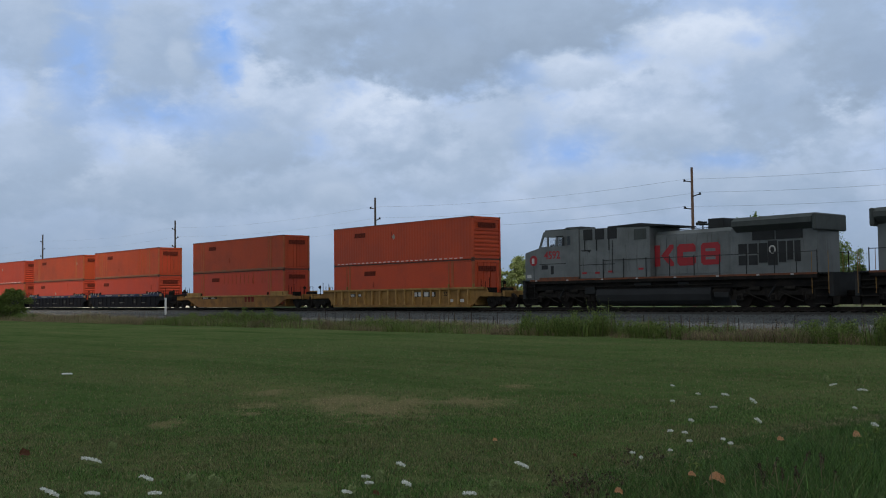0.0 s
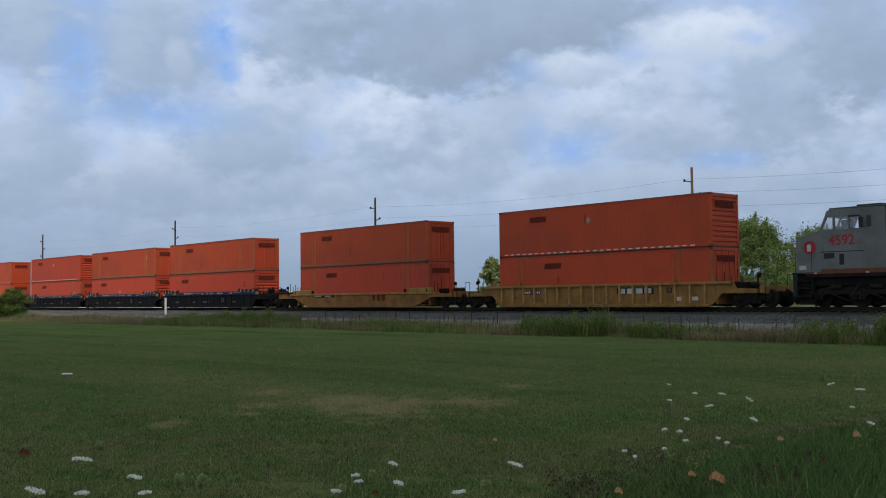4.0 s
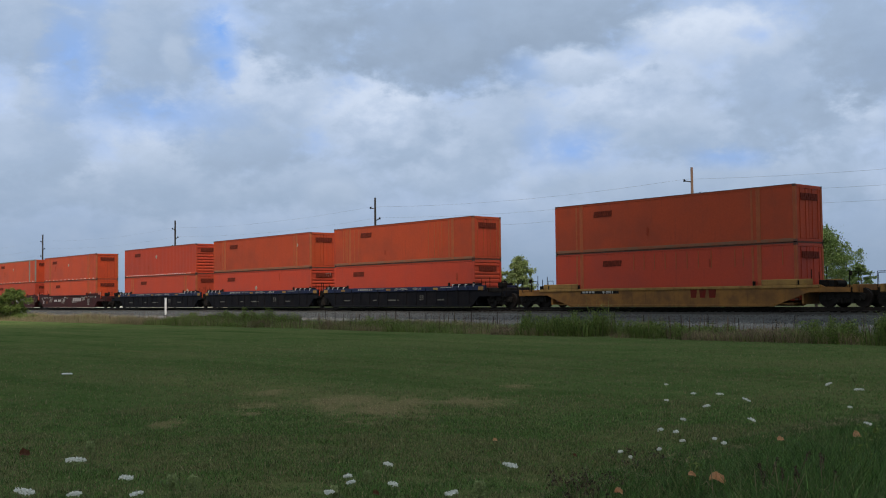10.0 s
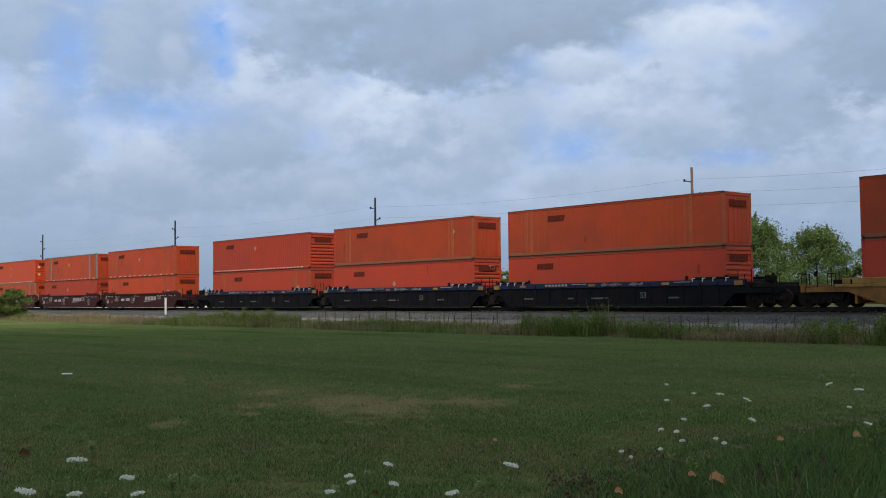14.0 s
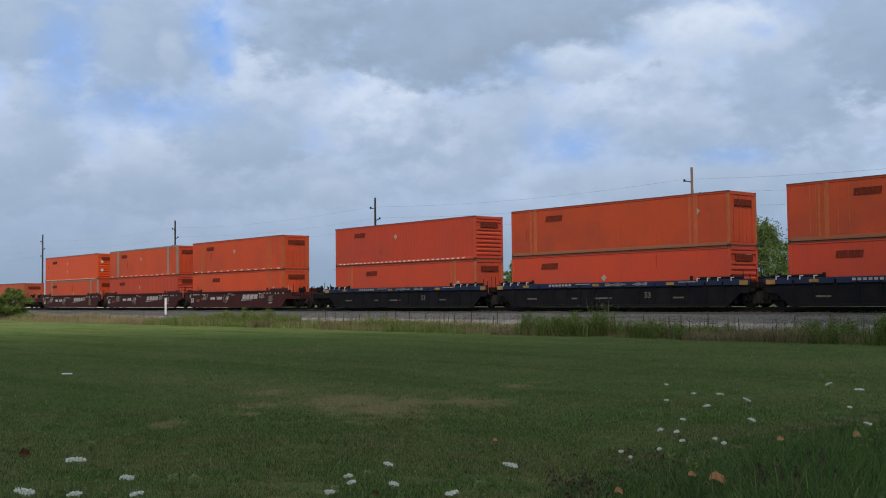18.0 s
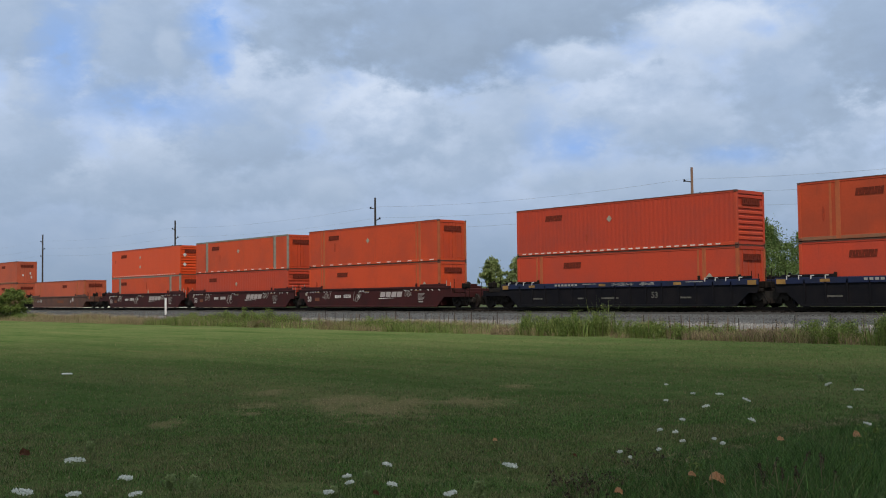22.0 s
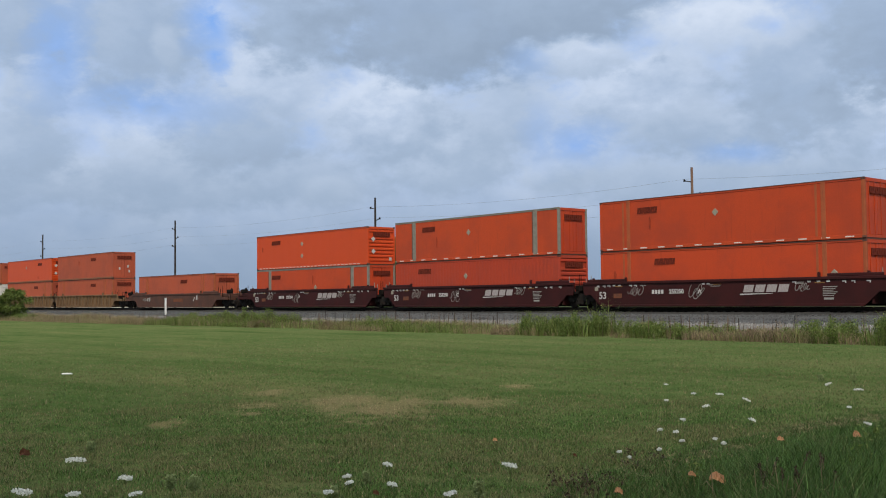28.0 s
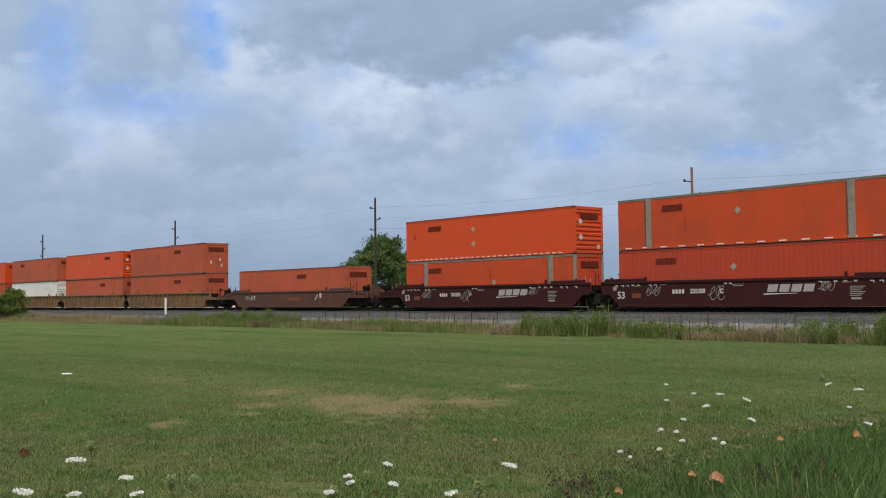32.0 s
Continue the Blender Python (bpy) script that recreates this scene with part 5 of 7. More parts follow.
    for i in range(12):
        a0, a1 = 2 * math.pi * i / 12, 2 * math.pi * (i + 1) / 12
        tube((17.63 + 0.16 * math.cos(a0), -1.09, 3.15 + 0.19 * math.sin(a0)), (17.63 + 0.16 * math.cos(a1), -1.09, 3.15 + 0.19 * math.sin(a1)), 0.04, 0.04, 5, bm)
    part("ring_mark", bm, MARK_WHITE, rad)
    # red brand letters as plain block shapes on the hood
    if lettered:
        z0, z1, y0, y1 = 2.50, 3.68, -1.062, -1.035
        part("brand_block", box(10.26, 10.62, y0, y1, z0, z1), LOCO_RED, hood, "upright red brand block")
        part("brand_block", prism([(10.70, 3.09), (11.30, z0), (11.54, z0), (11.54, z1), (11.30, z1)], y0, y1), LOCO_RED, hood, "pointed red brand block")
        part("brand_gap", prism([(11.20, 3.09), (11.545, 2.70), (11.545, 3.48)], y0 - 0.004, y1), paint, hood)
        part("brand_block", prism([(11.78, z0 + 0.16), (11.94, z0), (12.84, z0), (12.98, z0 + 0.14), (12.98, z1 - 0.14), (12.84, z1), (11.94, z1), (11.78, z1 - 0.16)], y0, y1), LOCO_RED, hood, "broad red brand block")
        part("brand_gap", box(12.18, 12.985, y0 - 0.004, y1, z0 + 0.44, z1 - 0.44), paint, hood)
        part("brand_block", prism([(13.33, z0 + 0.14), (13.47, z0), (14.40, z0), (14.54, z0 + 0.14), (14.54, z1 - 0.14), (14.40, z1), (13.47, z1), (13.33, z1 - 0.14)], y0, y1), LOCO_RED, hood, "broad red brand block")
        for z in (z0 + 0.28, z1 - 0.46):
            part("brand_gap", box(13.62, 14.24, y0 - 0.004, y1, z, z + 0.15), paint, hood)
    if number:
        lettering(number, 0.66, LOCO_RED, cab, pose(2.85, -1.506, 3.40, 90), "red road number")
    # tank, trucks, steps, rails
    part("fuel_tank", beam([(-1.36, 0.62), (-1.22, 0.40), (-1.0, 0.30), (1.0, 0.30), (1.22, 0.40), (1.36, 0.62), (1.40, 0.95), (1.34, 1.25), (1.2, 1.40), (-1.2, 1.40), (-1.34, 1.25), (-1.40, 0.95)], 6.2, 14.1), TANK, lo)
    part("air_reservoir", tube((14.2, -1.15, 1.05), (15.3, -1.15, 1.05), 0.22, 0.22, 12), GRIME, lo)
    for cx in (3.4, 17.7):
        bm = box(-1.9, 1.9, -0.8, 0.8, 0.6, 0.95)
        box(-2.5, 2.5, -0.6, 0.6, 0.08, 1.05, bm)
        tr = part("truck", bm, IRON, lo, at=pose(cx, 0, LIFT))
        for s in (-1, 1):
            prof = [(-2.6, 0.75), (-2.5, 0.40), (-2.0, 0.38), (-1.6, 0.62), (-0.5, 0.62), (-0.3, 0.36), (0.3, 0.36), (0.5, 0.62), (1.6, 0.62), (2.0, 0.38), (2.5, 0.40), (2.6, 0.75), (1.4, 1.0), (0.9, 1.12), (-0.9, 1.12), (-1.4, 1.0)]
            part("sideframe", prism(prof, s * 0.98, s * 1.16), TRUCK_DUST, tr)
            for dx in (-1.95, 0.0, 1.95):
                part("axle_box", box(dx - 0.2, dx + 0.2, s * 1.16, s * 1.26, 0.34, 0.72, bevel=0.05), TRUCK_DUST, tr)
                part("axle_cap", tube((dx, s * 1.26, 0.53), (dx, s * 1.31, 0.53), 0.13, 0.11, 10), IRON, tr)
                for e in (-0.33, 0.33):
                    part("spring", tube((dx + e, s * 1.12, 0.60), (dx + e, s * 1.12, 0.92), 0.10, 0.10, 8), TRUCK_DUST, tr)
            for dx in (-1.0, 1.0):
                part("brake_cylinder", tube((dx - 0.3, s * 1.24, 0.98), (dx + 0.3, s * 1.24, 0.98), 0.12, 0.12, 10), TRUCK_DUST, tr)
                part("brake_rod", tube((dx - 0.7, s * 1.22, 0.80), (dx + 0.65, s * 1.22, 0.30), 0.03, 0.03, 6), TRUCK_DUST, tr)
                part("sand_pipe", tube((dx * 2.55, s * 1.2, 0.16), (dx * 2.35, s * 1.2, 1.15), 0.025, 0.025, 6), TRUCK_DUST, tr)
            part("damper", tube((-0.25, s * 1.24, 0.55), (0.2, s * 1.24, 1.15), 0.05, 0.07, 8), TANK, tr)
        for dx in (-1.95, 0.0, 1.95):
            wheelset(tr, dx, 0.53, 0.53)
    for x0, w, z0, h in ((5.3, 0.8, 1.02, 0.42), (14.3, 0.9, 0.75, 0.3), (9.0, 1.2, 1.40, 0.24), (12.0, 0.7, 1.40, 0.24)):
        part("equipment_box", box(x0, x0 + w, -1.38, -0.9, z0, z0 + h, bevel=0.03), TANK, lo)
    part("brake_pipe", tube((5.2, -1.40, 1.45), (15.4, -1.40, 1.45), 0.03, 0.03, 6), TRUCK_DUST, lo)
    for e, xs in ((-1, 0.35), (1, N - 0.35)):
        part("end_plate", box(xs - 0.12, xs + 0.12, -1.45, 1.45, 0.75, 1.92, bevel=0.02), LOCO_ROOF, lo)
        part("plow", prism([(xs - 0.05, 0.36), (xs + 0.05, 0.36), (xs + 0.3 * e + 0.05, 0.75), (xs + 0.3 * e - 0.05, 0.75)] if e < 0 else [(xs - 0.05, 0.75), (xs + 0.35, 0.75), (xs + 0.30, 0.36), (xs + 0.0, 0.36)], -1.3, 1.3), GRIME, lo)
        part("coupler", box(min(xs, xs + e * 0.85), max(xs, xs + e * 0.85), -0.18, 0.18, 0.74, 1.05, bevel=0.04), IRON, lo)
        for s in (-1, 1):
            steps = part("step_well", box(xs - e * 0.10, xs - e * 0.95, s * 1.20, s * 1.24, 0.35, 1.86), GRIME, lo)
            for z in (0.38, 0.75, 1.12, 1.49):
                part("step", box(min(xs - e * 0.12, xs - e * 0.92), max(xs - e * 0.12, xs - e * 0.92), s * 1.22, s * 1.55, z, z + 0.04), TRUCK_DUST, steps)
            for dx in (0.08, 0.95):
                part("grab_rail", tube((xs - e * dx, s * 1.52, 0.9), (xs - e * dx, s * 1.52, 2.95), 0.016, 0.016, 6), YELLOW if e > 0 else LOCO_ROOF, lo)
    for s in (-1, 1):
        posts = [5.3, 6.9, 8.4, 10.0, 11.6, 13.2, 14.8, 16.4, 18.0, 19.2, 20.3]
        for px in posts[1:]:
            part("handrail_post", tube((px, s * 1.53, 1.9), (px, s * 1.53, 3.02), 0.03, 0.03, 6), LOCO_ROOF, lo)
        part("handrail", tube((posts[1], s * 1.53, 2.96), (posts[-1], s * 1.53, 2.96), 0.02, 0.02, 6), LOCO_ROOF, lo)
    ROLLING.append((lo, x, turn))
    return lo


# ---- the train, from the engines back ----
locomotive(-3.0, LOCO_GREY, "grey diesel locomotive coupled ahead, hood end first", lettered=False, turn=180)
locomotive(-46.2, LOCO_GREY, "grey diesel locomotive with big red block letters", number="4592")

SET = (
    # place, car, right bogie, left end, letter, car's label
    (-66.9, "ribbed", True, True, "", "weathered yellow well car with ribbed sides"),
    (-90.4, "smooth", True, True, "", "grimy yellow well car with smooth sloping sides"),
    (-114.0, "blue", True, False, "", "black-grimed well car unit with blue top chord"),
    (-133.5, "blue", False, False, "", "black-grimed middle well car unit with blue top chord"),
    (-153.1, "blue", False, True, "", "black-grimed well car unit with blue top chord"),
    (-176.9, "maroon", True, False, "A", "maroon well car unit with white marks and spray scrawl"),
    (-196.3, "maroon", False, False, "C", "maroon middle well car unit with white marks"),
    (-215.8, "maroon", False, True, "B", "maroon well car unit with white marks and scrawl"),
    (-239.6, "brown", True, True, "", "rust-brown well car with one low container"),
    (-262.4, "tan", True, False, "", "tan ribbed well car unit"),
    (-280.6, "tan", False, False, "", "tan ribbed middle well car unit"),
    (-299.6, "tan", False, False, "", "tan ribbed middle well car unit under a white container"),
    (-318.6, "tan", False, True, "", "tan ribbed well car unit"),
)
LOW, TOP = 0.35, 0.35 + 2.865 + 0.055
for x, kind, right, left, letter, label in SET:
    well_car(x, kind, right, left, letter, label)

container(-66.9, LOW, ORANGE, POST_TAN, logo=0.245, label="orange container with plain doors, in a yellow well car")
container(-66.9, TOP, ORANGE, None, True, True, 0.53, ((0.47, 0.66),), label="streaky orange corrugated container with ribbed front, stacked on another")
container(-90.4, LOW, ORANGE_RED, POST_TAN, rubs=(0.37, 0.415, 0.46, 0.505, 0.55, 0.595, 0.64, 0.69, 0.78, 0.81, 0.95), logo=0.23, label="red-orange container with pale rubbed streaks, in a yellow well car")
container(-90.4, TOP, ORANGE_OLD, POST_TAN, logo=0.19, label="dull orange container with tan posts, stacked on another")
container(-114.0, LOW, ORANGE_RED, None, True, False, 0.0, logo=0.155, label="red-orange container with ribbed front, in a blue-topped well car")
container(-114.0, TOP, ORANGE_OLD, POST_TAN, rubs=(0.075, 0.095, 0.165, 0.20, 0.71, 0.75, 0.775, 0.80), rub_low=0.25, rods=POST_TAN, logo=0.215, label="dull orange container with streaked tan posts, stacked on another")
container(-133.5, LOW, ORANGE_RED, None, True, False, 0.0, ((0.47, 0.48),), logo=0.16, sign=True, label="orange container with ribbed front and white label, in a well car")
container(-133.5, TOP, ORANGE_OLD, POST_TAN, False, False, 0.0, ((0.875, 0.66),), logo=0.185, label="dull orange container with tan posts, stacked on another")
container(-153.1, LOW, ORANGE_RED, POST_TAN, False, False, 0.0, ((0.89, 0.45),), logo=0.245, label="orange-red container with tan posts, in a well car")
container(-153.1, TOP, ORANGE_RED, None, True, True, 0.53, ((0.47, 0.66),), logo=0.155, label="red-orange corrugated container with ribbed front and white tape dashes")
container(-176.9, LOW, ORANGE, POST_TAN, False, False, 0.0, ((0.90, 0.45),), logo=0.24, label="orange container with pale tan posts, in a maroon well car")
container(-176.9, TOP, ORANGE, POST_TAN, False, False, 1.22, ((0.49, 0.62),), logo=0.17, label="orange container with tan posts and white tape dashes, stacked")
container(-196.3, LOW, ORANGE_RED, None, True, True, 0.0, ((0.47, 0.62),), logo=0.16, label="red-orange corrugated container with ribbed front, in a maroon well car")
container(-196.3, TOP, ORANGE, POST_GREY, False, False, 1.22, ((0.49, 0.62),), logo=0.19, label="orange container with grey posts and white tape dashes, stacked")
container(-215.8, LOW, ORANGE, POST_GREY, False, False, 0.0, ((0.56, 0.45),), logo=0.15, label="orange container with grey posts, in a maroon well car")
container(-215.8, TOP, ORANGE_NEW, None, True, False, 0.53, ((0.44, 0.68), (0.44, 0.34)), logo=0.15, decals=True, label="bright orange container with ribbed front and white tape dashes")
container(-239.6, LOW, ORANGE_PALE, POST_TAN, logo=0.58, label="orange container alone in a rust-brown well car")
container(-262.4, LOW, ORANGE_PALE, POST_TAN, logo=0.62, label="orange container in a tan well car")
container(-262.4, TOP, ORANGE_PALE, None, logo=0.62, decals=True, label="dull orange container with white door labels, stacked")
container(-280.6, LOW, ORANGE_PALE, POST_TAN, logo=0.62, label="orange container in a tan well car")
container(-280.6, TOP, ORANGE_NEW, None, True, False, 0.0, ((0.44, 0.66),), logo=0.7, decals=True, label="bright orange container with ribbed front, stacked")
container(-299.6, LOW, WHITE_BOX, WHITE_BOX, True, True, logo=0.7, end_logo=False, label="white corrugated container in a tan well car", marks=WHITE_BOX)
container(-299.6, TOP, ORANGE_PALE, POST_TAN, logo=0.2, label="dull orange container stacked on a white one")
container(-318.6, LOW, ORANGE_RED, POST_TAN, logo=0.2, label="red-orange container in a tan well car")
container(-318.6, TOP, ORANGE_NEW, None, True, label="bright orange container with ribbed front, stacked")


# ---- beyond the track: poles, wires, trees ----
POLES = ((-50.5, 70.8, WOOD_POLE), (-85.4, 64.6, WOOD_DARK), (-124.5, 61.5, WOOD_DARK), (-161.2, 57.5, WOOD_DARK), (-197.5, 54.6, WOOD_DARK), (-14.8, 77.0, WOOD_POLE))
ARMS = ((-1, 10.85), (1, 9.65), (-1, 8.6))


def utility_pole(x, y, wood):
    p = thing("utility_pole", pose(x, y, 0), "tall brown wooden utility pole with three short side arms" if wood is WOOD_POLE else "tall dark wooden utility pole with three short side arms", "utility pole", "poles beyond the track")
    part("shaft", tube((0, 0, -0.1), (0, 0, 12.0), 0.155, 0.10, 12), wood, p)
    for s, z in ARMS:
        bm = tube((0, 0, z - 0.05), (s * 0.75, 0, z + 0.10), 0.055, 0.045, 6)
        part("bracket", bm, WOOD_DARK, p)
        bm = tube((s * 0.75, 0, z + 0.03), (s * 0.75, 0, z + 0.24), 0.07, 0.06, 8)
        for i in range(3):
            tube((s * 0.75, 0, z + 0.06 + 0.05 * i), (s * 0.75, 0, z + 0.08 + 0.05 * i), 0.11, 0.11, 8, bm)
        part("insulator", bm, IRON, p)
    return p


for x, y, wood in POLES:
    utility_pole(x, y, wood)


def wire(a, b, sag):
    n = 14
    cu = bpy.data.curves.new("overhead_wire", "CURVE")
    cu.dimensions, cu.bevel_depth, cu.bevel_resolution = "3D", 0.0075 if a[0] > -90 else 0.0045, 0
    sp = cu.splines.new("POLY")
    sp.points.add(n)
    for i in range(n + 1):
        p = Vector(a).lerp(Vector(b), i / n) - Vector((0, 0, sag * 4 * (i / n) * (1 - i / n)))
        sp.points[i].co = (*p, 1)
    cu.materials.append(WIRE)
    return tagged(new("overhead_wire", cu), "thin grey overhead wire sagging between poles", "wire", "overhead wires")


line = sorted(POLES, key=lambda p: p[0])
for p, q in zip(line, line[1:]):
    for s, z in ARMS:
        wire((p[0] + s * 0.75, p[1], z + 0.24), (q[0] + s * 0.75, q[1], z + 0.24), 0.55)


def marker_post():
    p = thing("marker_post", pose(-86.48, 41.8, 0.33), "slim white marker post on the ballast shoulder", "marker post")
    part("post_shaft", box(-0.11, 0.11, -0.06, 0.06, -0.1, 1.40, bevel=0.02), WHITE_POST, p)
    part("post_cap", box(-0.12, 0.12, -0.07, 0.07, 1.40, 1.46, bevel=0.02), WHITE_POST, p)
    return p


marker_post()


def tree(x, y, height, width, leaf, label, seed, count=5200, low=0.12, size=0.34, name="tree", open_crown=0.0, full=False, shoots=0.0):
    """A tapered trunk with limbs, and a crown of leaf sprays at their ends, ragged and gappy."""
    rng = np.random.default_rng(seed)
    t = thing(name, pose(x, y, 0), label, name if name != "shrub" else "shrub", "trees beyond the track" if name == "tree" else "")
    bm = bmesh.new()
    r = height * 0.022
    pts = [Vector((0, 0, -0.1))]
    for i in range(1, 6):
        pts.append(Vector((rng.normal() * 0.03 * height * i / 5, rng.normal() * 0.03 * height * i / 5, height * 0.8 * i / 5)))
    for i in range(5):
        tube(pts[i], pts[i + 1], r * (1 - 0.17 * i), r * (1 - 0.17 * (i + 1)), 8, bm)
    tips = []
    nl = 26
    for i in range(nl):
        f = low + (0.98 - low) * (i + rng.random()) / nl
        z = min(f, 0.8) * height
        seg = min(int(z / (height * 0.16)), 4)
        start = pts[seg].lerp(pts[seg + 1], (z - pts[seg].z) / max(pts[seg + 1].z - pts[seg].z, 0.01))
        a = i * 2.399 + rng.normal() * 0.4
        reach = width / 2 * math.sin(math.pi * min(max((f - low * 0.6) / (1.05 - low * 0.6), 0.05), 0.97)) ** 0.7 * rng.uniform(0.55, 1.08)
        if full:
            reach = width / 2 * min(1.0, (1.06 - f) * 1.7) ** 0.7 * rng.uniform(0.6, 1.08)
        end = Vector((start.x + reach * math.cos(a), start.y + reach * math.sin(a), height * f + reach * rng.uniform(0.05, 0.35)))
        end.z = min(end.z, height * rng.uniform(0.94, 1.02))
        midp = start.lerp(end, 0.5) + Vector((0, 0, reach * 0.10))
        rr = r * 0.42 * (1 - 0.6 * f)
        tube(start, midp, rr, rr * 0.65, 5, bm)
        tube(midp, end, rr * 0.65, rr * 0.2, 5, bm)
        tips.append((np.array(start), np.array(midp), np.array(end), reach))
    tips.append((np.array(pts[4]), np.array(pts[5]), np.array((pts[5].x, pts[5].y, height)), width * 0.2))
    part("trunk", bm, BARK, t)
    pos = []
    per = count // len(tips)
    for s, mp, e, reach in tips:
        for j in range(9):
            u = 0.35 + 0.72 * (j + rng.random()) / 9
            c = (s + (mp - s) * min(u, 0.5) * 2) if u < 0.5 else mp + (e - mp) * (u - 0.5) * 2
            if rng.random() < open_crown:
                continue
            sd = width * rng.uniform(0.028, 0.062)
            pos.append(c + rng.normal(size=(per // 9, 3)) * np.array((sd, sd, sd * 0.75)))
        # upright leafy shoots at the limb's end
        for j in range(int(4 * shoots)):
            c = mp + (e - mp) * rng.uniform(0.2, 1.0)
            u = rng.random(per // 8)[:, None]
            tip = np.array((rng.normal() * 0.02, rng.normal() * 0.02, rng.uniform(0.07, 0.13))) * height
            pos.append(c + tip * u + rng.normal(size=(per // 8, 3)) * width * 0.011 * (1.2 - u))
    if full:
        # sprays through the whole crown, denser outwards
        for j in range(count // 110):
            f = low + (1.0 - low) * rng.random() ** 0.85
            rad = width / 2 * min(1.0, 2.6 * (1.03 - f)) ** 0.65 * min(1.0, 0.62 + 1.6 * f) * math.sqrt(rng.uniform(0.12, 1.0))
            a = rng.uniform(0, 2 * math.pi)
            rad *= 0.84 + 0.16 * math.sin(a * 3 + f * 9 + seed)
            if rng.random() < open_crown:
                continue
            c = np.array((rad * math.cos(a), rad * math.sin(a), height * f * 0.97))
            sway = np.array((math.cos(a) * 0.25, math.sin(a) * 0.25, 1.0)) * height * rng.uniform(0.04, 0.09)
            u = rng.random(100)[:, None]
            pos.append(c + sway * (u - 0.4) + rng.normal(size=(100, 3)) * width * 0.027 * (1.25 - u))
    pos = np.concatenate(pos)
    top = np.percentile(pos[:, 2], 99.7)
    pos[:, 2] = np.maximum(pos[:, 2] * height / top, 0.05)
    me = leaves("crown", pos, size, leaf, rng)
    ob = new("crown", me)
    ob.parent = t
    return t


tree(-123.9, 95.0, 10.9, 12.4, LEAF_DEEP, "dense dark green tree with a ragged pointed crown", 21, 28000, low=0.02, size=0.26, full=True, shoots=1.0)
tree(-111.4, 106.0, 7.3, 4.6, LEAF_WILLOW, "pale yellow-green willow with drooping sprays", 22, 9000, low=0.03, size=0.26, full=True)
tree(-109.9, 110.0, 7.5, 5.6, LEAF_WILLOW, "pale yellow-green willow with an open crown", 23, 10000, low=0.05, size=0.26, open_crown=0.15, full=True)
tree(-62.9, 88.0, 7.8, 5.6, LEAF_PALE, "pale grey-green feathery tree beside a pole", 24, 17000, low=0.02, size=0.15, full=True, shoots=0.6)
tree(-59.2, 92.0, 9.2, 10.6, LEAF_FRESH, "large green leafy tree with feathery upright shoots", 25, 32000, low=0.02, size=0.17, full=True, shoots=0.6)
tree(-58.4, 104.0, 8.7, 11.0, LEAF_FRESH, "green tree with an open crown and pale bare trunk", 26, 28000, low=0.06, size=0.17, open_crown=0.12, full=True, shoots=0.3)
tree(-49.2, 96.0, 4.5, 2.4, LEAF_FRESH, "small young green tree beyond the track", 27, 3000, low=0.1, size=0.2)
tree(-75.1, 92.0, 4.9, 1.9, LEAF_FRESH, "small young green tree beyond the track", 28, 6000, low=0.05, size=0.12, full=True, open_crown=0.35, shoots=0.6)
tree(-72.5, 94.0, 5.7, 2.5, LEAF_FRESH, "small bushy green tree beyond the track", 29, 9000, low=0.03, size=0.12, full=True, open_crown=0.3, shoots=0.6)


# ---- the weedy strip between lawn and ballast ----
def weed_strip():
    rng = np.random.default_rng(31)
    n = 150000
    x = -9 - 90 * rng.random(n) ** 1.15
    y = 28.8 + 4.3 * rng.random(n) ** 1.25
    clump = 0.6 * patches(x, y, 0.35, 3) + 0.4 * patches(x, y, 1.3, 4)
    keep = clump + rng.normal(size=n) * 0.10 > np.interp(x, (-70, -60), (0.34, 0.43))
    x, y, clump = x[keep], y[keep], clump[keep]
    h = (0.06 + 0.60 * clump) * rng.uniform(0.4, 1.25, len(x)) * np.interp(x, (-75, -40, -25), (1.2, 0.90, 0.72))
    leafy = 0.65 * patches(x, y, 0.22, 14) + 0.35 * patches(x, y, 0.9, 15)
    green = rng.random(len(x)) < np.where(x < -63, 0.12, np.where(x < -49, 0.80, np.clip((leafy - 0.38) * 3.4, np.interp(x, (-49, -40), (0.35, 0.16)), 0.88)))
    russet = ~green & (rng.random(len(x)) < np.clip((patches(x, y, 0.3, 16) - 0.45) * 2.0, 0.05, 0.6))
    base = np.stack([x, y, np.interp(y, (33.2, 40.5), (0.0, 0.2))], 1)
    for name, pick, mat, label in (("dry_grass", ~green & ~russet, BLADE_DRY, "tan dry grass along the foot of the ballast"), ("russet_grass", russet, BLADE_RUSSET, "reddish-brown seeding grass along the ballast"), ("weed_grass", green, LEAF_WEED, "rank green grass along the foot of the ballast")):
        b = base[pick]
        me = blades(name, b, np.maximum(h[pick], 0.08), rng.uniform(0.008, 0.020, len(b)), rng.uniform(0.2, 1.1, len(b)), mat, rng)
        tagged(new(name, me), label, "grass", kind="stuff")
    # tall dry stalks
    n = 1500
    x = -9 - 75 * rng.random(n)
    y = 29.0 + 4.4 * rng.random(n)
    base = np.stack([x, y, np.zeros(n)], 1)
    me = blades("dry_stalks", base, rng.uniform(0.45, 0.95, n), np.full(n, 0.022), rng.uniform(0.0, 0.12, n), STALK_DRY, rng)
    tagged(new("dry_stalks", me), "thin brown dry weed stalks", "weeds", kind="stuff")


weed_strip()


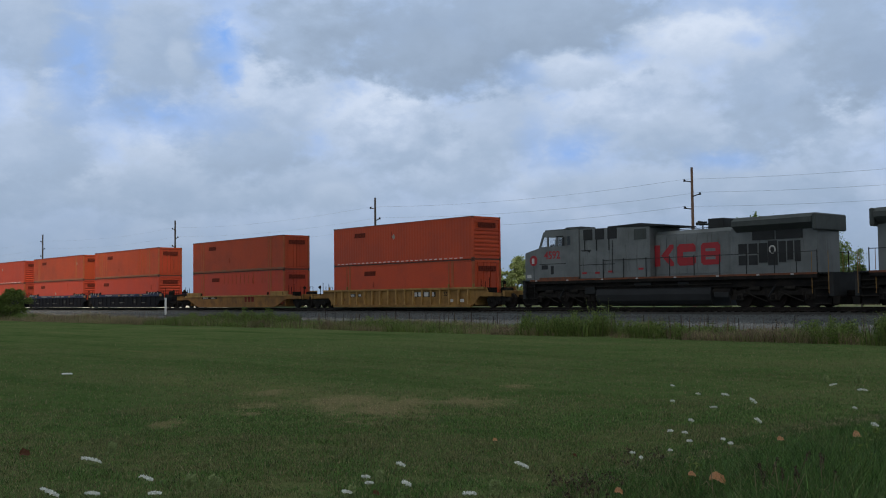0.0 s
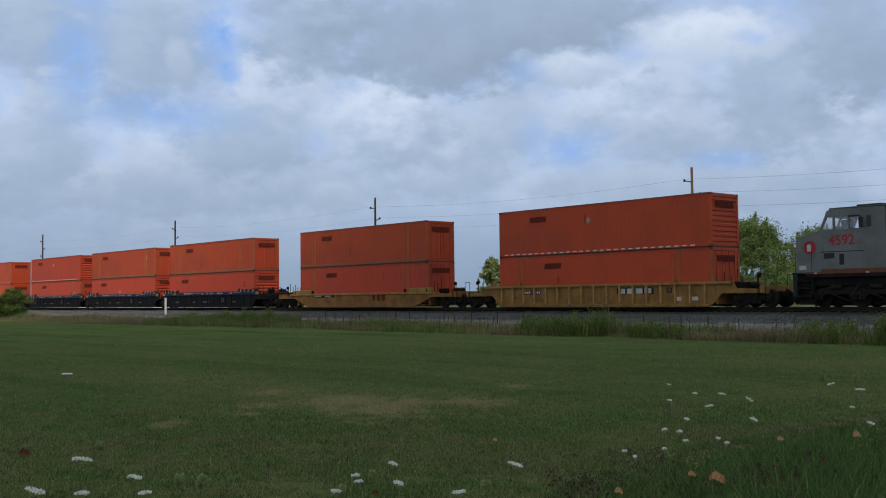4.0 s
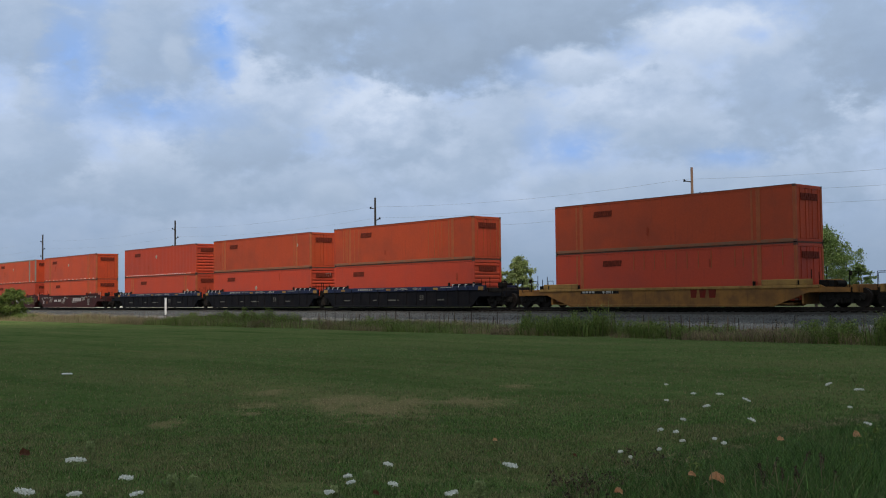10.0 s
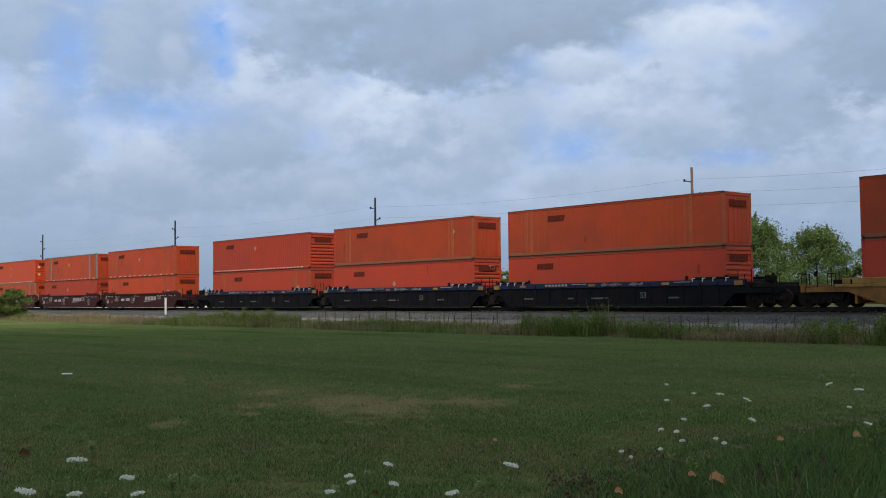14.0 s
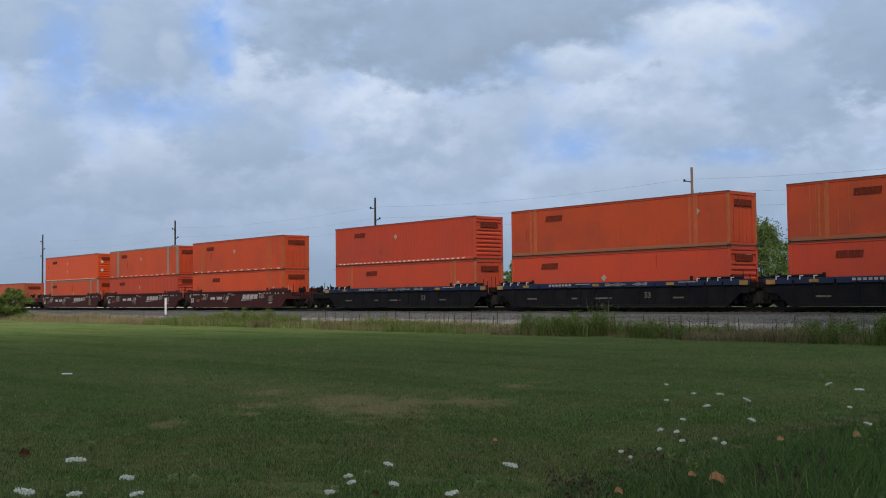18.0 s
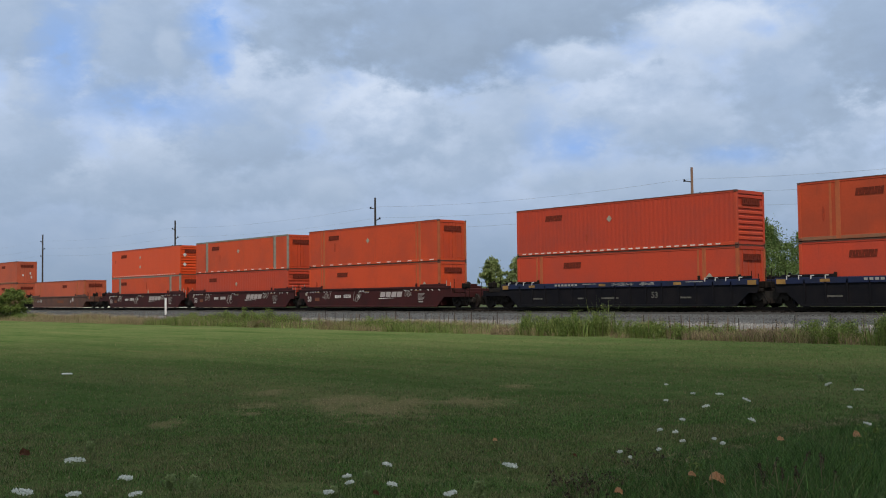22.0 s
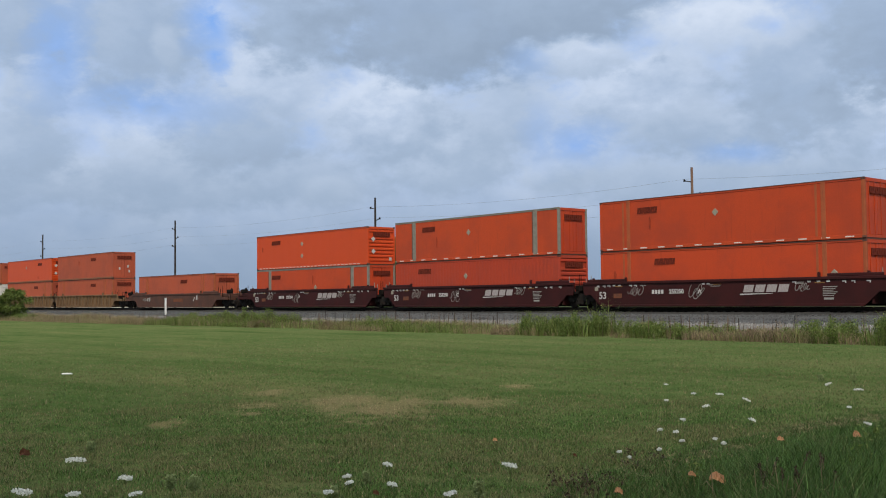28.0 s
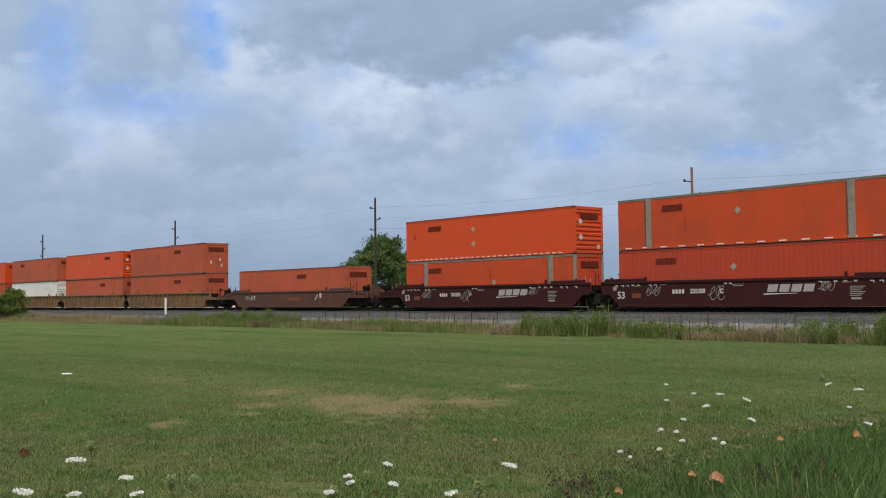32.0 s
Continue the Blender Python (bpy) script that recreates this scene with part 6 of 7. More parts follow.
def fence_post(x, y, top):
    p = thing("fence_post", pose(x, y, 0), "thin dark steel fence post in the weeds", "fence post", "fence posts along the ballast")
    part("stake", box(-0.012, 0.012, -0.004, 0.004, -0.1, top), POST_RUST, p)
    part("web", box(-0.004, 0.004, 0.004, 0.030, -0.1, top), POST_RUST, p)
    return p


rng = random.Random(17)
for i in range(34):
    x = -48.6 + i * 1.12 + rng.uniform(-0.35, 0.35)
    fence_post(x, 33.0 + rng.uniform(-0.3, 0.3), rng.uniform(0.62, 0.92))


def weed_bush(x, y, height, width, seed, count=900, leaf=None, label="leafy green weed clump at the lawn's edge"):
    """A clump of upright leafy stems."""
    rng = np.random.default_rng(seed)
    t = thing("weed_clump", pose(x, y, 0), label, "weeds", "weed clumps along the lawn's edge")
    bm = bmesh.new()
    pos = []
    n = max(8, int(width * 12))
    for i in range(n):
        px, py = rng.uniform(-width / 2, width / 2), rng.uniform(-0.7, 0.7)
        h = height * rng.uniform(0.45, 1.0) * (1 - 0.5 * abs(px) / (width / 2 + 0.01))
        lean = rng.normal(size=2) * 0.12 * h
        tube((px, py, 0), (px + lean[0], py + lean[1], h), 0.010, 0.004, 4, bm)
        m = max(4, 7 * count // (2 * n))
        u = rng.random(m) ** 0.8
        q = np.stack([px + lean[0] * u, py + lean[1] * u, h * u], 1) + rng.normal(size=(m, 3)) * np.array((0.09, 0.09, 0.04))
        q[:, 2] = np.maximum(q[:, 2], 0.02)
        pos.append(q)
    tagged(part("stem_cluster", bm, leaf or LEAF_WEED, t), "thin upright stems", kind="stuff")
    ob = new("foliage", leaves("foliage", np.concatenate(pos), 0.074, leaf or LEAF_WEED, rng, 0.28))
    ob.parent = t
    m = int(count * 0.35)
    base = np.stack([rng.uniform(-width / 2, width / 2, m), rng.uniform(-0.8, 0.8, m), np.zeros(m)], 1)
    tall = height * rng.uniform(0.35, 0.95, m) * (1 - 0.5 * np.abs(base[:, 0]) / (width / 2 + 0.01))
    ob = tagged(new("grass_tuft", blades("grass_tuft", base, tall, rng.uniform(0.010, 0.024, m), rng.uniform(0.15, 0.9, m), leaf or LEAF_WEED, rng)), "rank grass blades", kind="stuff")
    ob.parent = t
    return t


for i, (x, y, h, w, c) in enumerate(((-62.0, 31.3, 0.85, 2.6, 1800), (-59.6, 31.4, 0.9, 2.6, 1800), (-57.0, 31.5, 1.05, 2.6, 2000), (-54.6, 31.6, 1.1, 2.6, 2000), (-52.2, 31.7, 1.1, 2.4, 1800), (-50.2, 31.8, 0.9, 1.8, 1200), (-88.4, 30.2, 0.9, 2.2, 1200), (-39.3, 29.9, 0.75, 2.6, 900), (-37.6, 29.8, 0.6, 1.6, 500), (-34.6, 30.2, 0.55, 1.4, 400),
                                     (-28.4, 29.6, 1.25, 1.6, 1300), (-27.2, 29.6, 1.05, 1.6, 1300), (-26.0, 29.9, 1.2, 1.2, 900), (-25.6, 30.0, 1.85, 0.55, 330), (-23.8, 29.8, 1.05, 0.7, 600), (-22.9, 29.8, 0.95, 1.0, 800), (-21.5, 29.7, 0.55, 1.0, 400),
                                     (-17.0, 29.6, 0.8, 1.4, 900), (-15.8, 29.5, 0.95, 1.2, 900), (-14.2, 29.4, 1.35, 1.2, 1200), (-12.9, 29.3, 1.45, 1.4, 1200))):
    weed_bush(x, y, h, w, 40 + i, c)
rng = random.Random(88)
for i in range(40):
    x = -10.5 - 58 * rng.random()
    paint, word = rng.choice(((LEAF_WEED, "leafy green"), (LEAF_WEED, "leafy green"), (LEAF_OLIVE, "olive-green"), (BLADE_RUSSET, "reddish-brown dry")))
    weed_bush(x, 29.4 + 2.6 * rng.random(), rng.uniform(0.30, 0.62), rng.uniform(0.7, 2.0), 500 + i, 420, paint, "low %s weed clump at the lawn's edge" % word)
tree(-91.6, 30.0, 2.7, 3.3, LEAF_WEED, "ragged green shrub with upright shoots at the lawn's edge", 61, 11000, low=0.02, size=0.11, name="shrub", open_crown=0.15, full=True, shoots=2.5)


# ---- the lawn: blades near by, tall grass, flowers, fallen leaves ----
def bank_edge(y):
    """Where the mown lawn ends and the unmown bank begins."""
    return np.interp(y, (4.9, 5.6, 6.5, 7.0, 8.8, 10.7, 12.5, 16.0), (-4.3, -4.9, -5.2, -5.3, -5.55, -5.75, -5.75, -5.2))


def worn_depth(x, y):
    d = np.full(len(x), 9.0)
    for px, py, hw, hd in WORN:
        ax = ((x - px) * ACROSS[0] + (y - py) * ACROSS[1]) / hw
        ay = ((x - px) * ALONG[0] + (y - py) * ALONG[1]) / hd
        d = np.minimum(d, np.hypot(ax, ay))
    return d + 1.5 * (patches(x, y, 2.4, 5) - 0.5) + 1.3 * (patches(x, y, 8.0, 6) - 0.5) + 0.9 * (patches(x, y, 25.0, 7) - 0.5)


DOCKS = ((-4.08, 6.41), (-4.11, 6.57), (-4.22, 6.69), (-4.15, 6.92), (-3.96, 6.67), (-3.88, 6.76), (-3.90, 7.03), (-3.77, 6.73), (-3.67, 6.84), (-3.89, 6.42))     # dry dock on the bank


def lawn_grass():
    rng = np.random.default_rng(71)
    # fine blades close by, thinning out over the lawn: (share, nearest, farthest, width, height)
    for n, r0, r1, wide, tall, simple in ((420000, 3.6, 8.5, 0.0034, 0.031, False), (480000, 6.5, 16.0, 0.0060, 0.030, False), (480000, 14.0, 46.0, 0.0105, 0.028, True)):
        r = r0 + (r1 - r0) * rng.random(n) ** (0.9 if simple else 0.75)
        a = rng.uniform(radians(16), radians(83), n)
        x, y = -r * np.sin(a), r * np.cos(a)
        keep = ~((x > bank_edge(y)) & (y > 4.6) & (y < 15.5)) & (y < 28.6)
        keep &= rng.random(n) < np.clip((r1 - r) / ((0.55 if simple else 0.25) * r1), 0, 1) * np.clip((r - r0) / 1.4 + (0.0 if r0 < 5 else 0.35), 0, 1)
        keep &= rng.random(n) < np.interp(np.degrees(a), (16, 24, 75, 83), (0, 1, 1, 0))
        d = worn_depth(x, y)
        keep &= (d > 0.9) | (rng.random(n) < 0.45)
        keep &= rng.random(n) < 0.30 + 1.4 * (0.5 * patches(x, y, 2.2, 8) + 0.5 * patches(x, y, 7.0, 18))
        x, y, d = x[keep], y[keep], d[keep]
        tuft = 0.5 * patches(x, y, 2.2, 8) + 0.5 * patches(x, y, 7.0, 18)
        h = tall * rng.uniform(0.5, 1.2, len(x)) * (0.15 + 1.7 * tuft) * np.where(d < 0.9, 0.6, 1.0)
        base = np.stack([x, y, np.zeros(len(x))], 1)
        share_dry = 0.05 + 0.95 * np.clip((0.4 * patches(x, y, 0.6, 9) + 0.35 * patches(x, y, 2.6, 10) + 0.25 * patches(x * 0.5 + y * 0.58, (y - x) * 4.0, 1.0, 11) - 0.36) * 3.0, 0, 0.80)
        pick = rng.random(len(x))
        straw = pick < np.where(d < 0.9, 0.9, 0.05)
        olive = ~straw & (rng.random(len(x)) < share_dry)
        for kind, sel, mat, label in (("lawn_grass", ~straw & ~olive, BLADE_EVEN if simple else BLADE, "short mown green grass blades"), ("lawn_olive", olive, BLADE_OLIVE_EVEN if simple else BLADE_OLIVE, "short olive-brown blades in the mown lawn"), ("lawn_straw", straw, BLADE_DRY, "dry straw-coloured blades in the mown lawn")):
            b = base[sel]
            me = blades(kind, b, h[sel], wide * rng.uniform(0.6, 1.3, len(b)), rng.uniform(0.2, 0.9, len(b)), mat, rng, simple)
            tagged(new(kind, me), label, "grass", kind="stuff")
    # thinner turf all round where the camera stands
    n = 130000
    r, a = 1.0 + 13 * rng.random(n) ** 0.7, rng.uniform(0, 2 * np.pi, n)
    x, y = r * np.cos(a), r * np.sin(a)
    turn = np.degrees(np.arctan2(-x, y))
    keep = (rng.random(n) < np.maximum(np.interp(turn, (14, 24, 75, 85), (1, 0, 0, 1)), np.interp(r, (3.4, 5.2), (1, 0)))) & ~((x > bank_edge(y)) & (y > 4.6) & (y < 15.5))
    x, y = x[keep], y[keep]
    base = np.stack([x, y, np.zeros(len(x))], 1)
    me = blades("lawn_grass", base, 0.04 * rng.uniform(0.5, 1.2, len(x)), rng.uniform(0.004, 0.009, len(x)), rng.uniform(0.2, 0.9, len(x)), BLADE, rng, True)
    tagged(new("lawn_grass", me), "short mown green grass blades", "grass", kind="stuff")
    # unmown bank
    n = 190000
    y = 4.6 + 11.4 * rng.random(n) ** 1.1
    deep = 5.5 * rng.random(n) ** 1.7
    x = bank_edge(y) + deep - 0.45
    keep = rng.random(n) < np.clip((y - 4.6) / 0.9, 0, 1) * np.clip((5.5 - deep) / 2.5, 0, 1) * np.clip((16.0 - y) / 3.0, 0, 1)
    x, y, deep = x[keep], y[keep], deep[keep]
    n = len(x)
    rise = np.clip(deep / 1.7, 0.24, 1) * (0.38 + 0.8 * patches(x, y, 2.2, 12) + 0.8 * patches(x, y, 7.0, 13))
    base = np.stack([x, y, np.zeros(n)], 1)
    pale = rng.random(n) < np.clip(0.60 - deep * 0.85, 0.025, 1) * np.clip(0.1 + 1.1 * patches(x, y, 1.4, 22), 0, 1)
    h = rng.uniform(0.06, 0.25, n) * rise
    h[pale] *= 0.6
    sort = rng.random(n) + 0.5 * (patches(x, y, 3.0, 14) - 0.5)
    fresh, olive = ~pale & (sort > 0.90), ~pale & (sort < 0.04)
    for kind, sel, mat, label in (("tall_grass", ~pale & ~fresh & ~olive, BLADE_TALL, "taller unmown green grass on the bank"), ("fresh_grass", fresh, BLADE_FRESH, "bright green blades among the unmown grass"), ("olive_grass", olive, BLADE_OLIVE, "olive-brown blades among the unmown grass"),
                                  ("bank_straw", pale, BLADE_DRY, "straw-coloured dry grass along the edge of the bank")):
        me = blades(kind, base[sel], h[sel], rng.uniform(0.004, 0.008, sel.sum()), rng.uniform(0.2, 0.9, sel.sum()), mat, rng)
        tagged(new(kind, me), label, "grass", kind="stuff")
    # cut straw lying along its edge
    n = 7600
    y = 5.6 + 6.6 * rng.random(n)
    x = bank_edge(y) - 0.30 + 0.13 * rng.normal(size=n)
    keep = rng.random(n) < np.clip(1.2 * patches(x, y, 1.1, 23) + 0.9 * patches(x, y, 5.0, 24) - 0.55, 0, 1)
    x, y = x[keep], y[keep]
    base = np.stack([x, y, np.zeros(len(x))], 1)
    me = blades("cut_straw", base, rng.uniform(0.025, 0.06, len(x)), rng.uniform(0.003, 0.007, len(x)), rng.uniform(0.6, 1.8, len(x)), BLADE_DRY, rng)
    tagged(new("cut_straw", me), "dry cut straw along the edge of the bank", "grass", kind="stuff")
    # dry stalks in it, upright and bent
    for i, (x, y) in enumerate(DOCKS):
        dock_stalk(x, y, 0.26 + 0.04 * (i % 4), 400 + i)
    for i, (x, y, r) in enumerate(((-5.5, 6.0, 0.22), (-5.4, 6.2, 0.24), (-5.3, 6.05, 0.18), (-5.75, 7.1, 0.2), (-5.85, 7.35, 0.22), (-5.2, 5.75, 0.2), (-5.05, 5.8, 0.2))):
        brown_weed(x, y, r, 430 + i)
    for i, (x, y, r) in enumerate(((-4.5, 8.6, 0.22), (-4.2, 8.3, 0.26), (-4.7, 9.3, 0.2), (-4.9, 9.7, 0.24), (-4.75, 6.55, 0.14), (-5.0, 10.2, 0.18), (-4.1, 7.9, 0.25))):
        leafy_weed(x, y, r, 440 + i)


def brown_weed(x, y, r, seed):
    """Low spread of dark dry seed pods on thin stems."""
    rng = np.random.default_rng(seed)
    t = thing("dry_weed", pose(x, y, 0), "low dry weed with dark brown seed pods", "weed", "dry weeds at the lawn's edge")
    pos = []
    for i in range(11):
        a, q, h = rng.uniform(0, 6.28), r * rng.random() ** 0.5, rng.uniform(0.05, 0.16)
        top = (q * math.cos(a), q * math.sin(a), h)
        part("stem", tube((top[0] * 0.4, top[1] * 0.4, 0), top, 0.002, 0.0012, 4), STALK_DRY, t)
        pos.append(np.array(top) + rng.normal(size=(7, 3)) * 0.012)
    ob = tagged(new("seed_head", leaves("seed_head", np.concatenate(pos), 0.016, SEED_BROWN, rng, 0.7)), "dark brown seed pods", kind="stuff")
    ob.parent = t


def leafy_weed(x, y, r, seed):
    """Broad-leaved weed standing in the bank's grass."""
    rng = np.random.default_rng(seed)
    t = thing("leafy_weed", pose(x, y, 0), "broad-leaved green weed in the unmown grass", "weed", "leafy weeds on the bank")
    bm = bmesh.new()
    pos = []
    for i in range(7):
        a, h = rng.uniform(0, 6.28), rng.uniform(0.12, 0.28)
        top = (r * 0.6 * math.cos(a), r * 0.6 * math.sin(a), h)
        tube((0, 0, 0), top, 0.004, 0.002, 4, bm)
        u = rng.uniform(0.3, 1.0, 14)[:, None]
        pos.append(np.array(top) * u + rng.normal(size=(14, 3)) * 0.03)
    tagged(part("stem_cluster", bm, LEAF_WEED, t), "thin upright stems", kind="stuff")
    ob = new("foliage", leaves("foliage", np.concatenate(pos), 0.034, LEAF_WEED, rng, 0.40))
    ob.parent = t


def dock_stalk(x, y, h, seed):
    rng = np.random.default_rng(seed)
    t = thing("dock_stalk", pose(x, y, 0, rng.uniform(-22, 22), rng.uniform(-22, 22)), "dry brown dock stalk with seed heads", "weed", "dry dock stalks")
    part("stem", tube((0, 0, 0), (0, 0, h), 0.005, 0.003, 5), STALK_DRY, t)
    n = 44
    z = h * rng.uniform(0.74, 1.04, n)
    pos = np.stack([rng.normal(size=n) * 0.008, rng.normal(size=n) * 0.008, z], 1)
    ob = tagged(new("seed_head", leaves("seed_head", pos, 0.013, SEED_BROWN, rng, 0.7)), "dark brown seeds", kind="stuff")
    ob.parent = t
    return t


def straw_stem(x, y, h, seed):
    """A bare dead stem, leaning, with one kinked blade."""
    rng = random.Random(seed)
    t = thing("straw_stem", pose(x, y, 0, rng.uniform(-16, 16), rng.uniform(-20, 20), rng.uniform(0, 180)), "bare straw-coloured dead grass stem on the bank", "weed", "dead grass stems on the bank")
    part("stem", tube((0, 0, 0), (0, 0, h), 0.0042, 0.0026, 5), BLADE_DRY, t)
    bm = tube((0, 0, h * 0.45), (h * 0.16, 0, h * 0.62), 0.003, 0.0026, 4)
    tube((h * 0.16, 0, h * 0.62), (h * 0.30, 0, h * 0.52), 0.0026, 0.0010, 4, bm)
    part("blade", bm, BLADE_DRY, t)


lawn_grass()
for i, (x, y) in enumerate(((-3.98, 6.25), (-3.80, 6.22), (-3.86, 6.36), (-3.62, 6.30), (-3.58, 6.45), (-3.72, 6.14), (-4.30, 6.20))):
    straw_stem(x, y, 0.31 + 0.03 * (i % 3), 470 + i)
SWAYING = []


def flower(x, y, h, r, tilt, seed, bud=False):
    """Wild carrot: a thin stem, rays, and a flat umbel of small florets, or a closed green cup."""
    rng = np.random.default_rng(seed)
    f = thing("wild_carrot_flower", pose(x, y, 0), "closed pale green wild carrot head on a thin stem" if bud else "flat white wild carrot flower on a thin stem", "flower", "wild carrot flowers in the lawn")
    part("stem", tube((0, 0, 0), (0, 0, h - 0.03), 0.0028, 0.0018, 5), BLADE_TALL, f)
    turn = Matrix.Translation((0, 0, h)) @ Matrix.Rotation(radians(tilt), 4, Vector((ALONG[0], ALONG[1], 0.0))) @ Matrix.Translation((0, 0, -h))
    bm = bmesh.new()
    rays = 18
    for i in range(rays):
        a = i * 2.4
        q = r * math.sqrt((i + 0.5) / rays)
        if bud:
            q = r * (0.75 + 0.25 * math.sin(i * 5.1))
            k0, k1 = Vector((q * math.cos(a), q * math.sin(a), h + 0.01)), Vector((q * 0.6 * math.cos(a + 0.3), q * 0.6 * math.sin(a + 0.3), h + 0.05))
            tube((0, 0, h - 0.03), k0, 0.0018, 0.0022, 3, bm)
            tube(k0, k1, 0.0022, 0.004, 4, bm)
        else:
            tube((0, 0, h - 0.035), (q * math.cos(a), q * math.sin(a), h - 0.004), 0.0015, 0.001, 3, bm)
    bm.transform(turn)
    part("spoke_whorl", bm, BUD, f)
    n = 240 if bud else 40 + int(r * 3200)
    a = np.arange(n) * 2.39996
    u = (np.arange(n) + 0.5) / n
    q = r * np.sqrt(u) * (1 + 0.10 * np.sin(a * 3 + seed))
    z = h + 0.12 * r * (1 - (q / r) ** 2) + rng.normal(size=n) * 0.0025
    if bud:     # a closed cup
        q, z = r * (0.45 + 0.55 * np.sin(np.pi * (0.1 + 0.75 * u))), h - 0.02 + 0.075 * u
    pos = np.stack([q * np.cos(a), q * np.sin(a), z], 1) + rng.normal(size=(n, 3)) * 0.002
    if not bud:     # gathered in small clusters at the rays' ends
        i = np.arange(24)
        c = r * np.sqrt((i + 0.5) / 24)
        knots = np.stack([c * np.cos(i * 2.4), c * np.sin(i * 2.4), h + 0.10 * r * (1 - (c / r) ** 2) + rng.normal(size=24) * 0.05 * r], 1)
        own = np.argmin(((pos[:, None, :2] - knots[None, :, :2]) ** 2).sum(2), 1)
        pos = knots[own] + (pos - knots[own]) * np.array((0.62, 0.62, 1.0))
    me = leaves("umbel", pos, 0.009 if bud else 0.011, BUD if bud else PETAL, rng, 0.9)
    me.transform(turn)
    ob = new("umbel", me)
    ob.parent = f
    SWAYING.append((f, x, y, seed))
    return f


NEAR_UMBELS = ((-6.86, 2.68, 0.077, 3), (-5.95, 2.63, 0.048, 8), (-5.65, 2.2, 0.044, -4), (-5.92, 2.02, 0.062, 12), (-5.06, 3.61, 0.029, -8), (-4.88, 3.5, 0.028, -14), (-4.72, 3.24, 0.03, -3), (-5.24, 4.05, 0.033, 12), (-4.66, 3.64, 0.031, 14), (-4.67, 4.58, 0.054, 14), (-4.23, 3.7, 0.04, -14))
FAR_UMBELS = ((-7.56, 10.0, 0.024, 0), (-6.43, 8.5, 0.026, 0), (-6.66, 9.28, 0.028, 0), (-6.42, 9.41, 0.044, 5), (-5.83, 8.32, 0.039, -12), (-5.88, 9.08, 0.044, 28), (-4.91, 7.65, 0.035, 27), (-5.34, 7.29, 0.025, 4), (-5.07, 6.62, 0.023, -8), (-4.9, 6.59, 0.023, -2), (-4.57, 6.22, 0.021, -4), (-4.47, 6.48, 0.017, 0), (-4.29, 6.32, 0.019, 0), (-4.43, 5.77, 0.018, -12), (-4.55, 5.5, 0.018, -6), (-6.22, 11.29, 0.046, -20), (-5.62, 10.84, 0.057, -2), (-4.12, 8.08, 0.035, 16), (-4.82, 9.12, 0.023, 0), (-4.35, 5.36, 0.011, 0), (-5.42, 2.45, 0.039, -10))
BUDS = ((-5.16, 2.66, 0.036), (-5.28, 2.59, 0.026), (-6.93, 2.81, 0.028), (-3.96, 3.66, 0.028), (-6.05, 11.57, 0.038), (-6.33, 11.33, 0.03), (-5.02, 3.72, 0.02), (-4.75, 3.3, 0.02))
for i, (x, y, r, tilt) in enumerate(NEAR_UMBELS + FAR_UMBELS):
    flower(x, y, 0.45, 0.92 * r, tilt, 100 + i)
for i, (x, y, r) in enumerate(BUDS):
    flower(x, y, 0.50 if i < 6 else 0.42, r, 20 if i == 0 else 0, 200 + i, bud=True)


def fallen_leaf(x, y, size, paint, seed):
    """A curled, folded dry leaf lying in the grass."""
    rng = random.Random(seed)
    bm = bmesh.new()
    cols = []
    for i in range(13):
        u = i / 12
        w = size * 0.44 * math.sqrt(max(0.05, 1 - (1.9 * u - 0.95) ** 2)) * (1.0 if i % 3 else 0.72) * rng.uniform(0.82, 1.12)
        lift = size * (0.20 * math.sin(u * 4.2) + rng.uniform(-0.04, 0.04))
        cols.append([bm.verts.new((size * (u - 0.5) + size * rng.uniform(-0.02, 0.02), w * q, lift + size * (0.22 * q * q + rng.uniform(-0.05, 0.05)))) for q in (-1, -0.5, 0, 0.5, 1)])
    for i in range(12):
        for j in range(4):
            bm.faces.new((cols[i][j], cols[i + 1][j], cols[i + 1][j + 1], cols[i][j + 1]))
    bmesh.ops.solidify(bm, geom=bm.faces[:], thickness=0.0015)
    label = "curled russet leaf lying in the grass" if paint is LEAF_RUSSET else "curled dry orange leaf lying in the grass"
    return solid("fallen_leaf", bm, paint, label, "leaf", "fallen leaves", at=pose(x, y, 0.185 if x > -5.6 else 0.03, rng.uniform(34, 50), rng.uniform(-12, 12), rng.uniform(30, 66)))


FALLEN = ((-4.32, 6.28, 0.120), (-4.58, 6.34, 0.060), (-4.53, 5.45, 0.062), (-5.14, 8.46, 0.060), (-4.79, 9.18, 0.085), (-7.76, 7.39, 0.05))
RUSSET = ((-10.34, 3.53, 0.10), (-6.3, 4.75, 0.05), (-6.5, 7.2, 0.04))
for i, (x, y, s) in enumerate(FALLEN):
    fallen_leaf(x, y, s, LEAF_ORANGE, 300 + i)
for i, (x, y, s) in enumerate(RUSSET):
    fallen_leaf(x, y, s, LEAF_RUSSET, 320 + i)


def scrap():
    bm = box(-0.10, 0.10, -0.05, 0.05, 0.0, 0.03, bevel=0.01)
    return solid("paper_scrap", bm, WHITE_POST, "small flat white scrap lying on the lawn", "litter", at=pose(-21.0, 8.0, 0.03, 0, 0, 49))


scrap()


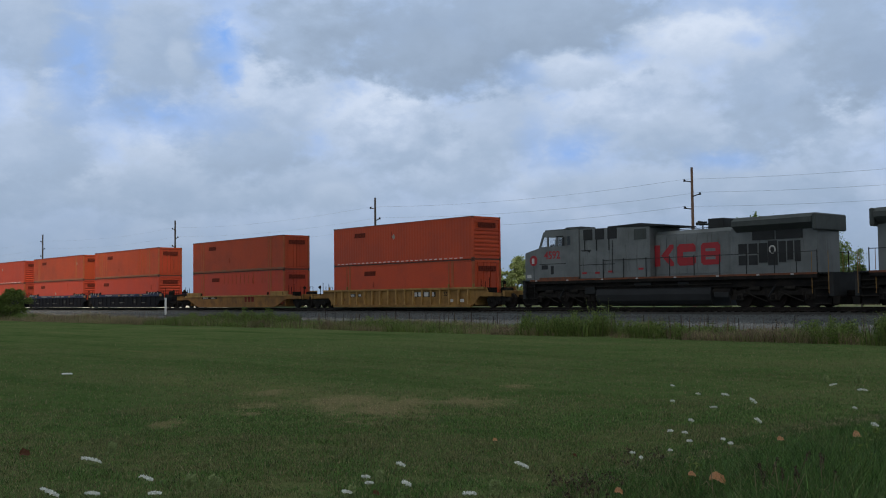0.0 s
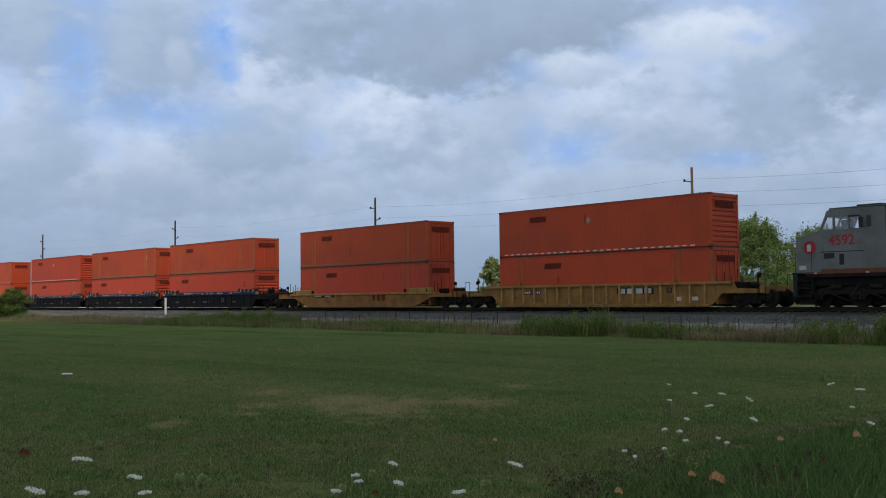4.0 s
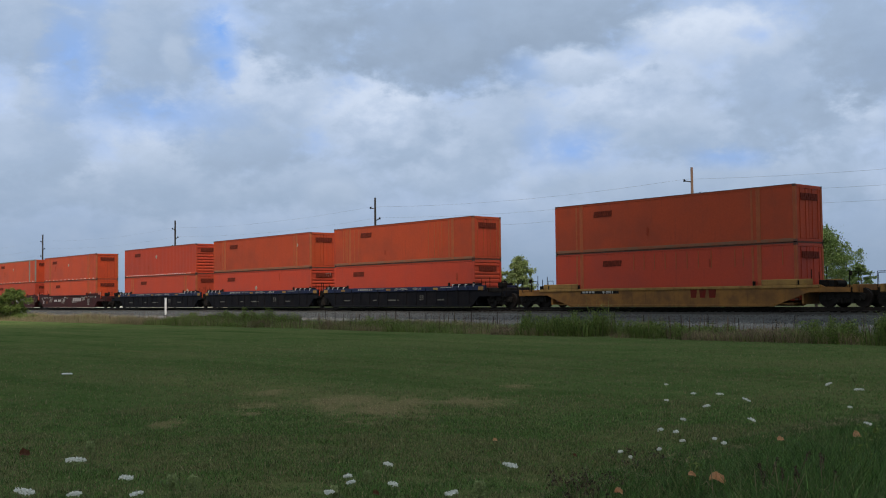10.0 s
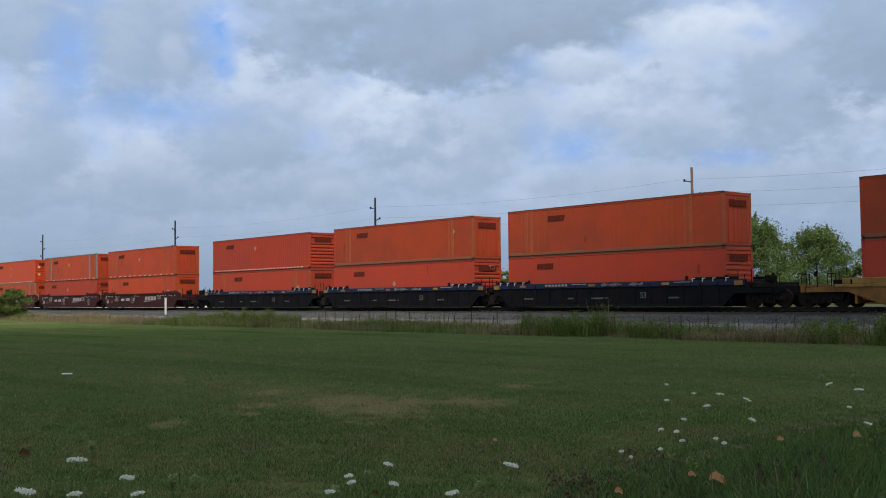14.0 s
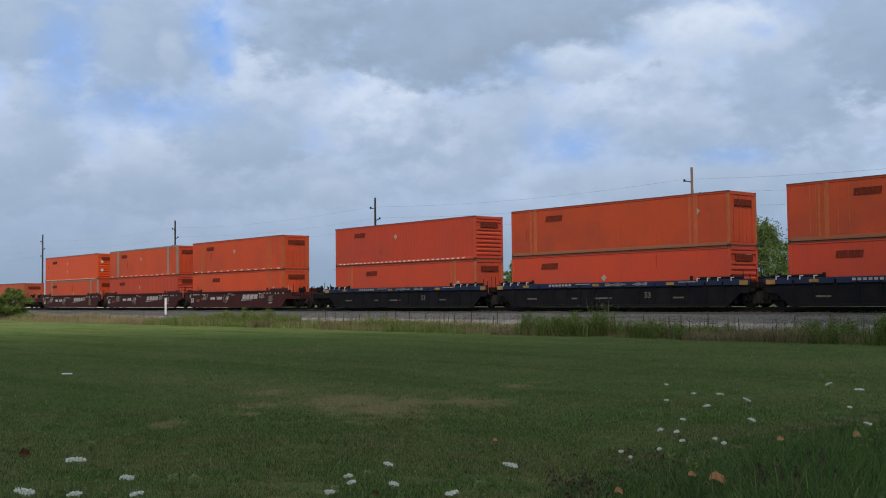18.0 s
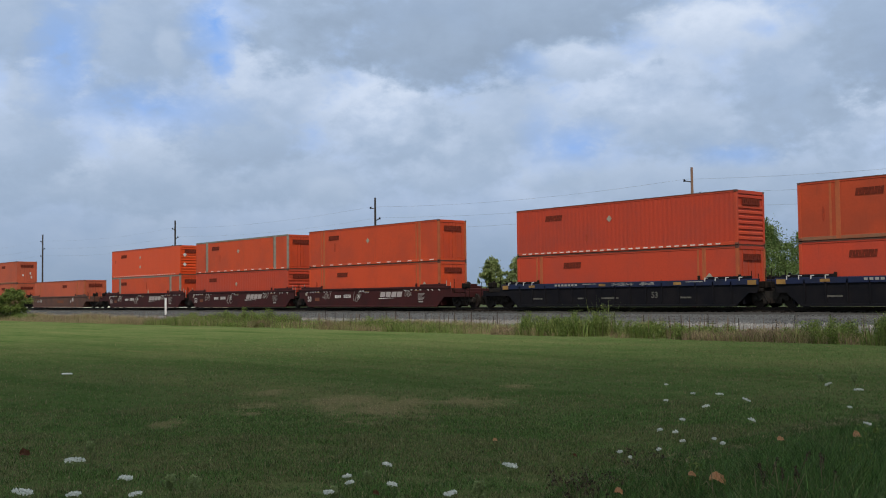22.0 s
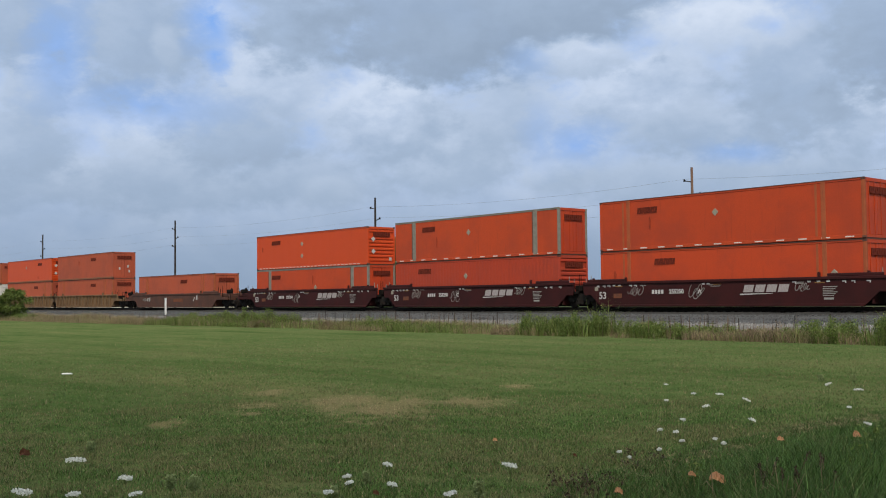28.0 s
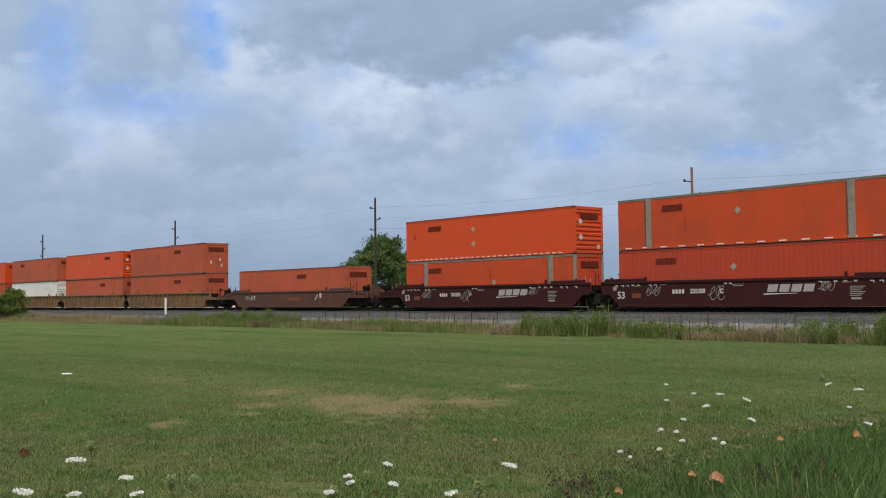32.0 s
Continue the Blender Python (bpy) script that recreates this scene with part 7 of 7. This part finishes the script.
def fly(at):
    """A small dark insect with a plump body and two pairs of wings, head towards +x."""
    body = bmesh.new()
    for x0, x1, r0, r1 in ((-0.0075, -0.004, 0.0005, 0.0010), (-0.004, 0.0, 0.0010, 0.0013), (0.0, 0.0012, 0.0013, 0.0010), (0.0012, 0.0045, 0.0019, 0.0017), (0.0045, 0.0055, 0.0012, 0.0014), (0.0055, 0.0075, 0.0016, 0.0007)):
        tube((x0, 0, 0), (x1, 0, 0), r0, r1, 8, body)
    f = thing("flying_insect", at, "small dark flying insect crossing over the lawn", "insect")
    part("body", body, STALK_DARK, f)
    for s in (-1, 1):
        for x0, lift in ((0.003, 0.005), (0.001, 0.0035)):
            bm = bmesh.new()
            root, tip = Vector((x0, s * 0.001, 0.0015)), Vector((x0 - 0.006, s * 0.004, 0.0015 + lift))
            mid = root.lerp(tip, 0.6)
            v = [bm.verts.new(p) for p in (root, mid + Vector((0.0014, 0, 0.0006)), tip, mid - Vector((0.0014, 0, 0.0006)))]
            bm.faces.new(v)
            bmesh.ops.solidify(bm, geom=bm.faces[:], thickness=0.0001)
            part("wing", bm, STALK_DARK, f)
    return f


insect = fly(pose(-0.9, -0.3, 0.004))


# ---- what moves ----
def motions():
    times = [0.0] + [float(t) for t in range(1, 32)] + [32.0]
    for ob, x, turn in ROLLING:
        walk(ob, [(t, pose(x + run(t), TRACK_Y, ob.location.z, 0, 0, turn)) for t in times])
    for ob, (x, y, z), r in WHEELSETS:
        walk(ob, [(i / 10, pose(x, y, z, 0, math.degrees(run(i / 10) / r) % 360, 0)) for i in range(321)])
    drift = Vector((way.x, way.y, 0)).normalized()      # the clouds come on overhead
    walk(sky_dome, [(t, Matrix.Translation(eye + drift * (5.6 * (16 - t)))) for t in (0, 16, 32)])
    walk(cloud, [(t, cloud_pose(e)) for t, e in ((0, -124), (6, -100), (9, -91), (13, -82), (19, -61), (23, -43), (28, -28), (32, -5))])
    flight = ((0.0, -0.9, -0.3, 0.004), (15.9, -0.9, -0.3, 0.004), (16.4, -1.45, 0.10, 0.9), (16.6, -1.663, 0.551, 1.140), (16.7, -1.368, 0.611, 1.233), (16.8, -1.096, 0.660, 1.309), (16.9, -0.855, 0.704, 1.375), (17.0, -0.648, 0.787, 1.428), (17.1, -0.441, 0.870, 1.473), (17.2, -0.245, 0.941, 1.510), (17.45, 0.4, 1.5, 1.2), (17.9, 0.9, 1.7, 0.004), (32.0, 0.9, 1.7, 0.004))
    walk(insect, [(t, pose(x, y, z, 0, 0, 49)) for t, x, y, z in flight])
    for f, x, y, seed in SWAYING:
        rng = random.Random(seed)
        k = rng.uniform(0.8, 1.2)
        rows = []
        for t, lean in ((0, 10.0), (1, 8.5), (2, 9.0), (3, 6.5), (5, 3.0), (7, 1.0), (9, -0.6), (11, 0.5), (13, 0.6), (16, -0.4), (19, 0.3), (22, -0.5), (25, 0.5), (28, -0.6), (30, 0.4), (32, -0.2)):
            rows.append((t, pose(x, y, 0, -1.6 * lean * k + rng.uniform(-0.5, 0.5), -0.2 * lean * k + rng.uniform(-0.5, 0.5), 0)))
        walk(f, rows)


motions()
